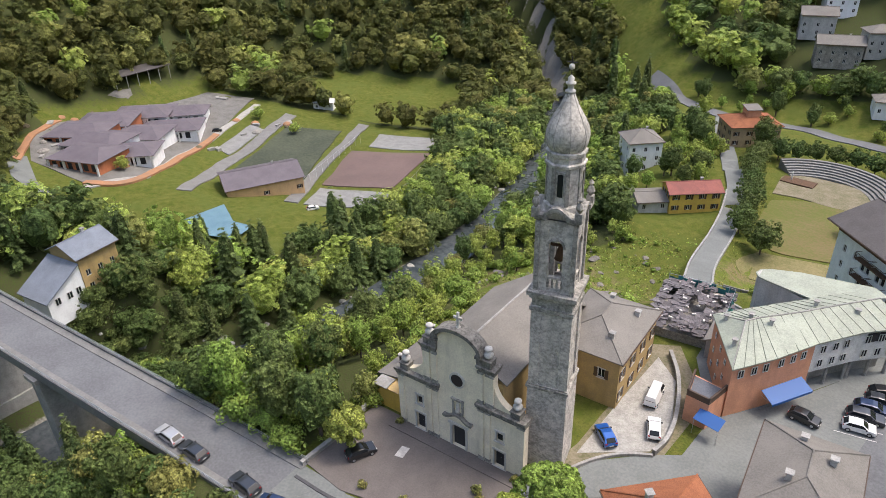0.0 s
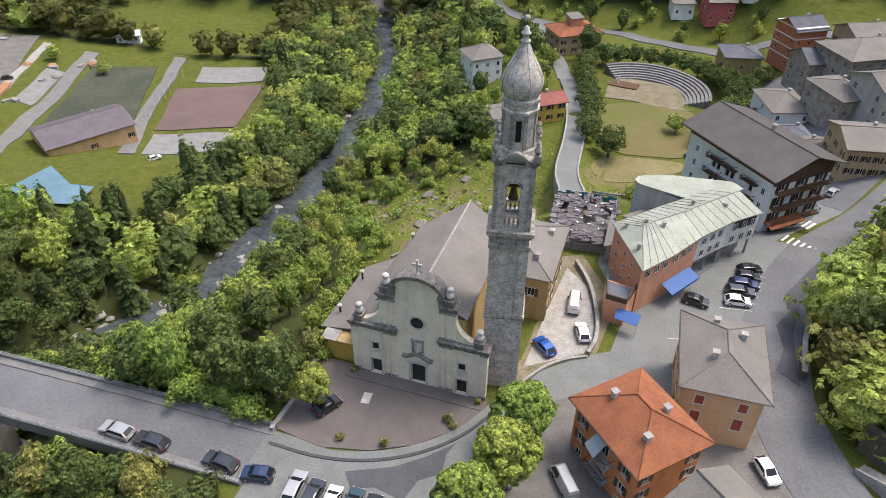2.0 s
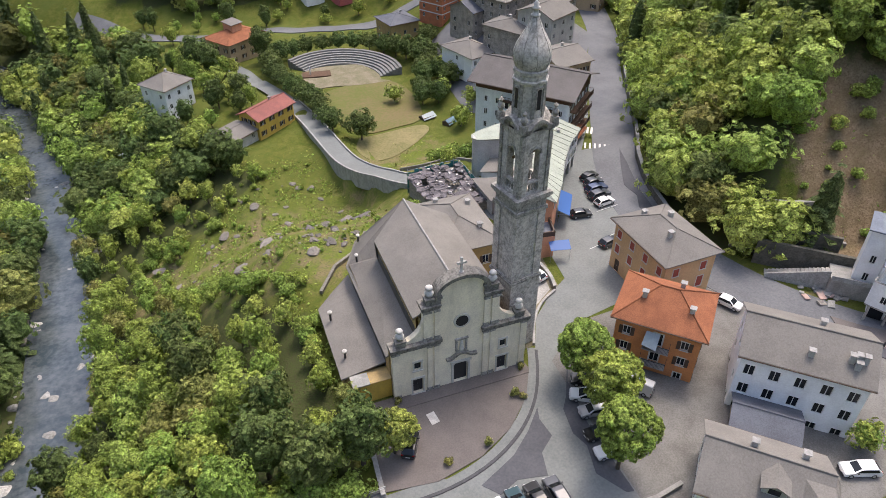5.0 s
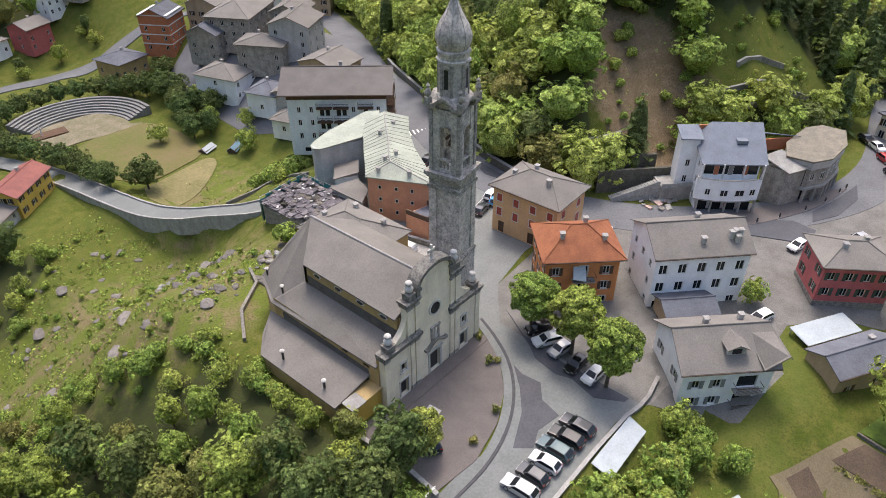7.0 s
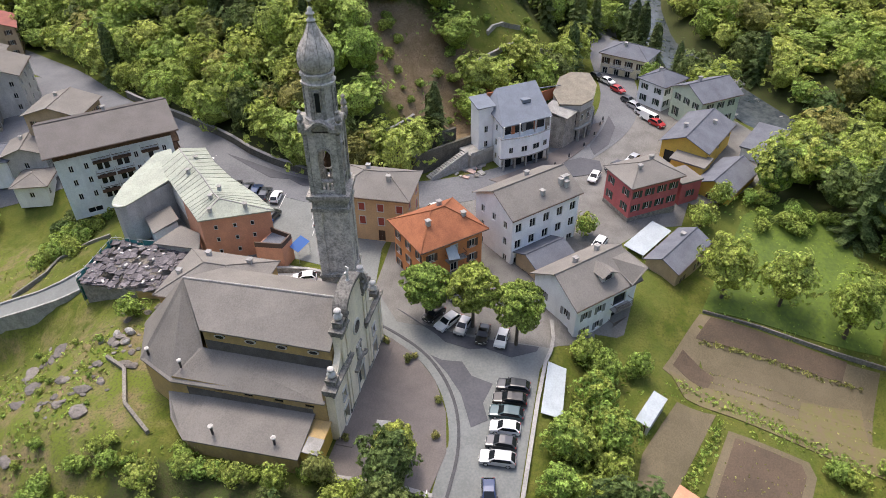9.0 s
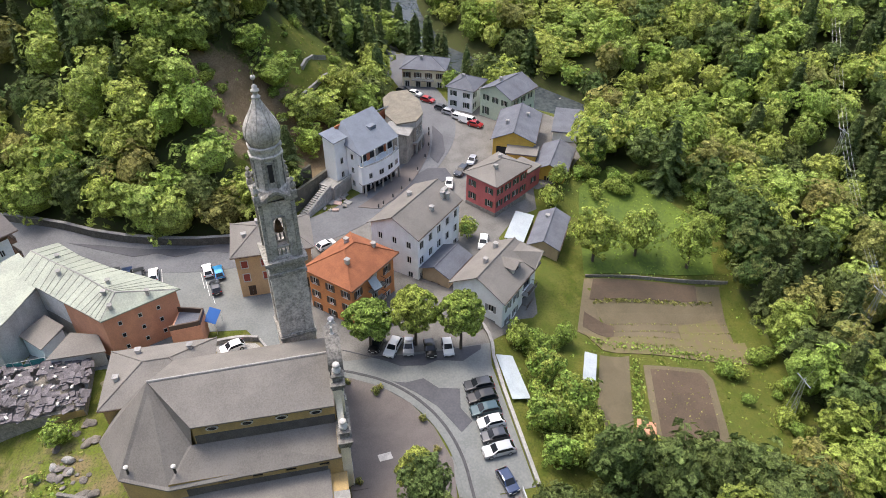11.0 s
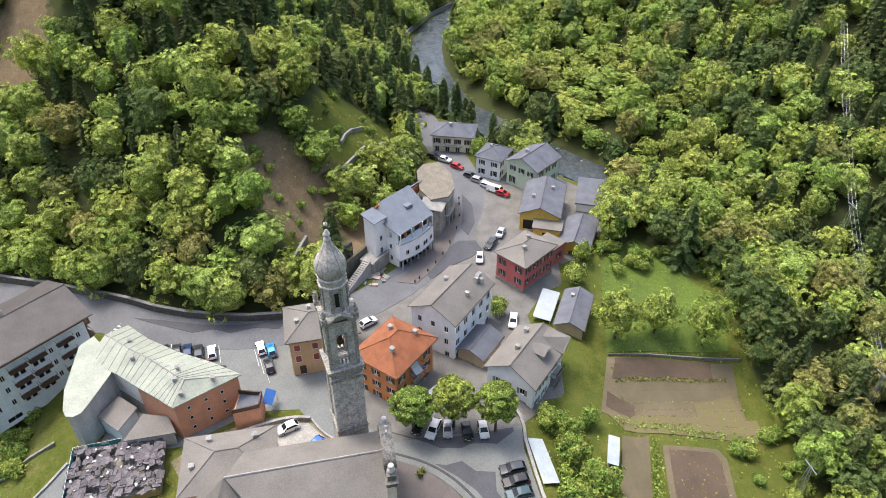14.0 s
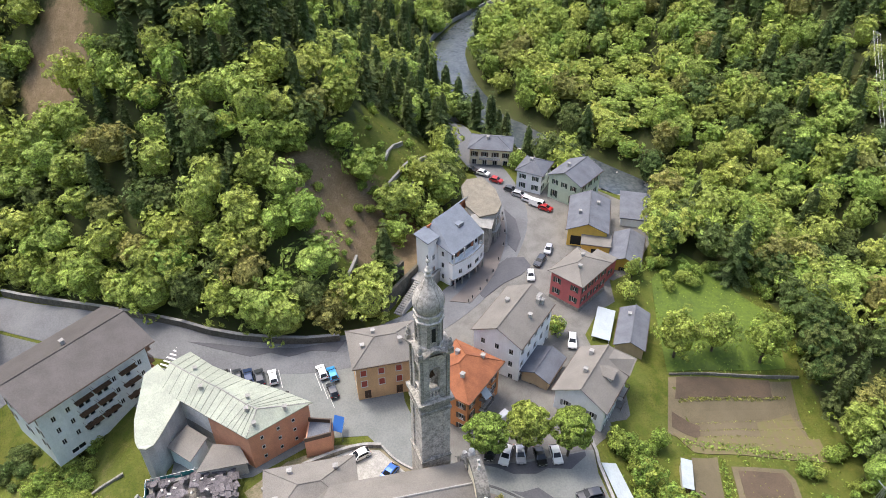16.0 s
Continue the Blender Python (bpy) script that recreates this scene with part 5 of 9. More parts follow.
for a in range(4):
    m = pose(TX, TY, 0, 0, 0, 90 * a)
    bay = part("belfry_arch", ring_xz(G(), [(-0.9, BZ1), (-0.9, 30.6)] + [(-0.76 * math.cos(t), 30.6 + 0.76 * math.sin(t)) for t in np.linspace(0.05, math.pi - 0.05, 11)] + [(0.9, 30.6), (0.9, BZ1)], -BW + 0.1, -BW + 0.6), M["tower"], tower, at=m)
    for u in (-1, 1):
        a0, b0 = sorted((u * 0.76, u * 1.02))
        part("jamb", G().box(a0, b0, -BW + 0.02, -BW + 0.55, BZ0 + 1.6, 30.6), M["tower"], bay)
    part("surround", ring_xz(G(), [(-0.78 * math.cos(t), 30.6 + 0.78 * math.sin(t)) for t in np.linspace(0.02, math.pi - 0.02, 13)] + [(1.02 * math.cos(t), 30.6 + 1.02 * math.sin(t)) for t in np.linspace(0.02, math.pi - 0.02, 13)], -BW - 0.06, -BW + 0.12), M["moulding"], bay)
    part("panel", G().box(-0.98, 0.98, -BW + 0.06, -BW + 0.4, 31.75, BZ1), M["tower"], bay)
    part("sill", G().box(-1.0, 1.0, -BW + 0.1, -BW + 0.5, BZ0, BZ0 + 0.4), M["tower"], tower, at=m)
    rail = part("parapet_rail", G().box(-1.0, 1.0, -BW + 0.05, -BW + 0.5, BZ0 + 1.5, BZ0 + 1.75), M["tower"], tower, at=m)
    for x in (-0.75, -0.25, 0.25, 0.75):
        part("baluster", shared("tower_baluster", lambda: G().lathe([(0.14, 0), (0.08, 0.25), (0.16, 0.5), (0.08, 0.85), (0.14, 1.1)], 0, 0, 8).mesh("baluster", M["moulding"])), None, rail, at=pose(x, -BW + 0.28, BZ0 + 0.4))
    # cornice that bows up over each face
    for w0, y0, dz in ((BW + 0.32, -BW - 0.32, 0.0), (BW + 0.58, -BW - 0.58, 0.36)):
        xs = np.linspace(-w0, w0, 21)
        f = lambda x: BZ1 + dz + 0.006 * (a % 2) + 0.95 * max(0.0, math.cos(min(math.pi / 2, abs(x) / 1.55 * math.pi / 2))) ** 1.3
        part("bowed_cornice", ring_xz(G(), [(x, f(x)) for x in xs] + [(x, f(x) + 0.36) for x in xs[::-1]], y0 + 0.006 * (a % 2), -1.0), M["moulding"], tower, "stone cornice bowing up over the belfry arch", at=m)
    for sx in (-1,):
        pt = pose(TX, TY, 0, 0, 0, 90 * a) @ Vector((sx * (BW + 0.22), -BW - 0.22, 0))
        part("corner_urn", G().box(pt.x - 0.35, pt.x + 0.35, pt.y - 0.35, pt.y + 0.35, 34.3, 35.0).lathe([(0.15, 35.0), (0.42, 35.5), (0.3, 35.9), (0.12, 36.1), (0.28, 36.4), (0.05, 36.7)], pt.x, pt.y, 10), M["moulding"], tower, "stone corner urn")
part("belfry_core", G().box(TX - BW + 0.3, TX + BW - 0.3, TY - BW + 0.3, TY + BW - 0.3, BZ1 - 1.6, BZ1 + 0.8), M["tower"], tower)
part("belfry_floor", G().box(TX - BW, TX + BW, TY - BW, TY + BW, BZ0 - 0.2, BZ0 + 0.08), M["tower"], tower)
bell = part("bell", G().lathe([(0.62, 28.3), (0.5, 28.6), (0.4, 29.2), (0.3, 29.6), (0.1, 29.75)], TX, TY, 14), M["wood"], tower, "dark bronze bell", True)
part("beam", G().box(TX - 1.7, TX + 1.7, TY - 0.12, TY + 0.12, 29.75, 30.0), M["wood"], bell)
part("drum", G().lathe([(2.05, 34.4), (2.05, 35.0), (1.82, 35.2), (1.82, 39.0), (2.05, 39.15), (2.08, 39.4), (1.85, 39.5), (1.85, 40.0), (2.02, 40.15), (2.05, 40.5), (1.7, 40.6)], TX, TY, 8, math.pi / 8), M["tower"], tower, "octagonal stone drum")
for a in range(4):
    part("drum_window", G().box(-0.28, 0.28, -1.74, -1.66, 36.1, 38.5), M["glass"], tower, at=pose(TX, TY, 0, 0, 0, 90 * a))
    part("drum_trim", G().box(-0.4, -0.28, -1.78, -1.62, 36.0, 38.5).box(0.28, 0.4, -1.78, -1.62, 36.0, 38.5).box(-0.48, 0.48, -1.8, -1.62, 38.5, 38.7), M["moulding"], tower, at=pose(TX, TY, 0, 0, 0, 90 * a))
for k in range(8):
    t = math.pi / 8 + k * math.pi / 4
    part("drum_pilaster", G().box(1.66, 1.89, -0.2, 0.2, 35.2, 39.1), M["moulding"], tower, at=pose(TX, TY, 0, 0, 0, math.degrees(t)))
DOME = [(1.66, 40.55), (1.82, 40.8), (2.02, 41.3), (2.1, 41.9), (2.06, 42.4), (1.9, 42.9), (1.62, 43.5), (1.3, 44.05), (0.98, 44.6), (0.7, 45.2), (0.48, 45.7), (0.36, 46.05)]
dome = part("dome", G().lathe(DOME, TX, TY, 24), M["tower"], tower, "bulbous grey stone dome", True)
for k in range(8):
    t = math.pi / 8 + k * math.pi / 4
    prof = DOME
    g = G()
    for (r0, z0), (r1, z1) in zip(prof[:-1], prof[1:]):
        g.tube((TX + r0 * math.cos(t), TY + r0 * math.sin(t), z0), (TX + r1 * math.cos(t), TY + r1 * math.sin(t), z1), 0.035, 5)
    part("rib", g, M["moulding"], dome)
part("lantern", G().lathe([(0.5, 46.0), (0.5, 46.15), (0.3, 46.25), (0.3, 46.7), (0.48, 46.75), (0.48, 46.9), (0.28, 47.0), (0.3, 47.3), (0.12, 47.5), (0.03, 47.6)], TX, TY, 12), M["stone_white"], tower, "small stone lantern", True)
vane = part("iron_cross", G().tube((TX, TY, 47.5), (TX, TY, 49.2), 0.05, 6).tube((TX - 0.5, TY, 48.7), (TX + 0.5, TY, 48.7), 0.04, 6), M["dark"], tower)
part("ball", G().lathe([(0.02, 48.0), (0.22, 48.1), (0.3, 48.3), (0.22, 48.5), (0.02, 48.6)], TX, TY, 10), M["stone_white"], vane, "", True)


# ---- the village ----
def cols(n, width, margin=1.3):
    return spaced(n, width, margin)


def balcony(parent, m, w, d, material="concrete", rail="dark"):
    """A slab with a barred rail, its wall side at m, facing -y."""
    b = part("balcony", G().box(-w / 2, w / 2, -d, 0, -0.16, 0), M[material], parent, at=m)
    g = G().box(-w / 2, w / 2, -d, -d + 0.05, 0.95, 1.02).box(-w / 2, -w / 2 + 0.05, -d, 0, 0.95, 1.02).box(w / 2 - 0.05, w / 2, -d, 0, 0.95, 1.02)
    for i in range(int(w / 0.16) + 1):
        x = -w / 2 + i * 0.16
        g.box(x, x + 0.03, -d, -d + 0.03, 0, 0.95)
    part("railing", g, M[rail], b)
    return b


SW3 = lambda n, w, z=(1.0, 3.9, 6.8), ww=1.0, hh=1.4, k="": [(cols(n, w), s, ww, hh, k) for s in z]
h = house("orange_house", "orange plastered three-storey house with a tiled hip roof", 27.9, -3.9, -45.3, 10.9, 9.1, -0.9, 8.2, "orange", "tile_orange", "hip", 2.9, 0.75,
          {"s": [([-3.9, 3.6], 6.2, 1.0, 1.4, ""), ([-3.9, 3.6], 3.4, 1.0, 1.4, ""), ([-3.9, 3.6], 0.7, 1.0, 1.3, "bare"), ([0.2], 5.6, 1.2, 2.2, "bare"), ([0.2], 2.8, 1.2, 2.2, "bare")],
           "w": SW3(3, 9.1, (0.9, 3.6, 6.4), 0.95, 1.3), "n": SW3(3, 10.9, (0.9, 3.6, 6.4)), "e": SW3(2, 9.1, (0.9, 3.6, 6.4))}, "sh_brown", "trim", [(1.5, 2.0, 0.9), (-2.8, -1.8, 0.8), (3.4, -2.2, 0.7)], 1.2)
for z in (1.9, 4.7):
    balcony(h, pose(0.2, -4.55, z), 3.4, 1.2)
part("sunshade", slab(G(), [(-1.6, -6.0, 5.6), (0.3, -6.2, 5.3), (0.4, -4.6, 6.9), (-1.4, -4.6, 6.9)], 0.05), M["sheet"], h, "pale blue cloth sunshade")
house("peach_house", "peach house with brick-red shutters and a grey hip roof", 36.6, 8.8, 92, 12.4, 8.9, 0, 9.0, "pink", "slate", "hip", 2.2, 0.7,
      {"n": [(cols(4, 12.4), 6.2, 1.0, 1.4, ""), (cols(4, 12.4), 3.4, 1.0, 1.5, ""), ([-4.4, 1.6, 4.6], 0.1, 1.2, 2.2, "door")], "w": [(cols(2, 8.9, 2), 6.2, 1.0, 1.4, ""), (cols(2, 8.9, 2), 3.0, 1.1, 1.9, "")], "e": SW3(2, 8.9, (3.4, 6.2)), "s": SW3(4, 12.4, (0.9, 3.4, 6.2))}, "sh_red", "trim", [(2, -2, 0.8), (-2.5, 1.5, 0.9), (4.4, 1.0, 0.6)], 2.0, open_=False)
house("white_house", "tall white house with rows of dark windows", 39.0, -16.8, -43, 14.2, 9.8, -1.6, 9.2, "white", "slate", "gable", 2.6, 0.45,
      {"s": [(cols(5, 14.2), z, 1.25, 1.7, "bare") for z in (1.0, 4.4, 7.6)], "w": [([-3.0, 0, 3.0], 7.8, 0.9, 1.4, "bare"), ([-3.0, 3.0], 4.6, 0.9, 1.5, "bare"), ([-3.2, 3.2], 1.2, 1.0, 1.6, "bare")], "e": SW3(2, 9.8, (1.2, 4.4, 7.6)), "n": SW3(5, 14.2, (1.2, 4.4, 7.6))}, "sh_grey", None,
      [(5.2, -2.6, 1.0), (5.9, -2.6, 1.0), (4.5, -2.8, 1.0), (5.2, -3.4, 0.9), (1.5, 2.4, 0.7), (0.2, -3.2, 0.7)])
house("low_house", "low tan house with a dark slate roof", 31.6, -20.8, -43, 7.2, 5.4, -2.2, 2.6, "tan", "slate_dark", "gable", 1.2, 0.5, {"s": [([-2, 1.6], 1.0, 0.9, 1.3, ""), ([0], 0.1, 1.0, 2.1, "door")], "w": [([0], 1.2, 0.9, 1.2, "")]}, "sh_brown")
h = house("grey_house", "pale plastered house with dormer, balconies and slate roof", 24.2, -27.8, -44, 12.0, 9.4, -3.0, 5.0, "white", "slate", "gable", 2.9, 0.6,
          {"s": [([-4, -1.2], 4.6, 1.0, 1.4, ""), ([-4, -1.2], 1.5, 1.0, 1.4, ""), ([2.8], 4.2, 2.6, 2.1, "void"), ([2.8], 1.0, 2.6, 2.1, "void")], "w": [([-2.5, 2.5], 4.6, 1.0, 1.4, ""), ([-2.5, 2.5], 1.5, 1.0, 1.4, "")], "e": [([-2.5, 2.0], 4.6, 1.0, 1.4, ""), ([-2.5, 2.0], 1.5, 1.0, 1.4, "")]}, "sh_grey", None, [(-1.5, 1.2, 0.9), (3.8, 2.2, 0.9)])
for z in (-1.9, 1.2):
    balcony(h, pose(2.8, -4.7, z), 3.6, 1.2, rail="sh_brown")
dorm = part("dormer", G().box(-0.2, 2.2, -3.4, -0.5, 5.8, 7.1), M["greywall"], h)
part("dormer_roof", slab(slab(G(), [(-0.5, -3.8, 7.0), (1.0, -3.8, 7.8), (1.0, 0, 7.8), (-0.5, 0, 7.0)], 0.12), [(1.0, -3.8, 7.8), (2.5, -3.8, 7.0), (2.5, 0, 7.0), (1.0, 0, 7.8)], 0.12), M["slate"], dorm)
part("pane", G().box(0.4, 1.6, -3.44, -3.4, 6.1, 6.9), M["glass"], dorm)
part("cross_gable", slab(slab(G(), [(4.0, -5.6, 5.0), (6.8, -5.6, 7.2), (6.8, 0, 7.6), (3.0, 0, 7.6)], 0.15), [(6.8, -5.6, 7.2), (7.2, -5.6, 6.6), (7.2, 0, 7.0), (6.8, 0, 7.6)], 0.15), M["slate"], h)
house("barn", "tan barn with a smooth dark slate roof", 38.2, -42.4, -30, 11.2, 5.6, -3.2, 1.7, "tan", "slate_dark", "gable", 1.4, 0.35, {"w": [([0], 1.6, 0.9, 1.1, "")], "s": [([-3, 2], 1.5, 0.9, 1.1, "")]}, "sh_brown", None, [(3, 1, 0.4)])
cn = thing("canopy", "pale sheet-roofed canopy on posts beside the barn", "canopy", pose(41.6, -37.6, 0, 0, 0, -30))
part("roof", slab(G(), [(-4.8, -1.9, 0.9), (4.8, -1.9, 0.9), (4.8, 1.9, 1.2), (-4.8, 1.9, 1.2)], 0.1), M["sheet"], cn)
for x in (-4.5, 0, 4.5):
    for y in (-1.7, 1.7):
        part("post", G().box(x - 0.07, x + 0.07, y - 0.07, y + 0.07, -3.5, 0.9), M["steel"], cn)
h = house("raspberry_house", "raspberry-red house with green shutters and grey hip roof", 53.2, -36, -54, 10.3, 7.6, -0.2, 7.4, "crimson", "slate", "hip", 1.9, 0.6,
          {"s": [(cols(4, 10.3), 5.0, 0.95, 1.4, ""), (cols(4, 10.3), 2.2, 0.95, 1.4, "")], "w": [([-2.2, 2.2], 5.0, 0.95, 1.4, ""), ([-2.2, 2.2], 2.0, 0.95, 1.5, "")], "e": SW3(2, 7.6, (2.2, 5.0)), "n": SW3(3, 10.3, (2.2, 5.0))}, "sh_green", None, [(1.5, 0.6, 0.7), (-2.0, -1.0, 0.6)])
part("stone_plinth", G().box(-5.2, 5.2, -3.86, 3.86, -1.8, 0.9), M["rubble"], h, "rubble stone base")
house("raspberry_annex", "small raspberry-red annex with a flat roof", 58.6, -43.6, -54, 4.5, 5.0, -0.2, 4.2, "crimson", "slate", "flat", 0, 0.2, {"s": [([0], 1.4, 0.9, 1.3, "")], "e": [([0], 1.4, 0.9, 1.3, "")]}, "sh_green")
house("yellow_workshop", "yellow workshop with a broad dark slate roof", 75.8, -47.2, -24, 14.8, 9.2, 0, 4.9, "yellow", "slate_dark", "gable", 2.0, 0.5, {"w": [([-2.5, 2.0], 0.2, 2.6, 2.8, "void")], "s": [(cols(3, 14.8), 2.4, 1.4, 1.0, "bare")]}, None, None, [(-2, 2.2, 0.8), (3, -2, 0.6)])
house("lean_to", "yellow lean-to with a pale sheet roof", 66.6, -45.6, -24, 4.2, 6.5, 0, 3.4, "yellow", "slate", "flat", 0, 0.3, {"w": [([0], 0.2, 2.0, 2.2, "void")]})
house("yellow_barn", "long yellow barn with dark slate roof", 63.4, -52.2, -30, 11.5, 6.6, -1.0, 2.4, "yellow", "slate_dark", "gable", 1.6, 0.5, {"w": [([0], 0.8, 1.0, 1.2, "")]}, "sh_brown")
house("garage_row", "low white garages under a black flat roof", 80.5, -61.5, -24, 12.5, 6, -1.0, 2.3, "white", "slate_dark", "flat", 0, 0.4, {"s": [([-4, 0, 4], 0.1, 2.6, 2.2, "garage")]})
house("cream_house", "small cream house with green shutters and slate hip roof", 99.4, -40.6, -38, 8.0, 7.0, 0, 6.0, "white", "slate_dark", "hip", 1.8, 0.5, {"w": [([-1.8, 1.8], 3.8, 0.9, 1.3, ""), ([-1.8, 1.8], 1.0, 0.9, 1.5, "")], "s": SW3(2, 8, (1.0, 3.8))}, "sh_green", None, [(0, 1, 0.7)])
house("mint_house", "pale green house with dark green shutters and slate gable roof", 92.4, -49.6, -52, 10.5, 9.4, 0, 7.0, "mint", "slate_dark", "gable", 2.2, 0.5, {"w": [([-2.8, 0, 2.8], 4.6, 0.9, 1.4, ""), ([-2.8, 2.8], 0.8, 1.0, 2.0, "")], "s": [([-3, 0, 3], 4.6, 0.9, 1.4, ""), ([-3, 0, 3], 1.2, 0.9, 1.4, "")]}, "sh_green", None, [(-1, 1.6, 0.9)])
h = house("gate_house", "cream and ochre house with a balcony and blue-grey hip roof", 116.4, -33, 70, 11.6, 8.2, -1.0, 5.2, "facade", "slate_dark", "hip", 2.0, 0.6, {"n": [(cols(4, 11.6), 3.6, 1.0, 1.5, ""), (cols(4, 11.6), 0.4, 1.2, 2.2, "bare")], "w": SW3(2, 8.2, (1.0, 3.6)), "e": SW3(2, 8.2, (1.0, 3.6))}, "sh_brown", "trim", [(1, 1, 0.8)])
balcony(h, pose(0, 4.1, 2.3, 0, 0, 180), 6, 1.2, rail="frame")

# half-finished house with the curved balcony
h = thing("terrace_house", "white plastered house with curved white balcony and blue-grey roof", "house", pose(67.0, -10.6, 0, 0, 0, -51.5) @ Matrix.Diagonal((0.845, 0.78, 0.98, 1)), "village houses")
for key, mm, width in (("s", pose(0, -4.6, 0), 11.6), ("n", pose(0, 4.6, 0, 0, 0, 180), 11.6), ("e", pose(5.8, 0, 0, 0, 0, 90), 9.2), ("w", pose(-5.8, 0, 0, 0, 0, -90), 9.2)):
    rows = {"s": [(u - 0.7, u + 0.7, z, z + dz) for u in (-4.2, -1.4, 1.4, 4.2) for z, dz in ((0.2, 2.4), (4.0, 1.3), (7.4, 1.9))], "w": [(u - 0.5, u + 0.5, z, z + 1.4) for u in (-2.6, 1.6) for z in (1.0, 4.2, 7.4)]}.get(key, [])
    part("wall", pierced(G(), mm, -width / 2, width / 2, -2, 10.0, rows, 0.35), M["white"], h)
    for a, b, c, d in rows:
        window(h, mm @ pose((a + b) / 2, 0, (c + d) / 2), round(b - a, 3), round(d - c, 3))
part("roof", slab(slab(G(), [(-6.6, -6.0, 9.9), (6.8, -6.0, 9.9), (7.6, 4.4, 14.2), (-3.2, 4.4, 14.2)], 0.22), [(-6.6, -6.0, 9.9), (-3.2, 4.4, 14.2), (-6.4, 4.6, 11.6)], 0.22), M["slate_blue"], h, "blue-grey sheet roof")
part("upper_wall", G().prism([(-5.6, 4.2), (5.6, 4.2), (5.6, 4.5), (-5.6, 4.5)], 9.8, 13.6).poly([(5.7, -4.6, 9.9), (5.7, 4.5, 9.9), (5.7, 4.5, 13.8)]), M["brick"], h, "bare red brick gable")
sk = part("roof_light", G().box(1.2, 3.4, -1.2, 1.2, 11.4, 12.6), M["slate_blue"], h)
part("pane", slab(G(), [(1.3, -1.3, 11.9), (3.3, -1.3, 11.9), (3.3, 1.0, 12.75), (1.3, 1.0, 12.75)], 0.05), M["glass"], sk)
ring = [(-6.6, -4.6), (-6.9, -6.2)] + [(-6.3 + 12.6 * t, -6.4 - 1.1 * math.sin(math.pi * t)) for t in np.linspace(0, 1, 12)] + [(6.7, -4.6)]
bay = part("bay", G().prism(ring, 3.0, 6.2), M["white"], h, "bulging white plaster storey")
part("floor", G().prism(ring, 2.75, 3.0), M["concrete"], bay)
par = part("balcony_front", G().prism(ring + [(x * 0.97, -4.6 + (y + 4.6) * 0.88) for x, y in ring[::-1]], 6.2, 7.2), M["white"], h, "curved white balcony front")
part("coping", G().prism([(x * 1.008, -4.6 + (y + 4.6) * 1.03) for x, y in ring] + [(x * 0.965, -4.6 + (y + 4.6) * 0.86) for x, y in ring[::-1]], 7.2, 7.28), M["concrete"], par)
for t, w in ((0.14, 1.0), (0.4, 1.5), (0.66, 1.9), (0.88, 1.2)):
    window(h, pose(-6.3 + 12.6 * t, -6.62 - 1.1 * math.sin(math.pi * t), 4.7, 0, 0, math.degrees(math.atan(-1.1 * math.pi * math.cos(math.pi * t) / 12.6))), w, 1.25)
for x, w in ((-4.5, 2.2), (-1.5, 2.2), (1.5, 2.2), (4.5, 2.2)):
    part("shop_glazing", G().box(x - w / 2, x + w / 2, -5.1, -5.0, -0.2, 2.5), M["glass"], h)
    # dark sheet on the wall paints the shade of the open loggia
    part("loggia_opening", G().box(x - 0.95, x + 0.95, -4.66, -4.61, 7.4, 9.4), M["glass"], h)
for x in (-3.0, 0.0, 3.0):
    part("brick_pier", G().box(x - 0.45, x + 0.45, -4.8, -4.6, 7.3, 9.7), M["brick"] if x else M["concrete"], h)
for x in (-6.2, -2.0, 2.2, 6.2):
    part("loggia_post", G().box(x - 0.14, x + 0.14, -6.3, -6.0, 7.2, 9.9), M["whitepaint"], h)
for x in (-6.0, -3.0, 0.0, 3.0, 6.0):
    part("column", G().box(x - 0.2, x + 0.2, -6.6, -6.2, -2, 3.0), M["concrete"], h)
part("stair_tower", G().box(-9.6, -5.9, 0.2, 4.6, -2, 12.4), M["white"], h)
part("tower_roof", slab(G(), [(-10.1, -0.2, 12.4), (-5.4, -0.2, 12.4), (-5.4, 5.2, 13.3), (-10.1, 5.2, 13.3)], 0.2), M["slate_blue"], h)
window(h, pose(-7.7, -0.06, 7.5), 0.9, 1.4)
window(h, pose(-7.7, -0.06, 4.2), 0.9, 1.4)
h = thing("round_annex", "half-finished concrete annex with a rounded flat roof", "house", None, "village houses")
ANNEX = [(75.5, -23.2), (79, -25.3), (86, -25.7), (92, -23.8), (91.6, -19.8), (88.5, -17.6), (80, -17), (74.8, -18.8)]
about = lambda k: [(83.2 + (x - 83.2) * k, -21.4 + (y + 21.4) * k) for x, y in ANNEX]
part("wall", G().prism(about(0.96), 3.3, 8.3), M["oldwall"], h, "rough grey unfinished wall")
part("parapet_band", G().prism(about(1.0), 6.9, 8.4), M["greywall"], h)
part("flat_roof", G().prism(about(1.03), 8.4, 8.7), M["roof_beige"], h, "weathered beige flat roof")
part("floor_slab", G().prism(about(1.06), 2.9, 3.3), M["concrete"], h)
part("ground_wall", G().prism(about(0.86), -1, 2.9), M["rubble"], h)
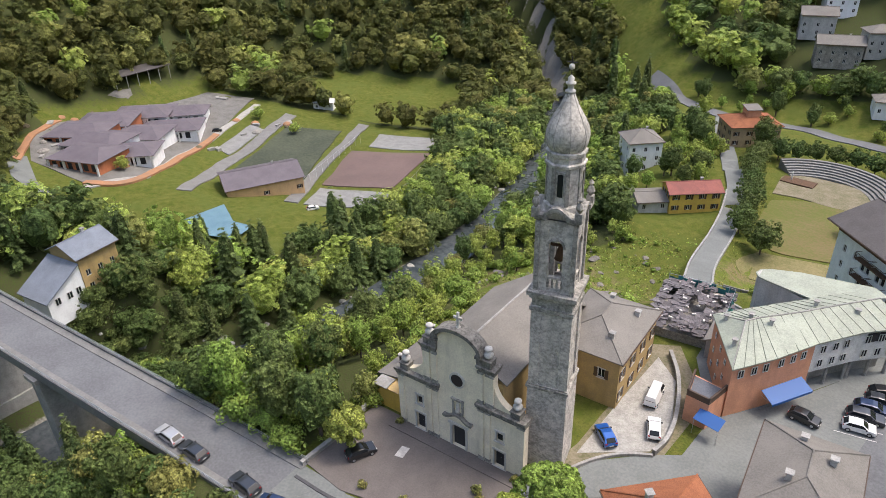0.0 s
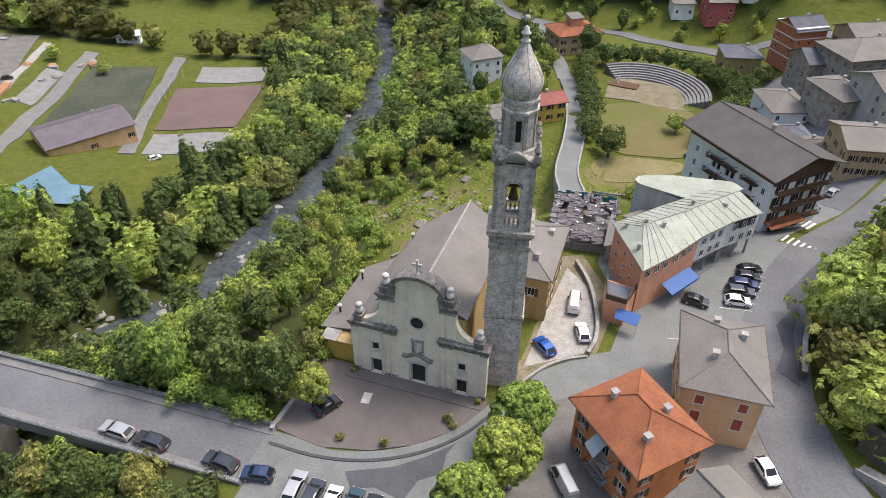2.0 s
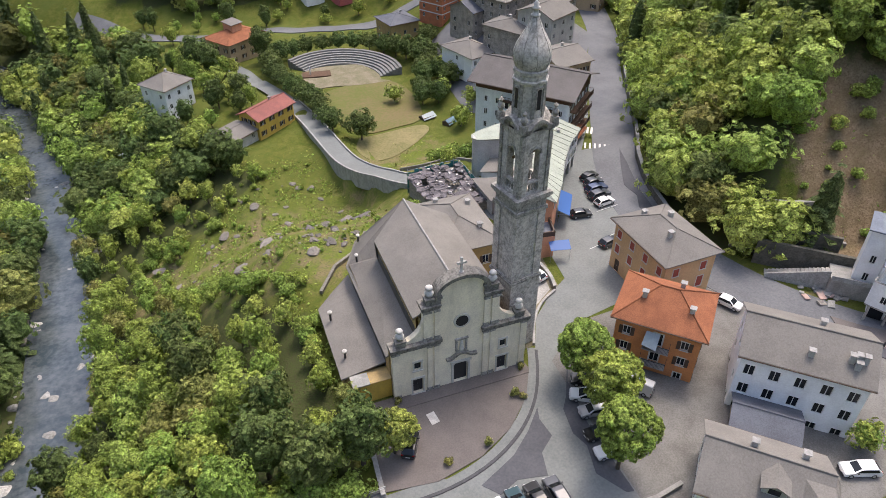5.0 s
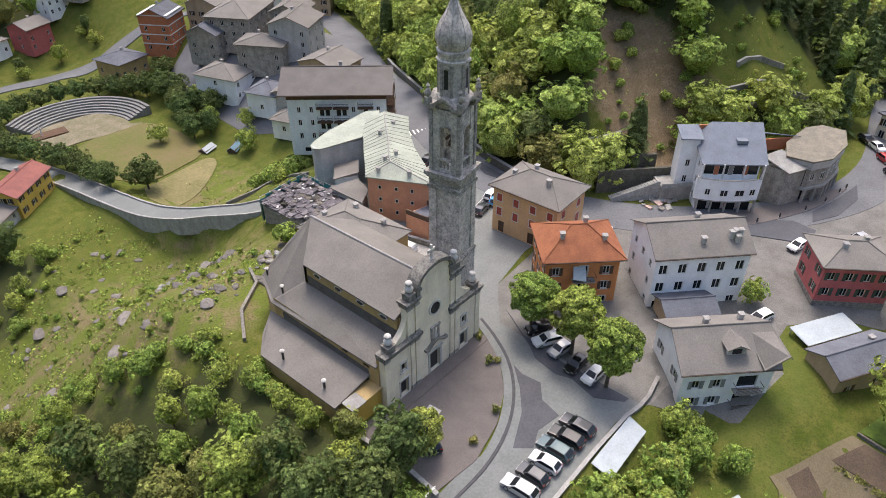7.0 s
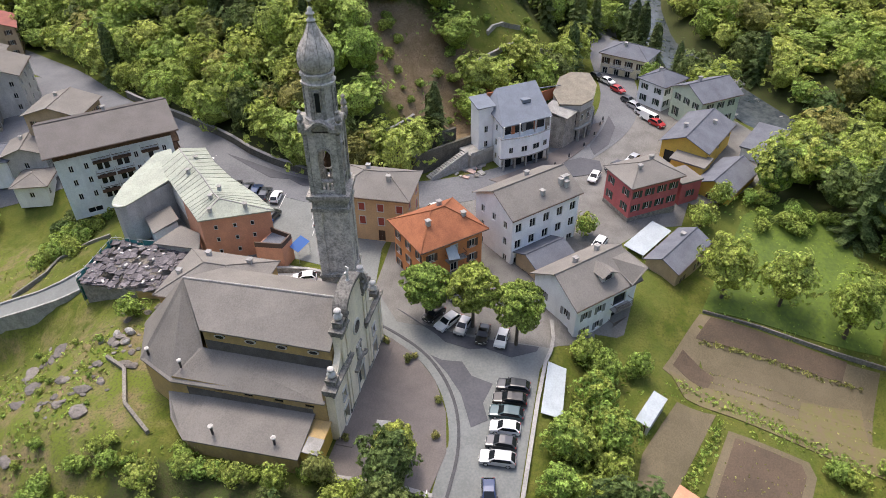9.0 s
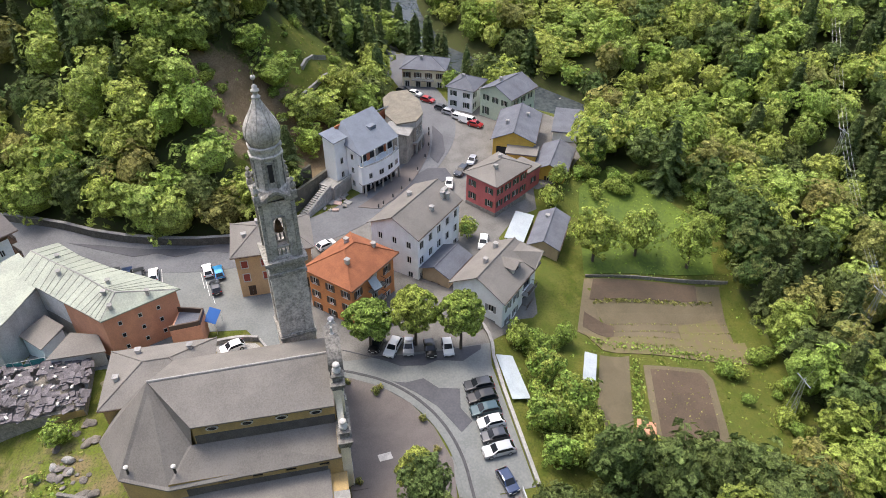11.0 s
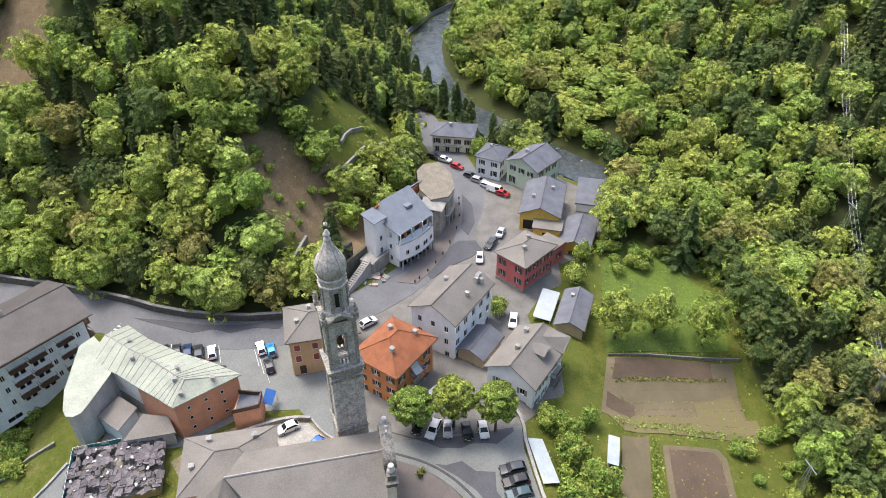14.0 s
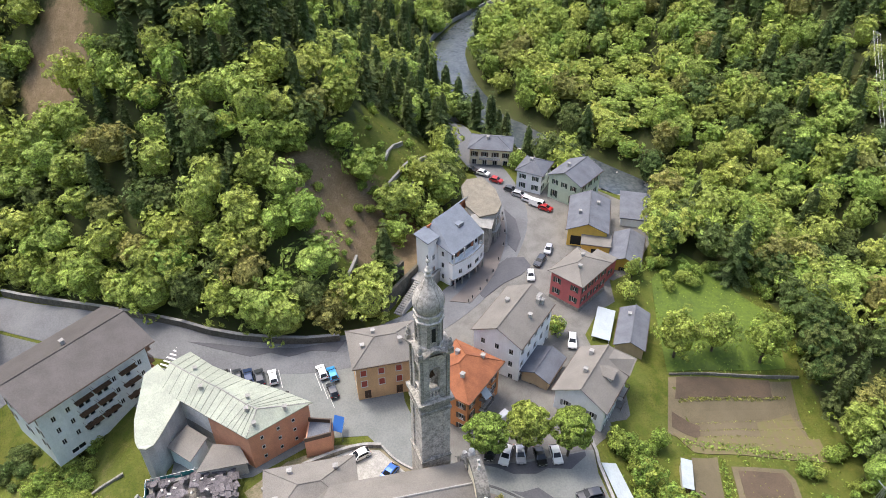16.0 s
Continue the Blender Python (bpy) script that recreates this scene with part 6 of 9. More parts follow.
for (ax, ay), (bx, by) in zip(ANNEX[:4], ANNEX[1:5]):
    k = math.hypot(bx - ax, by - ay)
    base = pose(ax, ay, 0, 0, 0, math.degrees(math.atan2(by - ay, bx - ax)))
    for u in np.arange(0.9, k - 0.4, 2.3):
        window(h, base @ pose(u, -0.02, 5.3), 0.9, 1.4)
        # dark sheet stands for the shade inside each ground-floor arch
        part("arch_opening", G().box(-0.8, 0.8, 0.9, 1.0, -0.5, 2.5), M["glass"], h, at=base @ pose(u, 0, 0))
    for u in np.arange(0.0, k, 2.3):
        part("column", G().box(-0.22, 0.22, -0.3, 0.14, -1, 2.9), M["concrete"], h, at=base @ pose(u, 0, 0))
# another dark sheet paints the cavity of the corner loggia
part("loggia_opening", G().box(-1.5, 1.5, -0.04, 0.02, 3.5, 6.6), M["glass"], h, at=pose(75.1, -21.0, 0, 0, 0, -81))
part("link_wall", G().prism([(71.6, -16), (75.2, -18.8), (75.7, -22.6), (71.6, -20.4)], -1, 7.2), M["oldwall"], h, "weathered unplastered wall")
part("link_roof", slab(G(), [(71.0, -20.8, 7.3), (76.2, -23.2, 7.3), (76.0, -17.2, 8.9), (71.4, -15.6, 8.9)], 0.18), M["concrete"], h)
part("strip_roof", slab(G(), [(73.4, -9.4, 11.4), (74.6, -11.0, 11.0), (83.6, -18.2, 9.0), (82.2, -16.4, 9.2)][::-1], 0.16), M["slate_blue"], h)
part("strip_wall", G().prism([(74.0, -10.4), (82.4, -17.2), (82.0, -16.6), (74.0, -9.6)], 6.5, 8.9), M["brick"], h)

# curved block with the copper-green roof
M["copper_dark"] = mat("dark_green_copper_seam", (0.17, 0.19, 0.15), (0.11, 0.12, 0.10), bump=0)
h = thing("crescent_block", "curved orange and white block under a pale green roof", "apartment block", None, "village houses")
OUT = [(25.6, 23.6), (29.4, 28.6), (33.2, 34.6), (37.6, 40.2), (42.2, 44.6)]
INN = [(20.6, 33.6), (23.4, 36.6), (26.8, 40.4), (30.2, 44.0), (35.0, 49.6)]
MID = [(24.7, 31.9), (26.0, 33.6), (30.2, 37.8), (34.0, 42.2), (38.6, 47.2)]
for i in range(4):
    wallm = M["terracotta"] if i < 2 else M["whitepaint"]
    part("wall", G().prism([OUT[i], OUT[i + 1], INN[i + 1], INN[i]], 3.3 if i > 1 else -1.5, 8.3), wallm, h, "terracotta plaster wall" if i < 2 else "white plaster wall")
    if i > 1:
        o = [((a[0] * 0.78 + b[0] * 0.22), (a[1] * 0.78 + b[1] * 0.22)) for a, b in ((OUT[i], INN[i]), (OUT[i + 1], INN[i + 1]))]
        part("arcade_wall", G().prism([o[0], o[1], INN[i + 1], INN[i]], -1.5, 3.3), M["concrete"], h)
        for t in (0.05, 0.5, 0.95):
            x, y = OUT[i][0] + t * (OUT[i + 1][0] - OUT[i][0]), OUT[i][1] + t * (OUT[i + 1][1] - OUT[i][1])
            part("column", G().tube((x - 0.3, y + 0.3, -1), (x - 0.3, y + 0.3, 3.3), 0.22, 8), M["concrete"], h)
    for s, line, up in (("outer", OUT, 8.55), ("inner", INN, 8.55)):
        c = 0.5
        e = [(p[0] + (p[0] - q[0]) * 0.09, p[1] + (p[1] - q[1]) * 0.09) for p, q in zip(line, MID)]
        ring = [(*e[i], up - 0.1), (*e[i + 1], up - 0.1), (*MID[i + 1], 10.1), (*MID[i], 10.1)]
        rp = part("roof", slab(G(), ring if s == "outer" else ring[::-1], 0.2), M["copper"], h, "pale green sheet roof")
        for t in (0.02, 0.27, 0.52, 0.77):
            p0, p1 = (Vector(ring[0]).lerp(Vector(ring[1]), t), Vector(ring[3]).lerp(Vector(ring[2]), t))
            part("seam", G().tube(p0 + Vector((0, 0, 0.02)), p1 + Vector((0, 0, 0.02)), 0.045, 4), M["copper_dark"], rp)
    part("ridge_cap", G().tube((*MID[i], 10.12), (*MID[i + 1], 10.12), 0.12, 5), M["kerb"], h)
    # windows on the outer face
    dx, dy = OUT[i + 1][0] - OUT[i][0], OUT[i + 1][1] - OUT[i][1]
    k = math.hypot(dx, dy)
    base = pose(OUT[i][0], OUT[i][1], 0, 0, 0, math.degrees(math.atan2(dy, dx)))
    for u in (1.4, 3.4, 5.2):
        for z in ((6.9,) if i < 2 else (4.6, 6.9)):
            window(h, base @ pose(u, -0.26, z), 0.9, 1.3)
    if i == 3:
        # dark sheet on the uncut wall, painting the shade of a balcony opening
        part("balcony_opening", G().box(1.2, k - 0.6, -0.06, -0.02, 6.4, 7.9), M["glass"], h, at=base)
    if i == 0:
        ib = pose(INN[0][0], INN[0][1], 0, 0, 0, math.degrees(math.atan2(OUT[0][1] - INN[0][1], OUT[0][0] - INN[0][0])))
        for u in (2.2, 5.2, 8.0):
            for z in (1.8, 4.2, 6.6):
                window(h, ib @ pose(u, -0.26, z), 0.6, 0.8)
part("roof", slab(G(), [(INN[0][0] - 0.5, INN[0][1] + 0.1, 8.45), (22.9, 28.4, 8.45), (OUT[0][0] + 0.1, OUT[0][1] - 0.6, 8.45), (*MID[0], 10.1)], 0.2), M["copper"], h, "pale green hipped roof end")
for a_, b_ in ((INN[0], MID[0]), (OUT[0], MID[0])):
    part("hip_cap", G().tube((*a_, 8.5), (*b_, 10.14), 0.1, 5), M["kerb"], h)
for p, z in (((25, 33.6), 9.9), ((27.6, 33.4), 10.0), ((31.6, 41.4), 9.9), ((24.6, 27.4), 9.4), ((36.6, 42.8), 9.5), ((22.2, 32.4), 9.3)):
    chimney(h, p[0], p[1], z - 0.3, 0.7, 0.5, "greywall")
# west wing with the rounded end
WING = [(39.2, 49.6), (32.6, 45.0), (30.0, 45.6), (24.2, 48.0), (22.9, 48.7), (22.3, 49.8), (22.7, 50.9), (24.0, 51.5), (28, 52.1), (37.4, 51.6)]
part("wing_wall", G().prism([(x, y) for x, y in WING], -4, 7.6), M["greywall"], h, "grey plaster wing with a rounded end")
part("wing_roof", slab(G(), [(28.6 + (x - 28.6) * 1.04, 49.8 + (y - 49.8) * 1.08, 7.7 + 0.10 * (x - 24)) for x, y in WING], 0.22), M["copper"], h, "pale green sheet roof")
part("yard_block", G().prism([(25.2, 47.4), (28.2, 44.6), (25.2, 41.4), (21.6, 43.6)], -4, 3.6), M["paleblue"], h)
part("yard_roof", slab(G(), [(25.2, 47.8, 3.7), (21.2, 43.6, 3.7), (25.2, 41.0, 4.4), (28.6, 44.6, 4.4)], 0.15), M["slate"], h)
part("yard_roof", slab(G(), [(19.2, 42.6, 3.3), (19.4, 34.2, 3.3), (22.6, 35.6, 4.0), (24.0, 40.0, 4.0)], 0.15), M["slate"], h)
part("yard_wall", G().prism([(19.6, 42.2), (19.8, 34.6), (22.4, 36), (23.6, 39.8)], -4, 3.2), M["greywall"], h)
part("terrace_block", G().prism([(20.9, 24.9), (21.4, 20.4), (24.4, 20.0), (25.5, 24.0)], -1.5, 4.2), M["terracotta"], h)
part("terrace_floor", G().prism([(21.2, 24.6), (21.7, 20.7), (24.2, 20.3), (25.2, 23.8)], 4.2, 4.24), M["slate_dark"], h)
part("terrace_parapet", G().prism([(20.9, 24.9), (21.4, 20.4), (21.65, 20.4), (21.15, 24.9)], 4.2, 5.1).prism([(21.4, 20.4), (24.4, 20.0), (24.4, 20.25), (21.4, 20.65)], 4.2, 5.1).prism([(24.4, 20.0), (25.5, 24.0), (25.25, 24.05), (24.15, 20.05)], 4.2, 5.1), M["sh_brown"], h)
aw = thing("awning", "bright blue cloth awning over the shop front", "awning", pose(31.0, 30.2, 0, 0, 0, 57))
part("cloth", slab(G(), [(-3.4, -1.9, 2.6), (3.4, -1.9, 2.6), (3.4, 0.2, 3.4), (-3.4, 0.2, 3.4)], 0.05), M["blue"], aw)
part("valance", G().box(-3.4, 3.4, -1.92, -1.88, 2.25, 2.6), M["blue"], aw)
for x in (-3.2, 3.2):
    part("arm", G().tube((x, 0.2, 2.4), (x, -1.8, 2.55), 0.03), M["steel"], aw)
aw = thing("awning", "small bright blue awning beside the terrace", "awning", pose(25.0, 19.4, 0, 0, 0, -12))
part("cloth", slab(G(), [(-1.7, -1.2, 2.5), (1.7, -1.2, 2.5), (1.7, 0.5, 3.2), (-1.7, 0.5, 3.2)], 0.05), M["blue"], aw)
for x in (-1.6, 1.6):
    part("pole", G().tube((x, -1.1, 0), (x, -1.1, 2.5), 0.04), M["steel"], aw)

# big inn with the brown roof
h = house("inn", "large white inn with dark wooden balconies and a broad brown roof", 42.4, 64.6, -48, 20.6, 13.4, -2.0, 11.2, "paleblue", "brown_metal", "gable", 2.4, 1.5,
          {"s": [([-8.0, -5.4, 3.4, 8.6], z, 0.75, 1.3, "bare") for z in (2.4, 5.4, 8.3)] + [([-3.2, -2.0, 0.3, 1.5, 6.0], z, 0.9, 2.1, "void") for z in (1.5, 4.5, 7.5)] + [([-6.4], -0.8, 2.6, 1.1, "bare")], "e": [([-4.4, 0, 4.4], z, 1.4, 2.0, "") for z in (3.2, 6.3, 9.4)] + [([-3, 3], 0.2, 3, 2.4, "void")], "w": SW3(3, 13.4, (3.2, 6.3, 9.4)), "n": SW3(5, 20.6, (3.2, 6.3, 9.4))}, "sh_brown", None, [(0.5, 1.5, 0.9)])
for z in (1.2, 4.3, 7.4):
    for u in (-2.6, 0.9, 6.0):
        balcony(h, pose(u, -6.7, z + 0.2), 3.2, 1.1, "wood", "sh_brown")
    balcony(h, pose(10.3, 0, z, 0, 0, 90), 11.5, 1.4, "wood", "sh_brown")
part("gable_board", G().poly([(10.36, -6.7, 8.8), (10.36, 6.7, 8.8), (10.36, 6.7, 11.2), (10.36, 0, 13.4), (10.36, -6.7, 11.2)]).box(10.3, 10.4, -6.7, 6.7, 10.6, 11.2), M["wood"], h, "dark brown wooden gable boarding")
part("eaves_board", G().box(-10.3, 10.36, -6.86, -6.7, 9.3, 10.9), M["wood"], h, "dark brown wooden band under the eaves")
part("shop_awning", slab(G(), [(10.3, -6, 1.6), (12.3, -6, 1.0), (12.3, 2, 1.0), (10.3, 2, 1.6)], 0.06), M["tile_orange"], h)

# parsonage behind the tower
house("parsonage", "ochre parsonage with a grey slate hip roof", 8.4, 24.0, 90, 13.4, 10.0, -1.0, 8.0, "ochre", "slate", "hip", 2.4, 0.5, {"s": [(cols(4, 13.4), 5.4, 1.0, 1.5, ""), (cols(4, 13.4), 2.0, 1.0, 1.5, "")], "e": SW3(2, 10, (2.0, 5.4)), "w": [([2.6], 5.4, 1.0, 1.5, "")]}, "sh_brown", "trim", [(3, -3.4, 0.7), (-4, -2.6, 0.7), (5.2, 1.2, 0.6)])

# north end of the village
for nm, lb, x, y, tr, L, W, ht, wl, rf, fm, rs, n in (
        ("stone_inn", "tan stone house with arched ground floor and grey roof", 67.6, 97.5, 10, 10.5, 13.0, 7.0, "tan", "slate", "gable", 2.0, 4),
        ("grey_row_house", "grey three-storey row house with slate roof", 75.0, 120, 28, 12, 12, 10.0, "greywall", "slate", "gable", 2.4, 3),
        ("grey_row_house", "long grey row house with a patched slate roof", 74.0, 146, 30, 20, 14, 9.5, "oldwall", "slate", "hip", 3.0, 5),
        ("grey_row_house", "narrow grey row house with a patched slate roof", 84.0, 133, 28, 11, 10, 9.0, "oldwall", "slate", "gable", 2.2, 3),
        ("tan_row_house", "tan row house with rows of small windows", 66.0, 124, 30, 9, 14, 8.0, "oldwall", "slate", "hip", 2.0, 3),
        ("grey_row_house", "grey row house with a dark slate roof", 64.0, 148, 25, 12, 10, 8.5, "oldwall", "slate_dark", "gable", 2.4, 3),
        ("white_row_house", "pale row house at the end of the street", 90.0, 158, 35, 12, 12, 9.0, "paleblue", "slate", "gable", 2.4, 3),
        ("tan_row_house", "tan row house with a low slate roof", 78.0, 168, 25, 14, 11, 8.0, "tan", "slate", "gable", 2.2, 4),
        ("low_annex", "low pale annex behind the inn", 52.5, 97.5, 20, 8, 7, 4.0, "white", "slate", "hip", 1.4, 2),
        ("low_annex", "low grey annex with a slate roof", 58.5, 102.5, 24, 8, 9, 4.6, "greywall", "slate", "gable", 1.6, 2),
        ("white_cottage", "white cottage with a brown slate hip roof", 55.0, 130, 18, 10, 14, 6.5, "white", "slate", "hip", 2.4, 2),
        ("white_cottage", "white cottage with a low slate roof", 55.5, 110, 20, 9, 9, 5.5, "white", "slate_dark", "hip", 2.0, 2),
        ("brick_house", "unfinished red brick house with white floor bands", 61.0, 172, 32, 10.5, 10, 11.5, "brick", "slate_dark", "gable", 2.5, 3),
        ("tan_house", "tan three-storey house with a dark hip roof", 46.0, 175, 12, 11, 11, 8.0, "ochre", "slate_dark", "hip", 1.8, 3),
        ("hillside_house", "raspberry-red hillside house with a grey roof", 39, 226, 20, 10, 9, 8.0, "crimson", "slate", "gable", 2.0, 2),
        ("hillside_house", "white hillside house among gardens", 26, 229, 15, 8, 8, 5.0, "white", "slate", "hip", 1.8, 2),
        ("hillside_house", "tall white hillside house with a slate roof", 51, 233, 15, 9, 9, 9.5, "white", "slate", "hip", 2.0, 3),
        ("hillside_house", "weathered grey hillside house above the road", 61, 228, 25, 11, 9, 8.0, "oldwall", "slate", "gable", 2.2, 3),
        ("hillside_house", "pale weathered house high on the northern slope", -8, 274, 15, 13, 10, 8.5, "greywall", "slate", "gable", 2.4, 3),
        ("hillside_house", "white house high on the northern slope", -3, 288, 20, 12, 10, 8.0, "white", "slate", "hip", 2.2, 3),
        ("hillside_house", "long grey stone house high on the northern slope", 4, 256, 15, 16, 9, 8.0, "oldwall", "slate", "gable", 2.4, 4),
        ("hillside_house", "pale house with shutters on the northern slope", 16, 262, 25, 10, 9, 8.5, "greywall", "slate", "hip", 2.2, 3),
        ("hillside_house", "pale weathered house beside the slope lane", 30, 256, 12, 11, 9, 8.5, "oldwall", "slate", "gable", 2.2, 3),
        ("hillside_house", "white house above the slope lane", 41, 252, 20, 10, 9, 8.0, "white", "slate", "gable", 2.2, 3),
        ("hillside_house", "pale grey house at the top of the slope lane", 43, 267, 15, 12, 9, 8.5, "greywall", "slate", "hip", 2.2, 3),
        ("hillside_house", "old stone house at the top of the slope lane", 28, 272, 22, 11, 9, 8.0, "oldwall", "slate", "gable", 2.2, 3),
        ("hillside_house", "pale hillside house with a red tiled roof", 108, 150, 40, 13, 11, 9.0, "tan", "tile_red", "gable", 2.4, 3),
        ("villa", "pale plastered villa with a rough slate roof", -33.6, 152.0, 40, 10.5, 10.0, 10.0, "white", "slate", "hip", 2.8, 3),
        ("yellow_villa", "bright yellow house with a dull red roof", -8.4, 123.6, 37, 13.6, 7.2, 6.0, "yellow", "tile_red", "gable", 1.6, 4),
        ("grey_shed", "low grey shed with a pale slate roof", -17.8, 118.2, 37, 8.0, 8.0, 3.2, "greywall", "slate", "gable", 1.0, 2),
        ("road_house", "ochre roadside house with an orange tiled hip roof", -9.4, 187.4, 35, 16, 12.5, 7.0, "tan", "tile_orange", "hip", 2.6, 4),
        ("club_house", "pink club house with a wide mauve-grey roof", -139.5, 85.5, 60, 25, 17, 5.0, "pink", "mauve", "gable", 2.6, 3),
        ("white_hut", "small white hut with a pale roof", -189, 167, 30, 9, 5.5, 3.4, "white", "white", "gable", 1.0, 2),
        ("white_hut", "small white flat-roofed pump hut", -131, 224, 10, 10, 6, 2.6, "concrete", "concrete", "flat", 0, 2),
        ("garden_hut", "small grey garden hut with pale roof", -46, 138, 35, 6, 4, 2.6, "greywall", "sheet", "gable", 0.8, 1),
        ("mill_house", "ochre house with a pale blue-grey gable roof above the river", -91.6, 2.6, 96, 8.4, 8.4, 8.6, "ochre", "slate_blue", "gable", 2.0, 3)):
    zb = H(x, y) + 0.2
    rows = [(cols(n, L, 1.5), z, 1.0, 1.4, "") for z in np.arange(1.0, ht - 1.6, 3.0)]
    rowe = [(cols(max(1, n - 1), W, 2.0), z, 1.0, 1.4, "") for z in np.arange(1.0, ht - 1.6, 3.0)]
    b = house(nm, lb, x, y, tr, L, W, zb, zb + ht, wl, rf, fm, rs, 0.6, {"s": rows, "n": rows, "e": rowe, "w": rowe}, "sh_brown" if wl in ("yellow", "tan", "pink") else None, None, [(L * 0.2, W * 0.15, 0.8)] if ht > 4 else [])
    if nm == "mill_house":
        part("lean_to_roof", slab(G(), [(-4.4, -4.6, zb + 7.6), (-4.4, 4.6, zb + 7.6), (-12.5, 4.6, zb + 3.0), (-12.5, -4.6, zb + 3.0)], 0.2), M["slate_blue"], b)
        part("lean_to_wall", G().prism([(-12, -4.0), (-4.2, -4.0), (-4.2, 4.0), (-12, 4.0)], zb - 3, lambda x, y: zb + 2.8 + (x + 12) * 0.55), M["white"], b, "white plaster lean-to wall")
        for u in (-10, -7.5, -5.6):
            window(b, pose(u, -4.26, zb + 2.2), 1.1, 1.5)
    if nm == "brick_house":
        for z in (2.8, 5.8, 8.8, 11.8):
            part("floor_band", G().box(-L / 2 - 0.05, L / 2 + 0.05, -W / 2 - 0.05, W / 2 + 0.05, zb + z, zb + z + 0.35), M["whitepaint"], b)
    if nm == "road_house":
        part("roof_turret", G().box(-2.2, 2.2, -2.2, 2.2, zb + ht + 0.8, zb + ht + 4.4), M["terracotta"], b)
        part("turret_roof", slab(G(), [(-2.6, -2.6, zb + ht + 4.4), (2.6, -2.6, zb + ht + 4.4), (2.6, 2.6, zb + ht + 5.0), (-2.6, 2.6, zb + ht + 5.0)], 0.2), M["slate"], b)

# school on the building site
sch = thing("school", "low school under rebuilding with mauve-grey roofs and brick walls", "school")
for i, (x, y, L, W, tr) in enumerate(((-190, 56, 20, 15, 18), (-187, 69, 18, 13, 40), (-200, 66, 20, 16, 18), (-213, 67, 20, 16, 30), (-222, 82, 20, 18, 40), (-204, 84, 20, 15, 30), (-206, 99, 22, 14, 42), (-226, 100, 22, 16, 40), (-216, 112, 18, 12, 42))):
    z, m = H(x, y), pose(x, y, H(x, y), 0, 0, tr)
    wing = part("wing", G().box(-L / 2, L / 2, -W / 2, W / 2, -3, 4.2), M["brick"] if i in (0, 3, 4) else M["white"], sch, "raw brick wing" if i in (0, 3, 4) else "white plaster wing", at=m)
    a, b, r = L / 2 + 1.0, W / 2 + 1.0, L / 4
    A, B, C, D, R, S = (-a, -b, 4.1), (a, -b, 4.1), (a, b, 4.1), (-a, b, 4.1), (-r, 0, 6.4), (r, 0, 6.4)
    g = G()
    for ring in ([A, B, S, R], [C, D, R, S], [B, C, S], [D, A, R]):
        slab(g, ring, 0.2)
    part("roof", g, M["mauve"], wing, "mauve-grey hip roof")
    for u in np.arange(-L / 2 + 2, L / 2 - 1, 3.2):
        part("pane", shared("school_pane", lambda: G().box(-0.9, 0.9, -0.06, 0, 0.8, 3.2).mesh("pane", M["glass"])), None, wing, at=pose(u, -W / 2, 0))
    for u in (-L / 2, -L / 6, L / 6, L / 2):
        part("column", shared("school_column", lambda: G().box(-0.3, 0.3, -0.3, 0.3, -1, 4.1).mesh("column", M["whitepaint"])), None, wing, at=pose(u, -W / 2 - 0.7, 0))
for lb, line, w in (("raw orange earth bank round the building site", [(-177, 45.6), (-167.5, 52.2), (-169.6, 62.6), (-184, 88), (-194, 110)], 2.6), ("raw orange earth along the site road", [(-204, 38.7), (-214, 45), (-226, 56), (-238, 72)], 2.4)):
    drape("earth_bank", ribbon(soften(line), w), 0.75, M["earth"], 2.5, lb, "earth")
for i in range(64):
    x, y = rnd(-242, -176), rnd(46, 140)
    ob_ = thing("building_rubble", "heap of brown earth and rubble on the building site" if i % 2 else "stack of pale building slabs on the site", "rubble", pose(x, y, H(x, y) + 0.3, 0, 0, rnd(0, 180)), "site heaps")
    k = rnd(0.7, 2.2)
    part("heap", G().lathe([(k, -0.8), (k * 0.9, 0.3), (k * 0.5, 0.8), (0.1, 1.1)], 0, 0, 9) if i % 2 else G().box(-k, k, -k * 0.5, k * 0.5, -0.6, 0.7), (M["soil_pale"], M["earth"], M["rubble"])[i % 3] if i % 2 else M["concrete"], ob_)
sh = thing("long_shed", "long open shed with a brown sheet roof", "shed", pose(-252, 117, H(-252, 117), 0, 0, 88))
part("roof", slab(G(), [(-14, -4, 4.2), (14, -4, 4.2), (14, 4, 5.2), (-14, 4, 5.2)], 0.2), M["brown_metal"], sh)
for x in np.arange(-13, 14, 5.2):
    for y in (-3.6, 3.6):
        part("post", G().box(x - 0.12, x + 0.12, y - 0.12, y + 0.12, -2, 4.4), M["concrete"], sh)

# roofless ruin wrapped in scaffolding
rz = -3.0
M["slate_mauve"] = mat("dark_mauve_slates", (0.165, 0.15, 0.155), (0.09, 0.082, 0.088), scale=1.0, fine=4.0, vary=0.35)
ruin = thing("ruined_house", "stone ruin with a sagging dark slate roof full of holes", "ruin", pose(14.9, 43.1, 0, 0, 0, 4))
for x0, x1, y0, y1, zt in ((-5.2, 5.2, -6.8, -6.2, 1.5), (-5.2, 5.2, 6.2, 6.8, 1.7), (-5.2, -4.6, -6.2, 6.2, 1.3), (4.6, 5.2, -6.2, 6.2, 1.9)):
    part("wall", G().box(x0, x1, y0, y1, rz - 9, zt), M["rubble"], ruin)
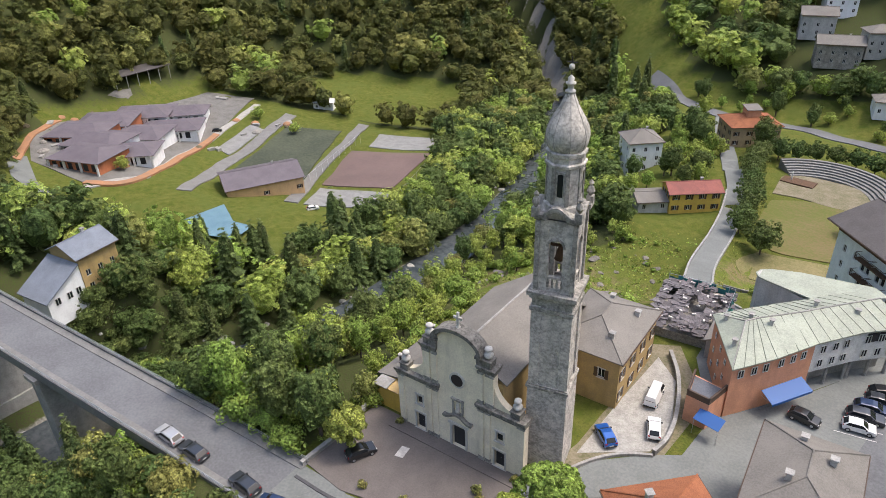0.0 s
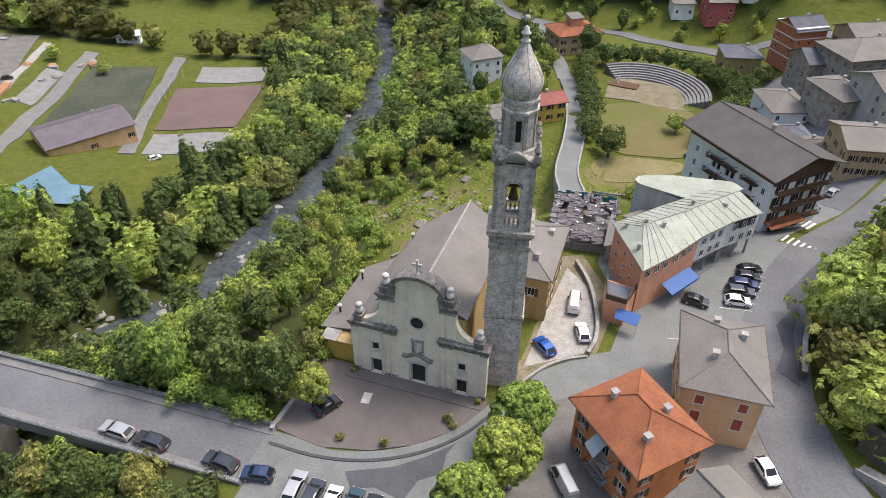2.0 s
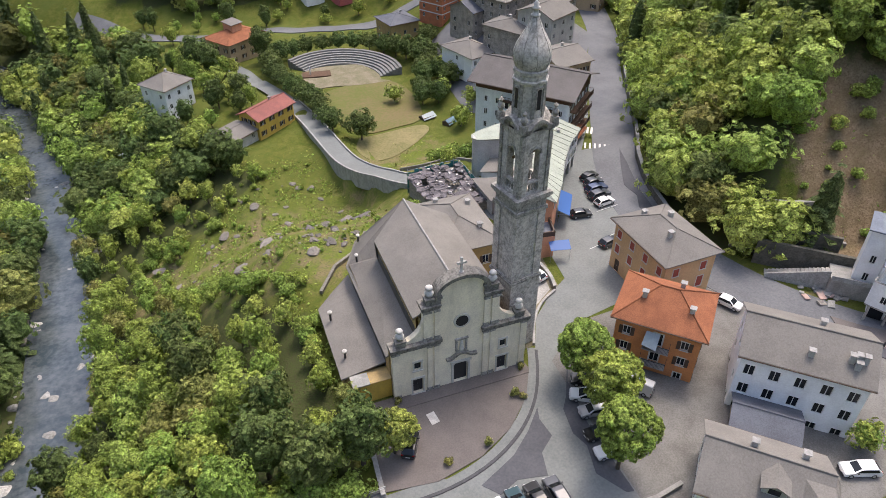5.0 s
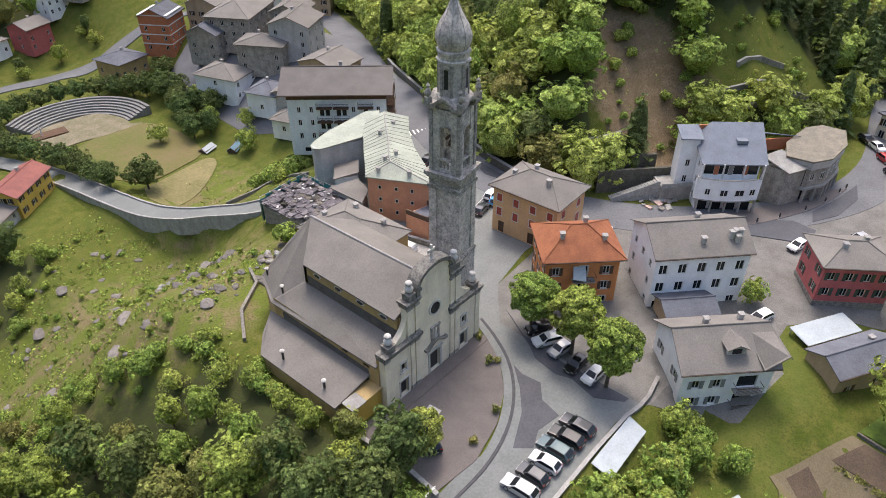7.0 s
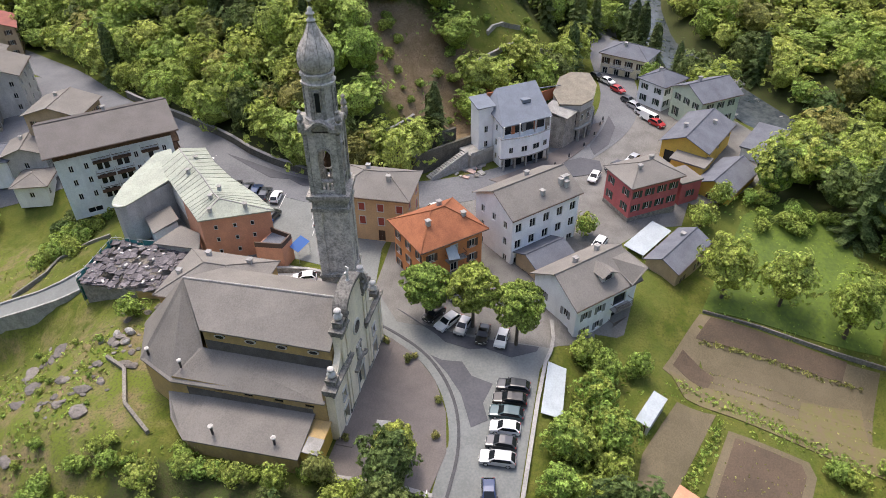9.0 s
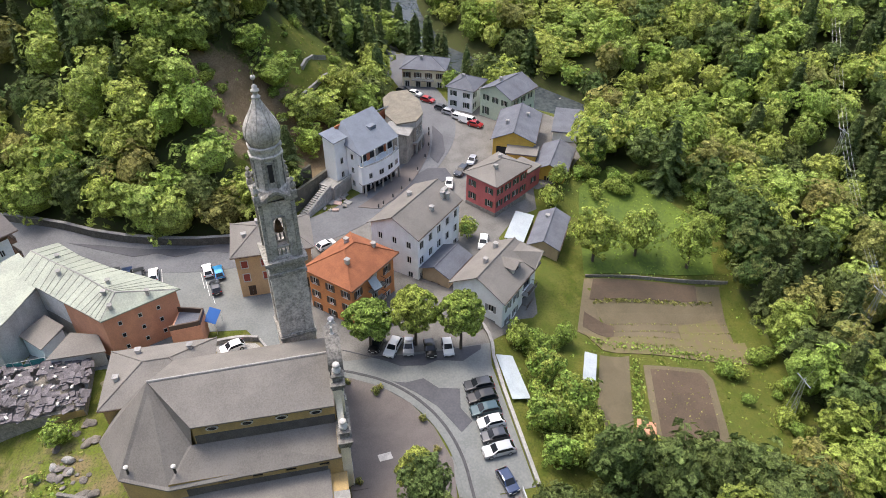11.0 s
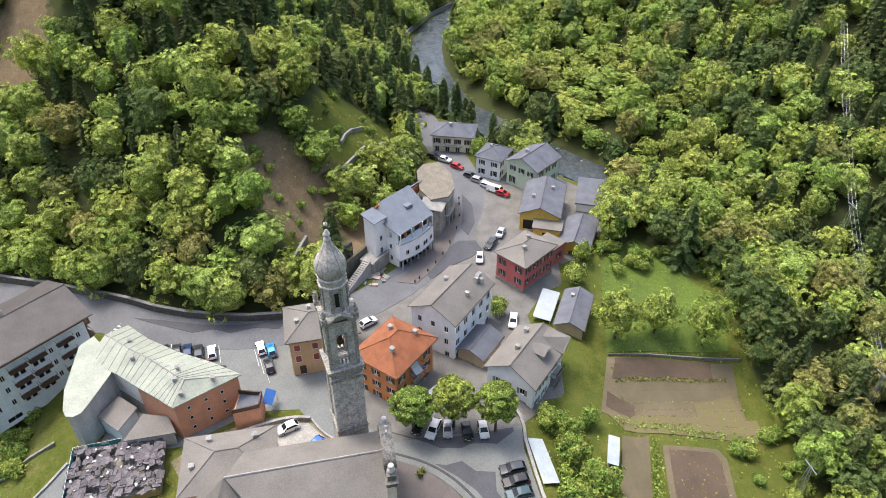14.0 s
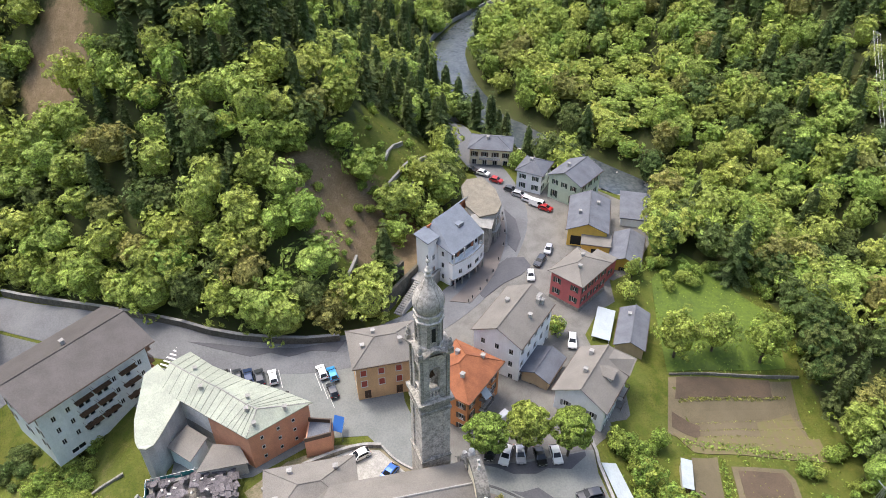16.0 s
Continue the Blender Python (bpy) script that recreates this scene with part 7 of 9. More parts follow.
part("plaster_patch", G().box(-5.26, -5.2, -6.6, -2.4, -4, 1.2), M["ochre"], ruin, "remains of ochre plaster")
part("fallen_floor", G().box(-4.6, 4.6, -6.2, 6.2, rz - 4, 0.4), M["rubble"], ruin)
sag = lambda x, y: 2.7 - 0.13 * abs(x) + 0.25 * math.sin(0.9 * y) * math.cos(0.7 * x)
for i in range(250):
    x, y, s = rnd(-5.4, 5.4), rnd(-7.0, 7.0), rnd(0.7, 1.5)
    if (x - 0.4) ** 2 / 1.6 + (y + 0.6) ** 2 / 2.6 < 1 or (x + 3.4) ** 2 + (y - 3.2) ** 2 < 1.1:
        continue
    part("broken_slate", G().box(-s / 2, s / 2, -s / 2.4, s / 2.4, -0.05, 0.05, pose(x, y, sag(x, y) + rnd(-0.08, 0.1), rnd(-12, 12), rnd(-12, 12), rnd(-20, 20))), M["slate_mauve"], ruin)
for i in range(24):
    x, y, s = rnd(-5.4, 5.2), rnd(-7, 6.8), rnd(0.2, 0.7)
    part("pale_debris", G().box(-s / 2, s / 2, -s / 4, s / 4, -0.12, 0.12, pose(x, y, sag(x, y) + 0.2, rnd(-15, 15), rnd(-15, 15), rnd(0, 180))), M["stone_white"], ruin)
sc = thing("scaffold", "tube scaffold hung with turquoise safety net", "scaffold", pose(14.6, 42.6, 0, 0, 0, 4))
for x, y in [(5.6, y) for y in np.arange(-7, 8, 2.3)] + [(x, 7.6) for x in np.arange(-5, 5, 2.4)]:
    part("standard", G().tube((x, y, rz - 2), (x, y, 3.4), 0.04), M["steel"], sc)
for z in (-1.0, 1.0, 3.0):
    part("ledger", G().tube((5.6, -7, z), (5.6, 7.6, z), 0.035).tube((5.6, 7.6, z), (-5, 7.6, z), 0.035), M["steel"], sc)
g = G()
for i in range(14):
    for (ax, ay, bx, by, n) in ((5.75, -7 + i * 1.04, 5.75, -7 + (i + 1) * 1.04, 0), (5.6 - i * 0.76, 7.75, 5.6 - (i + 1) * 0.76, 7.75, 1)):
        w = 0.18 * math.sin(i * 1.9)
        g.box(min(ax, bx) - 0.01, max(ax, bx) + 0.01, min(ay, by) - 0.01, max(ay, by) + 0.01, -2.0 + w, 2.6 + 2.2 * w)
part("safety_net", g, M["net"], sc, "turquoise safety net")


# ---- bridge, walls, tiers ----
M["rubble_dark"] = mat("dark_mossy_rubble", (0.14, 0.13, 0.11), (0.07, 0.07, 0.055), scale=1.2, fine=3.5, bump=0.6)
M["lane_stone"] = mat("pale_grey_wall_stone", (0.40, 0.40, 0.385), (0.24, 0.24, 0.23), scale=0.9, fine=4.0, grime=0.4, bump=0.5)
BR = [(-14.2, -17.2), (-32, -17.6), (-60, -18.6), (-92, -19.6), (-120, -22)]
bridge = thing("bridge", "grey concrete road bridge over the river gorge", "bridge")
DECK = [(x, y + 0.4) for x, y in BR]
ring = ribbon(DECK, 8.9)
part("deck", G().prism(ring[::-1], -1.2, 0.02), M["concrete_grey"], bridge)
part("roadway", G().prism(ribbon(DECK, 6.2)[::-1], 0.02, 0.06), M["asphalt"], bridge, "grey asphalt roadway")
for s in (-1, 1):
    edge = [(x, y + s * 3.7) for x, y in DECK]
    part("footway", G().prism(ribbon(edge, 1.3)[::-1], 0.02, 0.2), M["concrete_grey"], bridge)
    line = [(x, y + s * 4.3) for x, y in DECK]
    par = part("parapet", G().prism(ribbon(line, 0.3)[::-1], 0.0, 0.55), M["concrete_grey"], bridge)
    for z in (0.8, 1.1):
        part("handrail", G().prism(ribbon(line, 0.07)[::-1], z - 0.035, z + 0.035), M["steel"], par)
    for i in range(42):
        t = i / 41 * 3.999
        k = int(t)
        a, b = line[k], line[k + 1]
        x, y = a[0] + (t - k) * (b[0] - a[0]), a[1] + (t - k) * (b[1] - a[1])
        part("rail_post", shared("rail_post", lambda: G().box(-0.04, 0.04, -0.04, 0.04, 0.5, 1.12).mesh("rail_post", M["steel"])), None, par, at=pose(x, y, 0))
for x, y in ((-62.5, -18.7), (-88, -19.5)):
    z = H(x, y)
    p = part("pier", G().prism([(x - 1.5, y - 4), (x + 1.5, y - 4), (x + 1.5, y + 4), (x - 1.5, y + 4)], z - 3, -2.0), M["concrete"], bridge, "tall tapering concrete pier")
    part("pier_cap", G().box(x - 1.6, x + 1.6, y - 4.6, y + 4.6, -2.0, -1.2), M["concrete"], p)
    part("pier_foot", G().box(x - 2.0, x + 2.0, y - 5, y + 5, z - 4, z + 1.0), M["concrete"], p)


def wall_line(name, label, line, z0, z1, thick, material, cap=None, category="wall"):
    """A garden or retaining wall; heights are numbers or lifts over the ground (strings)."""
    root = thing(name, label, category)
    for a, b in zip(line[:-1], line[1:]):
        za, zb = (H(*a), H(*b)) if isinstance(z1, str) else (0, 0)
        lift = float(z1)
        ring = ribbon([a, b], thick)[::-1]
        ends = {0: za, 1: zb}
        top = [max(za, zb) * 0 + (za if (p[0] - a[0]) ** 2 + (p[1] - a[1]) ** 2 < (p[0] - b[0]) ** 2 + (p[1] - b[1]) ** 2 else zb) + lift for p in ring]
        g, i = G(), 0
        low = [t - (lift + 1.2 if isinstance(z1, str) else lift - z0) for t in top]
        g.v = [(p[0], p[1], z) for p, z in zip(ring, low)] + [(p[0], p[1], z) for p, z in zip(ring, top)]
        g.f = [(3, 2, 1, 0), (4, 5, 6, 7)] + [(k, (k + 1) % 4, 4 + (k + 1) % 4, 4 + k) for k in range(4)]
        seg = part("wall_section", g, M[material], root)
        if cap:
            c = G()
            rc = ribbon([a, b], thick + 0.12)[::-1]
            c.v = [(p[0], p[1], z) for p, z in zip(rc, top)] + [(p[0], p[1], z + 0.1) for p, z in zip(rc, top)]
            c.f = list(g.f)
            part("coping", c, M[cap], seg)
    return root


wall_line("retaining_wall", "rubble retaining wall beside the parked cars", soften([(-14, -23.4), (8.2, -23.4), (13.0, -24.4), (18, -23.6)], 1), -4.5, 0.55, 0.4, "rubble", "kerb")
wall_line("forecourt_wall", "low pale stone wall edging the forecourt", [(-14.6, -13.2), (-14.2, -8), (-14.6, -2), (-14.8, 2.6)], -5.0, 0.7, 0.45, "concrete", "kerb")
wall_line("yard_wall", "curved rubble wall round the church yard", soften([(15.6, 32.5), (18.6, 27.6), (20.6, 21), (21.4, 15.6), (20.6, 12.2)]), -1.5, 0.9, 0.4, "rubble", "kerb")
wall_line("kerb_wall", "low stone kerb wall below the tower", soften([(12.2, 2.6), (14.6, 7.4), (17.5, 10.4), (20.6, 12.0)]), -1.0, 0.45, 0.35, "kerb")
# walls that carry and edge the lane
for name, lb, pts, low, high in (("lane_retaining_wall", "tall curved pale stone wall carrying the lane", ribbon(LANE, 5.3)[:len(LANE)], None, 0.55), ("lane_wall", "low pale stone wall along the lane", ribbon(LANE, 5.3)[len(LANE):][::-1], -1.0, 0.35)):
    root = thing(name, lb, "wall")
    for i in range(0, len(LANE) - 8):
        a, b = pts[i], pts[i + 1]
        za, zb = lane_z(*LANE[i]), lane_z(*LANE[i + 1])
        ring = ribbon([a, b], 0.4)
        g = G()
        zs = [za, zb, zb, za]
        foot = [z - 3.6 if low is None else z + low for z in zs]
        g.v = [(*q, z) for q, z in zip(ring, foot)] + [(*q, z + high) for q, z in zip(ring, zs)]
        g.f = [(0, 1, 2, 3), (7, 6, 5, 4)] + [(4 + k, 4 + (k + 1) % 4, (k + 1) % 4, k) for k in range(4)]
        part("wall_section", g, M["lane_stone"], root)
wall_line("garden_wall", "pale garden wall between lawn and field", [(28.2, -46.4), (27.4, -55), (26.4, -66), (25.2, -74.6)], 0, "0.6", 0.25, "rubble")
for line in ([(53.4, 12), (58, 10.2), (64, 8.2), (71, 4.6)], [(55.6, 16.5), (62, 13.6), (69, 11)], [(84, 3), (90, -3.4), (96, -8.8), (104, -13.6)], [(89, 2), (95, -3.6), (100, -7)], [(104, -9.4), (111, -12.6)], [(96, 0.4), (103, -3.4), (108, -5.6)]):
    wall_line("hill_terrace_wall", "grey rubble terrace wall on the hillside", soften(line, 1), 0, "0.9", 0.5, "rubble", "kerb")
wall_line("river_wall", "pale stone wall carrying the valley road above the river", soften([(150, -31), (166, -27), (186, -26), (206, -28.5), (228, -41), (247, -60), (262, -84)], 1), 0, "1.6", 0.6, "lane_stone", "kerb")
wall_line("street_wall", "dark rubble retaining wall at the foot of the hill", soften([(q[0] - 1.6, q[1]) for q in HILLFOOT if 16 < q[1] < 100 and q[0] < 90], 1), 0, "1.7", 0.6, "rubble_dark", "kerb")
# stair and landing below the hill
st = thing("hill_stairs", "long concrete ramp and stairs below the hillside", "stairs", pose(58.5, 0.2, 0, 0, 0, -42))
for i in range(16):
    part("step", G().box(-6 + i * 0.55, -5.45 + i * 0.55, -1.0, 1.0, -1, 0.2 + i * 0.18), M["concrete"], st)
part("landing", G().box(2.8, 9, -2.0, 2.0, -1, 3.1), M["concrete"], st)
part("parapet", G().prism([(-6, -1.25), (2.8, -1.25), (2.8, -1.0), (-6, -1.0)], -1, lambda x, y: 0.9 + 0.33 * (x + 6)).box(2.8, 9, -2.2, -2.0, 2.9, 3.7), M["lane_stone"], st)
part("terrace_wall", G().box(-8, 11, 2.2, 2.8, -1, 4.6).box(-10, 4, 4.6, 5.2, -1, 6.2), M["rubble_dark"], st, "dark mossy rubble wall behind the stairs")
for i in range(22):
    x, y, k = rnd(55.5, 63.5), rnd(-6.5, -0.5), rnd(0.3, 1.2)
    o = tagged(new("broken_slab", G().box(-k, k, -k * 0.6, k * 0.6, -0.12, 0.12).mesh("broken_slab", M["tile_pale"] if i % 7 == 0 else (M["rubble"] if i % 2 else M["concrete"]))), "broken concrete slab lying before the half-finished house", "rubble", "yard rubble")
    o.matrix_basis = pose(x, y, H(x, y) + 0.25, rnd(-14, 14), rnd(-14, 14), rnd(0, 180))
# paved walk with dark bollards round the bend
WALK_OUT = soften([(86.2, -28.4), (75.8, -26.4), (65.0, -21.0), (58.9, -16.5), (54.4, -11.9)], 1)
drape("pavement_bend", WALK_OUT + soften([(83.1, -24.9), (73.4, -21.1), (64.2, -15.1), (59.1, -11.1), (56.0, -7.5)], 1)[::-1], 0.2, M["forecourt"], 2.0, "brown paved walk round the bend of the street", "pavement")
for i in range(0, len(WALK_OUT)):
    x, y = WALK_OUT[i]
    bo = thing("bollard", "short dark bollard on the edge of the walk", "bollard", pose(x + 0.35, y + 0.25, 0.2), "street bollards")
    part("post", shared("bollard_post", lambda: G().lathe([(0.16, 0), (0.14, 0.7), (0.17, 0.75), (0.1, 0.9), (0.01, 0.93)], 0, 0, 8).mesh("post", M["dark"])), None, bo)
    part("foot", shared("bollard_foot", lambda: G().lathe([(0.26, -0.02), (0.26, 0.08), (0.15, 0.1)], 0, 0, 8).mesh("foot", M["kerb"])), None, bo)

# stone tiers
tz = H(20, 158)
am = thing("stone_tiers", "curved grey stone seating tiers", "amphitheatre")
for i in range(7):
    g, r0 = G(), 13.6 + i * 1.05
    arcs = [radians(-8) + j * radians(138) / 22 for j in range(23)]
    g.prism([(18.5 + r0 * math.cos(a), 152 + r0 * math.sin(a)) for a in arcs[::-1]] + [(18.5 + (r0 + 0.98) * math.cos(a), 152 + (r0 + 0.98) * math.sin(a)) for a in arcs], tz - 2.5, tz + 0.3 + 0.42 * i)
    part("tier", g, M["concrete_grey"], am)
stg = thing("stage_deck", "low dark wooden stage with a white post", "stage", pose(12.6, 158.4, H(12.6, 158.4), 0, 0, -8))
part("deck", G().box(-4.6, 4.6, -2.2, 2.2, 0.2, 0.7), M["wood"], stg)
part("post", G().box(-2.2, -1.9, -0.15, 0.15, 0.7, 3.4), M["whitepaint"], stg)
# two plastic-covered heaps below the trees
for x, y, tr, L, key, lb in ((35.4, 113.6, 20, 4.6, "sheet", "heap under a pale plastic sheet"), (41.0, 108.4, 30, 6.0, "tarp", "long heap under a blue plastic sheet")):
    t_ = thing("covered_heap", lb, "heap", pose(x, y, H(x, y), 0, 0, tr))
    part("cover", slab(slab(G(), [(-L / 2, -1.5, 0.5), (L / 2, -1.6, 0.6), (L / 2 - 0.2, 0, 1.7), (-L / 2 + 0.3, 0.1, 1.5)], 0.06), [(L / 2, 1.5, 0.5), (-L / 2, 1.4, 0.6), (-L / 2 + 0.3, 0.1, 1.5), (L / 2 - 0.2, 0, 1.7)], 0.06), M[key], t_)
    part("heap", G().prism([(-L / 2 + 0.2, -1.2), (L / 2 - 0.2, -1.2), (L / 2 - 0.2, 1.2), (-L / 2 + 0.2, 1.2)], -0.6, 0.9), M["soil"], t_)
for line in ([(14, 71), (18, 66), (22, 66)], [(28.6, 82), (27, 74), (25.8, 67)], [(22, 66), (24, 60), (25, 56)]):
    wall_line("field_wall", "low crumbling rubble wall across the dry slope", line, 0, "0.6", 0.4, "rubble")

# sports ground extras
wp = thing("pool_cover", "pale blue stretched pool cover", "pool cover")
zz = H(-118, 47) + 0.5
part("cover", slab(slab(G(), [(-129, 48, zz + 0.8), (-118, 45, zz + 0.6), (-114.5, 54, zz + 1.5), (-126, 60, zz + 1.4)], 0.1), [(-118, 45, zz + 0.6), (-107.5, 48, zz + 0.5), (-109, 56, zz + 0.6), (-114.5, 54, zz + 1.5)], 0.1), M["tarp"], wp)
for nm, x, y, tr, L, W, hgt in (("ball_fence", -104, 128, -74, 46, 0, 3.0), ("ball_fence", -139, 120, -74, 46, 0, 3.0)):
    f = thing(nm, "wire ball fence on steel posts", "fence", pose(x, y, H(x, y), 0, 0, tr))
    for u in np.arange(-L / 2, L / 2 + 0.1, 4.6):
        part("post", G().tube((u, 0, -3), (u, 0, hgt), 0.05), M["steel"], f)
    part("rail", G().tube((-L / 2, 0, hgt), (L / 2, 0, hgt), 0.04), M["steel"], f)

# canopy roof beyond the parking and garden hut
cp = thing("carport", "pale corrugated lean-to roof below the parking", "carport")
part("roof", slab(G(), [(9.4, -24.0, 0.7), (9.0, -26.6, 0.2), (0.2, -26.8, 0.2), (0.2, -24.0, 0.7)][::-1], 0.08), M["sheet"], cp)
for x in (0.5, 4.8, 9.0):
    part("post", G().box(x - 0.06, x + 0.06, -26.5, -26.38, -4.5, 0.2), M["steel"], cp)
gh = thing("tool_shed", "narrow pale sheet-roofed tool shed in the garden", "shed", pose(5.4, -38.2, H(5.4, -38.2), 0, 0, -24))
part("body", G().box(-2.8, 2.8, -0.8, 0.8, -0.5, 1.9), M["greywall"], gh)
part("roof", slab(G(), [(-3.0, -1.0, 1.9), (3.0, -1.0, 1.9), (3.0, 1.0, 2.2), (-3.0, 1.0, 2.2)], 0.06), M["sheet"], gh)
part("door", G().box(-2.85, -2.8, -0.5, 0.5, 0, 1.8), M["wood"], gh)
bx = thing("rust_shed", "small rusty sheet-roofed shelter between the beds", "shed", pose(-7.6, -41.8, H(-7.6, -41.8), 0, 0, -25))
part("body", G().box(-2.2, 2.2, -1.1, 1.1, -0.5, 1.7), M["wood"], bx)
part("roof", slab(G(), [(-2.4, -1.4, 1.7), (2.4, -1.4, 1.7), (2.4, 1.4, 2.1), (-2.4, 1.4, 2.1)], 0.06), M["terracotta"], bx)


def pylon(x, y, h=9.0):
    z = H(x, y)
    p = thing("lattice_pylon", "thin grey lattice power pylon among the trees", "pylon", pose(x, y, z), "power pylons")
    legs = [(-0.7, -0.7), (0.7, -0.7), (0.7, 0.7), (-0.7, 0.7)]
    for a, b in legs:
        part("leg", G().tube((a, b, -1), (a * 0.25, b * 0.25, h), 0.05, 4), M["steel"], p)
    g = G()
    for i in range(8):
        k0, k1 = 1 - 0.75 * i / 8, 1 - 0.75 * (i + 1) / 8
        for (a, b), (c, d) in zip(legs, legs[1:] + legs[:1]):
            g.tube((a * k0, b * k0, h * i / 8), (c * k1, d * k1, h * (i + 1) / 8), 0.025, 3)
    part("bracing", g, M["steel"], p)
    part("crossarm", G().box(-1.6, 1.6, -0.06, 0.06, h - 0.5, h - 0.38), M["steel"], p)
    return Vector((x, y, z + h - 0.4))


tops = [pylon(-4, -69), pylon(11, -94, 10), pylon(60, -122, 11), pylon(118, -152, 11)]
for a, b in zip(tops[:-1], tops[1:]):
    for off in (-1.5, 0, 1.5):
        g = G()
        g.v = [tuple(a.lerp(b, t) - Vector((0, 0, 4 * 1.2 * t * (1 - t))) + Vector((off, dy, dz))) for t in np.linspace(0, 1, 10) for dy, dz in ((0.02, 0), (-0.012, 0.018), (-0.012, -0.018))]
        g.f = [(3 * i + k, 3 * i + (k + 1) % 3, 3 * i + 3 + (k + 1) % 3, 3 * i + 3 + k) for i in range(9) for k in range(3)]
        tagged(new("power_line", g.mesh("power_line", M["steel"])), "thin sagging power line between pylons", "cable", "power lines")

# boulders along the river
def boulder_mesh(seed):
    bm = bmesh.new()
    bmesh.ops.create_icosphere(bm, subdivisions=2, radius=1.0)
    for v in bm.verts:
        v.co *= 1 + 0.35 * noise.noise(v.co * 1.3 + Vector((seed * 3.1, 0, 0)))
        v.co.z *= 0.65
    me = bpy.data.meshes.new("boulder")
    bm.to_mesh(me)
    bm.free()
    me.materials.append(M["boulder"])
    return me


M["field_rock"] = mat("grey_brown_field_rock", (0.21, 0.19, 0.17), (0.115, 0.105, 0.095), scale=1.5, vary=0.25, bump=0.3)
M["boulder"] = mat("pale_river_boulder", (0.42, 0.41, 0.385), (0.2, 0.195, 0.18), scale=1.5, vary=0.25, bump=0.3)
rocks = [boulder_mesh(i) for i in range(4)]
field_rocks = [boulder_mesh(i + 7) for i in range(3)]
for r_ in field_rocks:
    r_.materials[0] = M["field_rock"]
rs_ = random.Random(5)
STONES = []
for i in range(400):
    t = rs_.uniform(13.2, 22.5) if i < 270 else rs_.uniform(16.6, 19.2)
    k = int(t)
    a, b = RIVER[k], RIVER[k + 1]
    x, y, z = (a[j] + (t - k) * (b[j] - a[j]) for j in range(3))
    q_ = math.hypot(b[0] - a[0], b[1] - a[1])
    off_ = rs_.choice((-1, 1)) * abs(rs_.gauss(6.2, 1.6)) if i % 6 else rs_.uniform(-4, 4)
    x, y = x - (b[1] - a[1]) / q_ * off_, y + (b[0] - a[0]) / q_ * off_
    s = rs_.choice((0.4, 0.5, 0.6, 0.8, 1.1, 1.5)) if i < 270 else rs_.choice((0.4, 0.5, 0.7, 0.9))
    m = pose(x, y, H(x, y) + 0.15 * s, 0, 0, rs_.uniform(0, 360)) @ Matrix.Diagonal((s, s * rs_.uniform(0.7, 1.2), s * 0.8, 1))
    if i < 270:
        o = tagged(new("boulder", rocks[i % 4]), "pale grey river boulder", "boulder", "river boulders")
        o.matrix_basis = m
    else:
        STONES.append((rocks[i % 4], m))

for i in range(70):
    t = rs_.uniform(0.35, 1.0) if i % 3 else rs_.uniform(1.0, 1.5)
    a, b = (RIVER[8], RIVER[9]) if t < 1 else (RIVER[9], RIVER[10])
    u = t % 1.0
    x, y = a[0] + u * (b[0] - a[0]), a[1] + u * (b[1] - a[1])
    q_ = math.hypot(b[0] - a[0], b[1] - a[1])
    off_ = rs_.choice((-1, 1)) * abs(rs_.gauss(5.0, 1.2))
    x, y, s = x - (b[1] - a[1]) / q_ * off_, y + (b[0] - a[0]) / q_ * off_, rs_.choice((0.5, 0.7, 0.9, 1.3))
    STONES.append((rocks[i % 4], pose(x, y, H(x, y) + 0.15 * s, 0, 0, rs_.uniform(0, 360)) @ Matrix.Diagonal((s * 1.3, s, s * 0.8, 1))))
vs_, fs_ = [], []
for me, m in STONES:
    n0 = len(vs_)
    vs_ += [tuple(m @ v.co) for v in me.vertices]
    fs_ += [[n0 + k for k in p.vertices] for p in me.polygons]
stones = bpy.data.meshes.new("river_stones")
stones.from_pydata(vs_, [], fs_)
stones.materials.append(M["boulder"])
tagged(new("river_stones", stones), "pale grey stones strewn along the river bed", "stones", kind="stuff")

# rocks strewn over the meadow below the church
for i in range(85):
    x, y = rs_.uniform(-42, 3), rs_.uniform(34, 92)
    if not bool(is_open(x, y)) or float(along(LANE_LINE, np.array(x), np.array(y))[0]) < 4.5 or (x > -6 and y < 37):
        continue
    s = rs_.choice((0.25, 0.35, 0.45, 0.6, 0.8, 1.2))
    o = tagged(new("field_rock", field_rocks[i % 3]), "grey-brown rock lying in the meadow grass", "rock", "meadow rocks")
    o.matrix_basis = pose(x, y, H(x, y) + 0.1 * s, 0, 0, rs_.uniform(0, 360)) @ Matrix.Diagonal((s * rs_.uniform(1, 1.7), s, s * 0.6, 1))
for i, (x, y) in enumerate(((-7.0, 63.4), (-6.0, 62.2), (-5.2, 64.2), (-8.4, 61.0), (1.6, 38.6), (2.4, 36.8), (0.4, 36.2))):
    s = (0.8, 0.6, 0.5, 0.6, 0.8, 0.9, 0.6)[i]
    o = tagged(new("white_block", rocks[i % 4]), "pale broken stone block in the rubble", "rock", "pale blocks")
    o.matrix_basis = pose(x, y, H(x, y) + 0.3 * s, 20 * i, 0, 50 * i) @ Matrix.Diagonal((s, s * 0.7, s, 1))
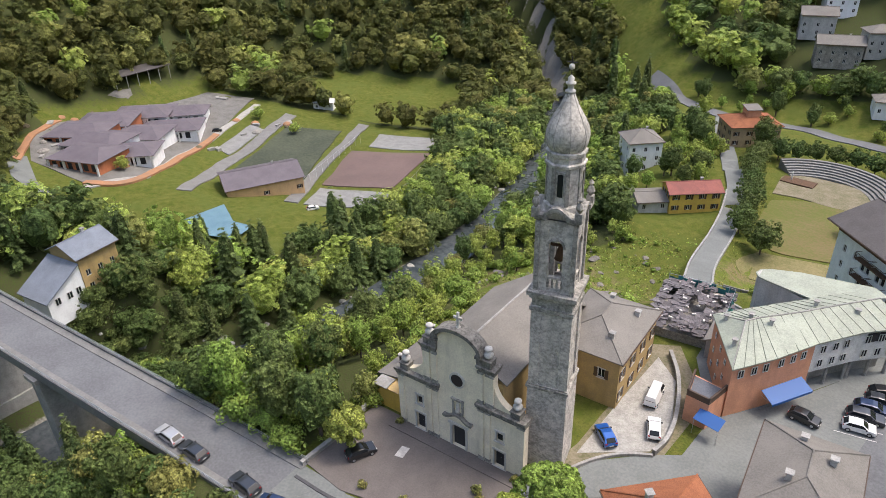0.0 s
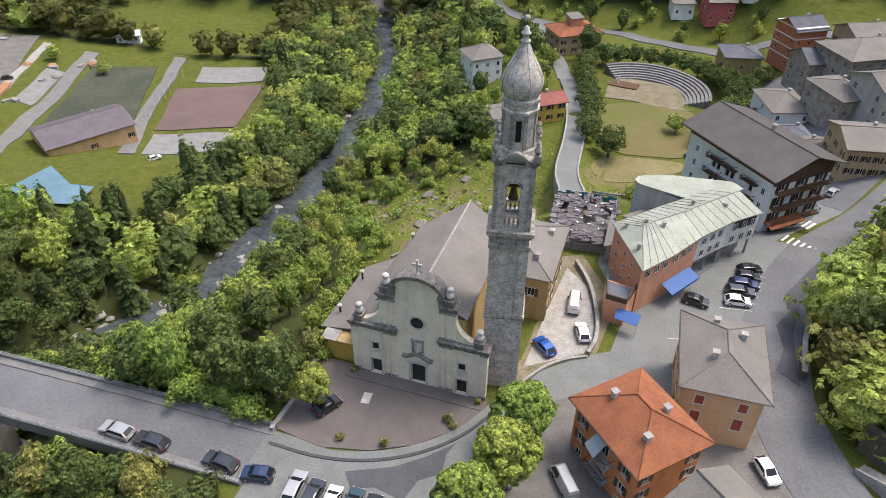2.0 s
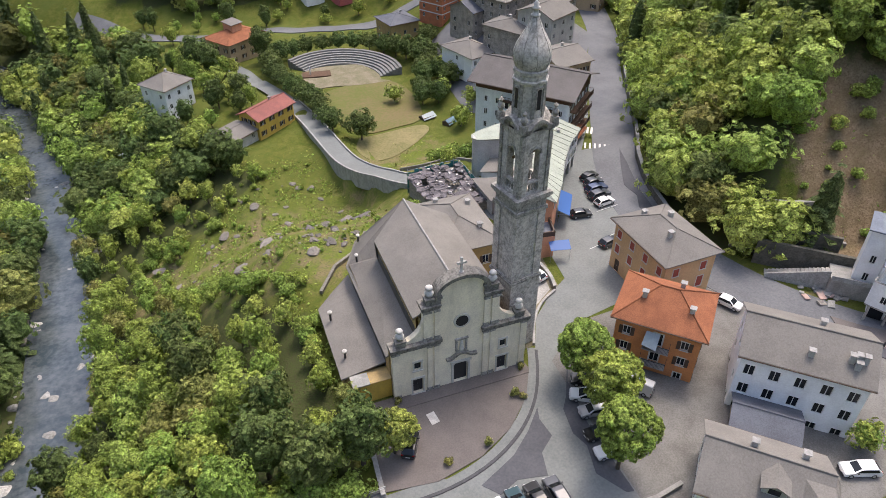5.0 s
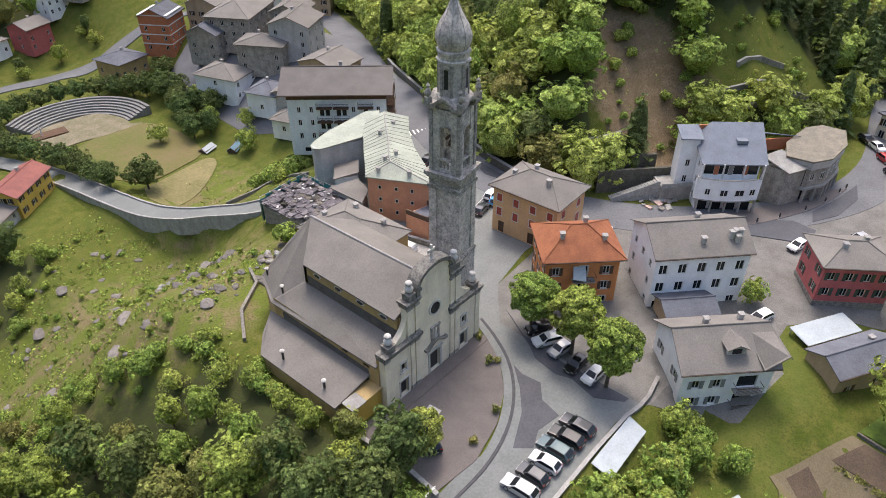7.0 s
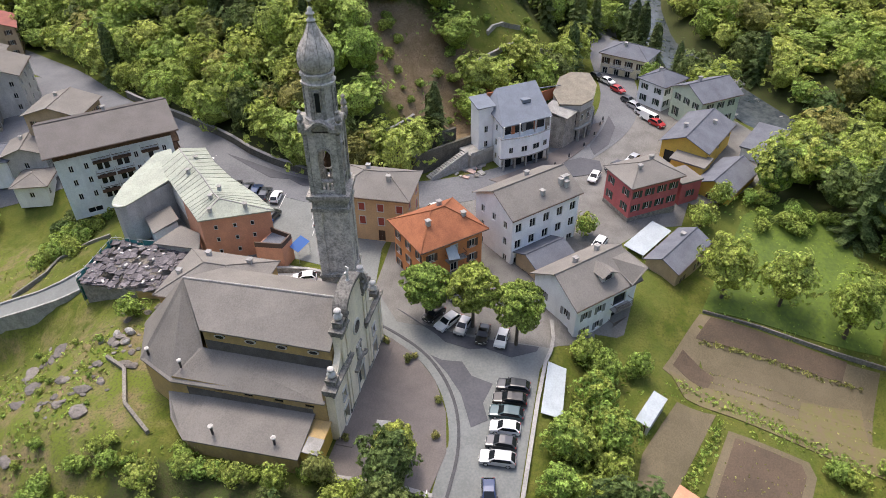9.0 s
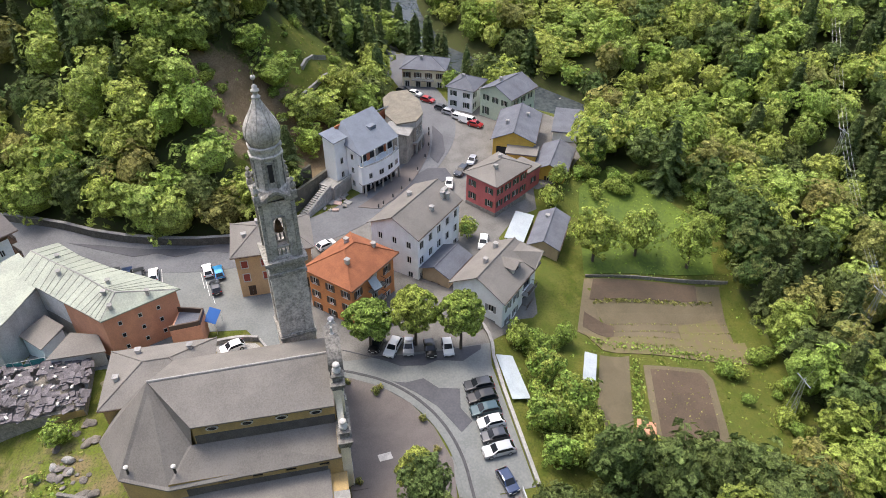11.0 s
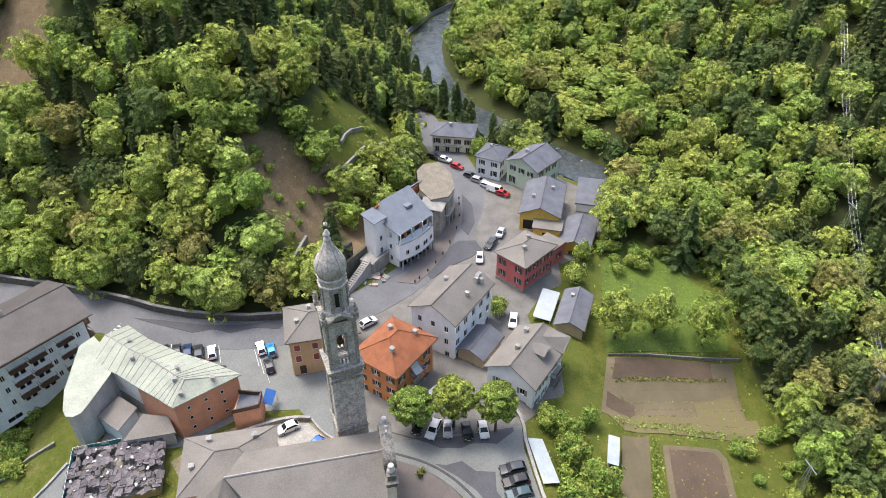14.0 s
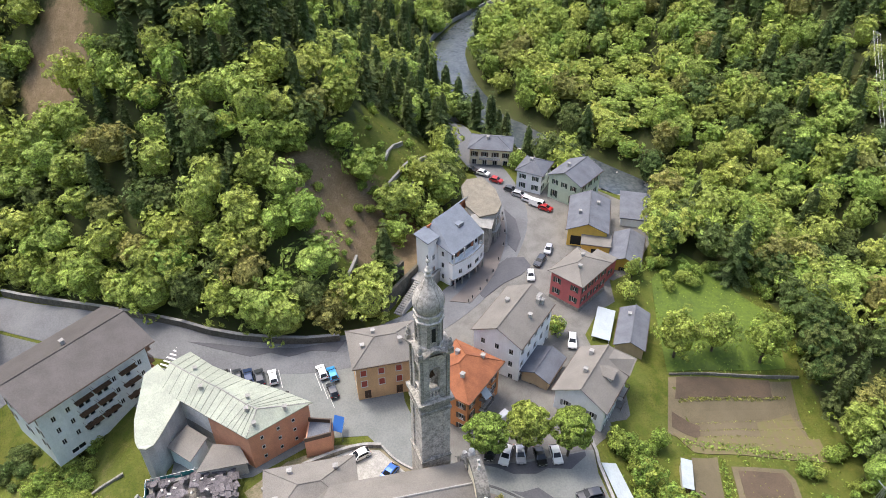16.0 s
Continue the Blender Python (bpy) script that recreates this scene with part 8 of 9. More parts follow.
for i in range(60):
    x, y = rs_.uniform(-13, 9), rs_.uniform(31.5, 42)
    if (x < -4 and y < 33) or x > 8.6 or (x > -3 and y < 33.5):
        continue
    s = rs_.choice((0.25, 0.35, 0.5, 0.7))
    o = tagged(new("rubble_stone", field_rocks[i % 3]), "grey rubble stone heaped behind the church", "rock", "rubble stones")
    o.matrix_basis = pose(x, y, H(x, y) + 0.15 * s, rs_.uniform(-20, 20), 0, rs_.uniform(0, 360)) @ Matrix.Diagonal((s * rs_.uniform(0.8, 1.5), s, s * 0.8, 1))
wall_line("garden_wall", "crumbling rubble wall behind the apse", [(-13.5, 24), (-10, 29.5), (-4.5, 33.2), (-3, 37)], 0, "0.7", 0.45, "rubble")
# white crossing stripes on the street by the inn
zs_ = thing("zebra_crossing", "worn white zebra crossing on the grey street", "road marking", pose(50.6, 50.2, H(50.6, 50.2) + 0.12, 0, 0, 58))
for i in range(6):
    part("stripe", G().box(-1.2, 1.2, -2.9 + i * 1.0, -2.5 + i * 1.0, -0.01, 0.012), M["whitepaint"], zs_)
# small arched footbridge far down the river
fb = thing("footbridge", "small pale stone arch bridge over the river", "bridge", pose(-104, 252, -40.5, 0, 0, -21))
arch = [(-10, -1.0)] + [(x, 2.6 * (1 - (x / 10) ** 2)) for x in np.linspace(-9, 9, 15)] + [(10, -1.0)]
g = G()
g.v = [(x, -1.6, z - 1.0) for x, z in arch] + [(x, -1.6, z) for x, z in arch] + [(x, 1.6, z - 1.0) for x, z in arch] + [(x, 1.6, z) for x, z in arch]
na = len(arch)
g.f = [q for i in range(na - 1) for q in ((i, i + 1, na + i + 1, na + i), (2 * na + i + 1, 2 * na + i, 3 * na + i, 3 * na + i + 1), (na + i, na + i + 1, 3 * na + i + 1, 3 * na + i), (i + 1, i, 2 * na + i, 2 * na + i + 1))]
part("arch", g, M["lane_stone"], fb)
for s in (-1, 1):
    g = G()
    ys = (s * 1.6 - 0.12, s * 1.6 + 0.12)
    g.v = [(x, y, z + dz) for y in ys for dz in (0, 0.9) for x, z in arch]
    g.f = [q for i in range(na - 1) for q in ((i, i + 1, na + i + 1, na + i), (3 * na + i, 3 * na + i + 1, 2 * na + i + 1, 2 * na + i), (na + i, na + i + 1, 3 * na + i + 1, 3 * na + i))]
    part("parapet", g, M["lane_stone"], fb)


# ---- parked vehicles ----
PAINT = {k: plain("car_paint_" + k, c, 0.3, 0.3 if k != "white" else 0.0, 0.8) for k, c in {"white": (0.75, 0.75, 0.74), "black": (0.015, 0.016, 0.018), "dark": (0.04, 0.045, 0.055), "navy": (0.02, 0.04, 0.10), "teal": (0.03, 0.07, 0.085), "silver": (0.42, 0.43, 0.45), "grey": (0.14, 0.145, 0.155), "blue": (0.02, 0.11, 0.42), "sky": (0.05, 0.3, 0.6), "red": (0.45, 0.02, 0.02)}.items()}


def car_meshes(kind):
    """Side outline, glass outline, half width and wheel places of a small car, an estate or a van."""
    if kind == "van":
        prof = [(-2.3, 0.35), (2.3, 0.35), (2.35, 0.8), (2.1, 1.05), (1.55, 1.9), (1.3, 2.0), (-2.25, 2.0), (-2.35, 1.6)]
        glass, hw, wx = [(0.3, 1.15), (1.9, 1.15), (1.45, 1.85), (0.3, 1.85)], 0.93, 1.45
    elif kind == "estate":
        prof = [(-2.2, 0.32), (2.15, 0.32), (2.25, 0.6), (2.1, 0.85), (1.05, 0.98), (0.35, 1.42), (-0.2, 1.48), (-1.6, 1.45), (-2.1, 1.0), (-2.25, 0.75)]
        glass, hw, wx = [(-1.85, 1.0), (0.95, 1.0), (0.35, 1.38), (-1.55, 1.38)], 0.87, 1.35
    else:
        prof = [(-1.85, 0.32), (1.85, 0.32), (1.95, 0.6), (1.8, 0.85), (0.95, 0.98), (0.3, 1.44), (-0.4, 1.5), (-1.3, 1.42), (-1.8, 0.95), (-1.93, 0.7)]
        glass, hw, wx = [(-1.6, 1.0), (0.85, 1.0), (0.3, 1.38), (-1.25, 1.38)], 0.83, 1.2

    def body():
        bm = bmesh.new()
        rings = []
        for y, k in ((-hw, 0.96), (-hw * 0.8, 1.0), (hw * 0.8, 1.0), (hw, 0.96)):
            rings.append([bm.verts.new((x * (1 if abs(y) < hw * 0.9 else 0.985), y * (1 - 0.16 * max(0, (z - 0.95)) / 0.5), z if z < 0.5 else 0.4 + (z - 0.4) * k)) for x, z in prof])
        n = len(prof)
        for a, b in zip(rings[:-1], rings[1:]):
            for k in range(n):
                bm.faces.new((a[k], a[(k + 1) % n], b[(k + 1) % n], b[k]))
        bm.faces.new(rings[0][::-1])
        bm.faces.new(rings[-1])
        bmesh.ops.recalc_face_normals(bm, faces=bm.faces[:])
        me = bpy.data.meshes.new("body")
        bm.to_mesh(me)
        bm.free()
        me.materials.append(PAINT["white"])
        return me

    gz = [z for _, z in glass]
    side = lambda s: G().poly([(x, s * (hw * (1 - 0.16 * max(0, (z - 0.95)) / 0.5) + 0.012), z) for x, z in (glass if s < 0 else glass[::-1])]).mesh("side_window", M["glass"])
    fx = [p for p in prof if p[1] > 0.84 and p[0] > 0]
    a, b = fx[-2] if kind != "van" else (2.05, 1.1), fx[-1] if kind != "van" else (1.58, 1.85)
    a, b = (a, b) if a[1] < b[1] else (b, a)
    nrm = Vector((b[1] - a[1], 0, a[0] - b[0])).normalized() * 0.02
    screen = G().poly([(a[0] + nrm.x, -hw * 0.78, a[1] + nrm.z), (a[0] + nrm.x, hw * 0.78, a[1] + nrm.z), (b[0] + nrm.x, hw * 0.68, b[1] + nrm.z), (b[0] + nrm.x, -hw * 0.68, b[1] + nrm.z)]).mesh("windscreen", M["glass"])
    rx = prof[-2] if kind != "van" else (-2.33, 1.3)
    ry = prof[-3] if kind != "van" else (-2.27, 1.85)
    rear = G().poly([(rx[0] - 0.02, hw * 0.75, rx[1] + 0.03), (rx[0] - 0.02, -hw * 0.75, rx[1] + 0.03), (ry[0] - 0.02, -hw * 0.65, ry[1] - 0.02), (ry[0] - 0.02, hw * 0.65, ry[1] - 0.02)]).mesh("rear_window", M["glass"])
    tyre = G().lathe([(0.2, -0.1), (0.31, -0.1), (0.32, 0), (0.31, 0.1), (0.2, 0.1)], 0, 0, 14).mesh("tyre", M["tyre"])
    rim = G().lathe([(0.02, -0.11), (0.2, -0.115), (0.2, 0.115), (0.02, 0.11)], 0, 0, 10).mesh("rim", M["steel"])
    front, back = prof[2][0], prof[-1][0]
    lamp = G().box(-0.05, 0.05, -0.16, 0.16, -0.08, 0.08).mesh("headlight", M["lamp_white"])
    tail = G().box(-0.05, 0.05, -0.14, 0.14, -0.1, 0.1).mesh("tail_light", M["lamp_red"])
    plate = G().box(-0.012, 0.012, -0.26, 0.26, -0.06, 0.06).mesh("number_plate", M["whitepaint"])
    mirror = G().box(-0.08, 0.08, -0.1, 0.1, -0.07, 0.07).mesh("mirror", M["dark"])
    bumper = G().box(-0.05, 0.05, -hw * 0.85, hw * 0.85, -0.1, 0.1).mesh("bumper", M["dark"])
    return body(), side(-1), side(1), screen, rear, tyre, rim, lamp, tail, plate, mirror, bumper, hw, wx, front, back


def car(x, y, turn, paint, kind="small", z=None, words=""):
    body, sl, sr, screen, rear, tyre, rim, lamp, tail, plate, mirror, bumper, hw, wx, front, back = shared(("car", kind), lambda: car_meshes(kind))
    label = {"small": "hatchback", "estate": "estate car", "van": "panel van"}[kind]
    colour = {"dark": "dark grey", "navy": "dark blue", "teal": "dark teal", "sky": "light blue"}.get(paint, paint)
    z = (H(x, y) + 0.1) if z is None else z
    root = thing("van" if kind == "van" else "car", f"{colour} {label} parked {words or 'beside the road'}", "van" if kind == "van" else "car", pose(x, y, z, 0, 0, turn), "parked vehicles")
    b = part("body", body, None, root)
    b.material_slots[0].link = "OBJECT"
    b.material_slots[0].material = PAINT[paint]
    for nm, me in (("side_window", sl), ("side_window", sr), ("windscreen", screen), ("rear_window", rear)):
        part(nm, me, None, root)
    for sx in (-1, 1):
        for sy in (-1, 1):
            w = part("wheel", tyre, None, root, at=pose(sx * wx, sy * (hw - 0.08), 0.32, 90))
            part("rim", rim, None, w)
    for sy in (-1, 1):
        part("headlight", lamp, None, root, at=pose(front - 0.1, sy * hw * 0.72, 0.68))
        part("tail_light", tail, None, root, at=pose(back + 0.1, sy * hw * 0.78, 0.82))
        part("mirror", mirror, None, root, at=pose(0.75, sy * (hw + 0.08), 1.02))
    part("number_plate", plate, None, root, at=pose(front + 0.02, 0, 0.5))
    part("number_plate", plate, None, root, at=pose(back - 0.02, 0, 0.6))
    part("bumper", bumper, None, root, at=pose(front - 0.02, 0, 0.42))
    part("bumper", bumper, None, root, at=pose(back + 0.02, 0, 0.42))
    return root


for i, (p, k) in enumerate((("dark", "estate"), ("black", "estate"), ("teal", "estate"), ("white", "small"), ("dark", "small"), ("silver", "estate"))):
    car(3.9 - i * 2.36, -19.9 + 0.1 * (i % 3), 92 + 2 * (i % 2), p, k, 0.12, "in the row by the wall")
car(-12.8, -19.5, 192, "navy", "small", 0.12, "near the bridge end")
car(-17.8, -19.4, 176, "dark", "estate", 0.1, "on the bridge approach")
car(-32.4, -19.5, 178, "silver", "estate", 0.1, "on the bridge")
car(-27.4, -19.5, 179, "dark", "estate", 0.1, "on the bridge")
for x, y, tr, p, k in ((15.4, -6.2, 152, "black", "small"), (14.2, -8.6, 150, "white", "estate"), (13.8, -11.0, 170, "silver", "small"), (12.7, -14.2, 178, "black", "small"), (12.5, -17.0, 176, "white", "small")):
    car(x, y, tr, p, k, 0.14, "under the plane trees")
car(-9.6, -7.8, 62, "black", "small", 0.16, "on the forecourt")
for x, y, tr, p, k, w in ((42.4, 39.3, 20, "black", "small", ""), (42.1, 37.2, 8, "dark", "small", ""), (41.5, 35.1, 8, "navy", "estate", ""), (40.9, 33.0, 8, "dark", "estate", ""), (40.5, 30.5, 8, "white", "small", "")):
    car(x, y, tr, p, k, 0.1, "in a marked bay on the square")
car(34.5, 28.6, -8, "black", "small", 0.1, "alone on the square")
for x, y, p, k in ((39.9, 21.2, "white", "small"), (39.0, 19.2, "sky", "small"), (34.8, 19.5, "dark", "small")):
    car(x, y, 12, p, k, 0.1, "beside the peach house")
car(17.0, 22.0, 95, "white", "van", 0.12, "in the church yard")
car(19.2, 16.1, 110, "white", "small", 0.12, "in the church yard")
car(14.6, 11.6, 135, "blue", "small", 0.12, "beside the tower")
car(43.4, -0.2, -62, "white", "small", 0.12, "in the street")
car(21.2, -9.2, 125, "silver", "van", None, "below the orange house")
for x, y, p, k in ((110, -25.6, "black", "small"), (107.4, -28.4, "white", "small"), (102.9, -31.0, "red", "small"), (97.3, -33.6, "dark", "small"), (94.4, -35.2, "silver", "estate"), (91.4, -36.8, "white", "small"), (88.8, -38.4, "white", "van"), (86.6, -39.9, "red", "small")):
    car(x, y, 228, p, k, 0.12, "nose-in along the village street")
for x, y, tr, p, k in ((69.2, -34.8, 150, "silver", "small"), (65.3, -31.4, 140, "dark", "estate"), (60.5, -27.6, 165, "white", "small"), (38.4, -29.5, 160, "white", "estate")):
    car(x, y, tr, p, k, None if x < 40 else 0.12, "by the raspberry house")
for x, y, tr, p in ((-206, 106, 20, "white"), (-196, 112, 40, "black"), (-112, 82, 60, "white"), (-88, -12.4, 10, "white"), (62, 84, 60, "silver"), (76, 98, 70, "dark")):
    car(x, y, tr, p, "small", None, "on a pale yard" if x < 0 else "by the upper street")

# bay markings
mk = G()
for i in range(6):
    x, y = 42.6 - i * 0.45, 38.4 - i * 1.85
    mk.box(-2.4, 2.4, -0.05, 0.05, 0, 0.012, pose(x, y, 0.115, 0, 0, 8))
for i in range(3):
    mk.box(-2.4, 2.4, -0.05, 0.05, 0, 0.012, pose(38 - i * 2.3, 22 - i * 1.0, 0.075, 0, 0, 12))
setting("bay_lines", mk, M["whitepaint"], "thin white parking bay lines", "road marking")
for i in range(7):
    tagged(new("crossing_stripe", G().box(-1.5, 1.5, -0.25, 0.25, 0, 0.012, pose(53.2 - 0.7 * i, 56.6 + 0.45 * i, 0.112 + 0 * i + max(0, H(53, 56)) * 0, 0, 0, 55)).mesh("crossing_stripe", M["whitepaint"])), "white zebra crossing stripe", "road marking", kind="structure")


# ---- trees ----
rng = np.random.default_rng(11)


def unit(v):
    return v / (np.linalg.norm(v, axis=1, keepdims=True) + 1e-9)


def leaf_quads(p, nrm, size):
    """Ragged leaf-spray quads at points p facing nrm."""
    t = unit(np.cross(nrm, rng.normal(size=p.shape)))
    b = np.cross(nrm, t)
    s = (rng.uniform(0.6, 1.3, len(p)) * size)[:, None]
    k = rng.uniform(0.5, 1.0, (len(p), 1))
    return np.stack([p - t * s - b * s * k * 0.5, p + t * s * 0.6 - b * s * k, p + t * s + b * s * k * 0.5, p - t * s * 0.5 + b * s * k], 1)


def core(rx, rz, cz):
    """Added lumpy inner mass of 24 quads, standing for the shade inside a crown."""
    q = []
    for axis in range(3):
        for sgn in (-1, 1):
            for i in (-1, 0):
                for j in (-1, 0):
                    f = []
                    for u, v in ((i, j), (i + 1, j), (i + 1, j + 1), (i, j + 1)):
                        w = [0, 0, 0]
                        w[axis], w[(axis + 1) % 3], w[(axis + 2) % 3] = sgn, u * sgn, v
                        w = np.array(w, float)
                        w /= np.linalg.norm(w)
                        w *= 1 + 0.14 * math.sin(5 * w[0] + 3 * w[1] * rx) * math.cos(4 * w[2] + rz)
                        f.append(w * np.array([rx, rx, rz]) + np.array([0, 0, cz]))
                    q.append(f)
    return np.array(q)


def quads_mesh(name, q, material, tint=None):
    me = bpy.data.meshes.new(name)
    n = len(q)
    me.vertices.add(4 * n)
    me.vertices.foreach_set("co", q.reshape(-1))
    me.loops.add(4 * n)
    me.loops.foreach_set("vertex_index", np.arange(4 * n, dtype=np.int32))
    me.polygons.add(n)
    me.polygons.foreach_set("loop_start", np.arange(0, 4 * n, 4, dtype=np.int32))
    me.polygons.foreach_set("loop_total", np.full(n, 4, dtype=np.int32))
    if tint is not None:
        me.attributes.new("tint", "FLOAT", "FACE").data.foreach_set("value", tint.astype(np.float32))
    me.materials.append(material)
    me.update(calc_edges=True)
    return me


def crown_cards(h, w, base, clumps, n_each, size, shape="round", middle=True):
    """A crown from base to h, w wide: leaf sprays on clumps round an added core that stands for inner shade. Gives
    quads and their tints.
    """
    if shape == "cone":
        q, tint = [], []
        tiers = max(8, clumps // 4)
        for i in range(tiers):
            z = i / tiers
            r = (1 - z) ** 0.85 * w / 2 * rng.uniform(0.85, 1.1) + 0.2
            n = max(5, int(n_each * (1 - 0.6 * z)))
            a = rng.uniform(0, 2 * math.pi) + 2 * math.pi * np.arange(n) / n + rng.normal(size=n) * 0.18
            rr = r * rng.uniform(0.7, 1.1, n)
            d = np.stack([np.cos(a), np.sin(a), np.zeros(n)], 1)
            side = np.stack([-np.sin(a), np.cos(a), np.zeros(n)], 1)
            z0 = base + z * (h - base) * 0.97
            half = (rr * 0.30 + 0.22)[:, None]
            for f0, f1, wd in ((0.05, 0.55, 0.8), (0.4, 1.0, 1.0)):
                drop = rng.uniform(0.18, 0.42, n)
                p0 = d * (rr * f0)[:, None] + np.array([0, 0, 1]) * (z0 + 0.12 * r - drop * rr * f0 * f0)[:, None]
                p1 = d * (rr * f1)[:, None] + np.array([0, 0, 1]) * (z0 + 0.12 * r - drop * rr * f1 * f1 - 0.12 * r)[:, None]
                q.append(np.stack([p0 - side * half * wd * 0.6, p1 - side * half * wd * 0.5, p1 + side * half * wd * 0.45, p0 + side * half * wd * 0.6], 1))
                tint.append(rng.uniform(0, 0.07, n))
        q.append(core(w * 0.20, (h - base) * 0.42, base + (h - base) * 0.42))
        tint.append(np.zeros(24))
        return np.concatenate(q), np.concatenate(tint)
    cz, rz, rx = (base + h) / 2, (h - base) / 2, w / 2
    d = rng.normal(size=(clumps, 3))
    d[:, 2] = d[:, 2] * 0.9 + 0.45
    d = unit(d)
    lobes = rng.uniform(0, 6.28, 3)
    lump = 1 + 0.16 * np.sin(3 * np.arctan2(d[:, 1], d[:, 0]) + lobes[0]) + 0.12 * np.sin(4 * d[:, 2] + lobes[1])
    if shape == "ball":
        lump = 1 + 0.3 * (lump - 1)
    if shape == "tall":
        lump = lump * (1 - 0.22 * np.clip(d[:, 2], 0, 1)) 
    rc = rng.uniform(0.75, 1.3, clumps) * w * 0.92 / math.sqrt(clumps)
    fill = rng.uniform(0.86 if shape == "ball" else 0.66, 1.04, clumps)
    c = d * np.array([rx, rx, rz]) * (lump * fill)[:, None] - d * rc[:, None] * 0.55 + np.array([0, 0, cz])
    cc, dd, r = np.repeat(c, n_each, 0), np.repeat(d, n_each, 0), np.repeat(rc, n_each, 0)
    e = unit(rng.normal(size=cc.shape) + dd * 0.75 + np.array([0, 0, 0.25]))
    p = cc + e * r[:, None] * rng.uniform(0.8, 1.08, (len(cc), 1)) * np.array([1, 1, 0.85])
    q = leaf_quads(p, unit(e + 0.25 * dd + rng.normal(size=cc.shape) * 0.33 + np.array([0, 0, 0.2])), size)
    tint = np.repeat(rng.uniform(0, 0.075, clumps), n_each)
    if middle:
        q, tint = np.concatenate([q, core(rx * 0.66, rz * 0.72, cz - 0.04 * h)]), np.concatenate([tint, np.full(24, 0.0)])
    return q, tint


def trunk_mesh(h, r, limbs, spread_):
    g = G()
    top = h * 0.55
    g.tube((0, 0, -1.0), (0, 0, top), r * 1.2, 8, r * 0.7)
    for i in range(limbs):
        a = 2 * math.pi * i / limbs + rnd(-0.4, 0.4)
        z = top * rnd(0.6, 1.0)
        k = spread_ * rnd(0.5, 0.8)
        g.tube((0, 0, z), (k * math.cos(a), k * math.sin(a), z + h * rnd(0.2, 0.35)), r * 0.45, 5, r * 0.15)
    g.tube((0, 0, top), (0.2, 0.1, h * 0.85), r * 0.65, 6, r * 0.15)
    return g.mesh("trunk", M["bark"])


KINDS = {}
for kind, h, w, base, cl, ne, sz, shape, lf in (
        ("broadleaf", 9.5, 7.8, 1.2, 80, 12, 0.31, "round", "leaf"), ("broadleaf", 11.5, 7.4, 1.4, 84, 12, 0.32, "tall", "leaf"), ("broadleaf", 8.0, 6.8, 0.8, 74, 12, 0.29, "round", "leaf_lime"),
        ("broadleaf", 12.5, 8.2, 1.6, 86, 12, 0.34, "tall", "leaf_dark"), ("conifer", 15.0, 6.4, 1.0, 60, 11, 0.3, "cone", "leaf_conifer"), ("conifer", 19.0, 6.2, 1.0, 72, 11, 0.3, "cone", "leaf_conifer"),
        ("plane", 9.6, 6.3, 3.2, 130, 40, 0.22, "ball", "leaf"), ("plane", 7.6, 5.8, 2.2, 100, 40, 0.2, "ball", "leaf_lime"), ("hedge_tree", 5.6, 5.4, 0.7, 66, 14, 0.24, "round", "leaf"), ("hedge_tree", 5.8, 5.2, 0.5, 72, 18, 0.22, "round", "leaf_dark"),
        ("shrub", 2.4, 2.8, 0.0, 18, 22, 0.17, "round", "leaf"), ("bush", 1.2, 1.2, 0.0, 16, 20, 0.09, "round", "leaf_olive"), ("olive_tree", 8.5, 6.8, 1.2, 70, 11, 0.29, "tall", "leaf_olive")):
    quads_, tint_ = crown_cards(h, w, base, cl, ne, sz, shape)
    crown = quads_mesh("crown", quads_, M[lf], tint_)
    tr = trunk_mesh(h, 0.018 * h + 0.05, 5 if shape != "cone" else 0, w * 0.4)
    KINDS.setdefault(kind, []).append((crown, tr))


def tree(x, y, kind="broadleaf", variant=0, scale=1.0, z=None, label="leafy green broadleaf tree", name="tree", group="riverside trees", category="tree"):
    crown, tr = KINDS[kind][variant % len(KINDS[kind])]
    m = pose(x, y, H(x, y) if z is None else z, 0, 0, rnd(0, 360)) @ Matrix.Diagonal((scale * rnd(0.92, 1.08), scale * rnd(0.92, 1.08), scale * rnd(0.9, 1.12), 1))
    root = thing(name, label, category, m, group)
    part("trunk", tr, None, root)
    part("crown", crown, None, root)
    return root


for x, y, v, s in ((15.0, -5.2, 0, 1.12), (14.6, -12.3, 0, 1.12), (12.3, -19.1, 0, 1.12)):
    tree(x, y, "plane", v, s, 0, "round-clipped bright green plane tree by the parking", group="plane trees")
for x, y, k, sc_ in ((-25.0, -24.6, "olive_tree", 1.05), (-22.6, -26.6, "olive_tree", 0.95), (-33.6, -25.6, "broadleaf", 0.9), (-38.0, -24.8, "broadleaf", 0.85), (-29.4, -27.4, "broadleaf", 0.85), (-18.2, -27.0, "broadleaf", 0.7)):
    tree(x, y, k, 0, sc_, -5.0 if x > -30 else -6.5, "leafy tree rising beside the bridge", group="riverside trees")
tree(-11.6, -7.9, "plane", 1, 0.92, 0.1, "small round bright green tree on the forecourt", group="plane trees")
for x, y, s in ((-6.0, -11.6, 1.0), (-0.5, -10.6, 1.0), (5.6, -4.8, 1.15), (8.4, 0.0 - 0.9, 0.9), (-9.0, -0.8, 0.9), (6.6, -5.6, 0.9)):
    tree(x, y, "bush", 0, s, 0.1, "small clipped brown-green bush on the forecourt", "bush", "forecourt bushes", "bush")
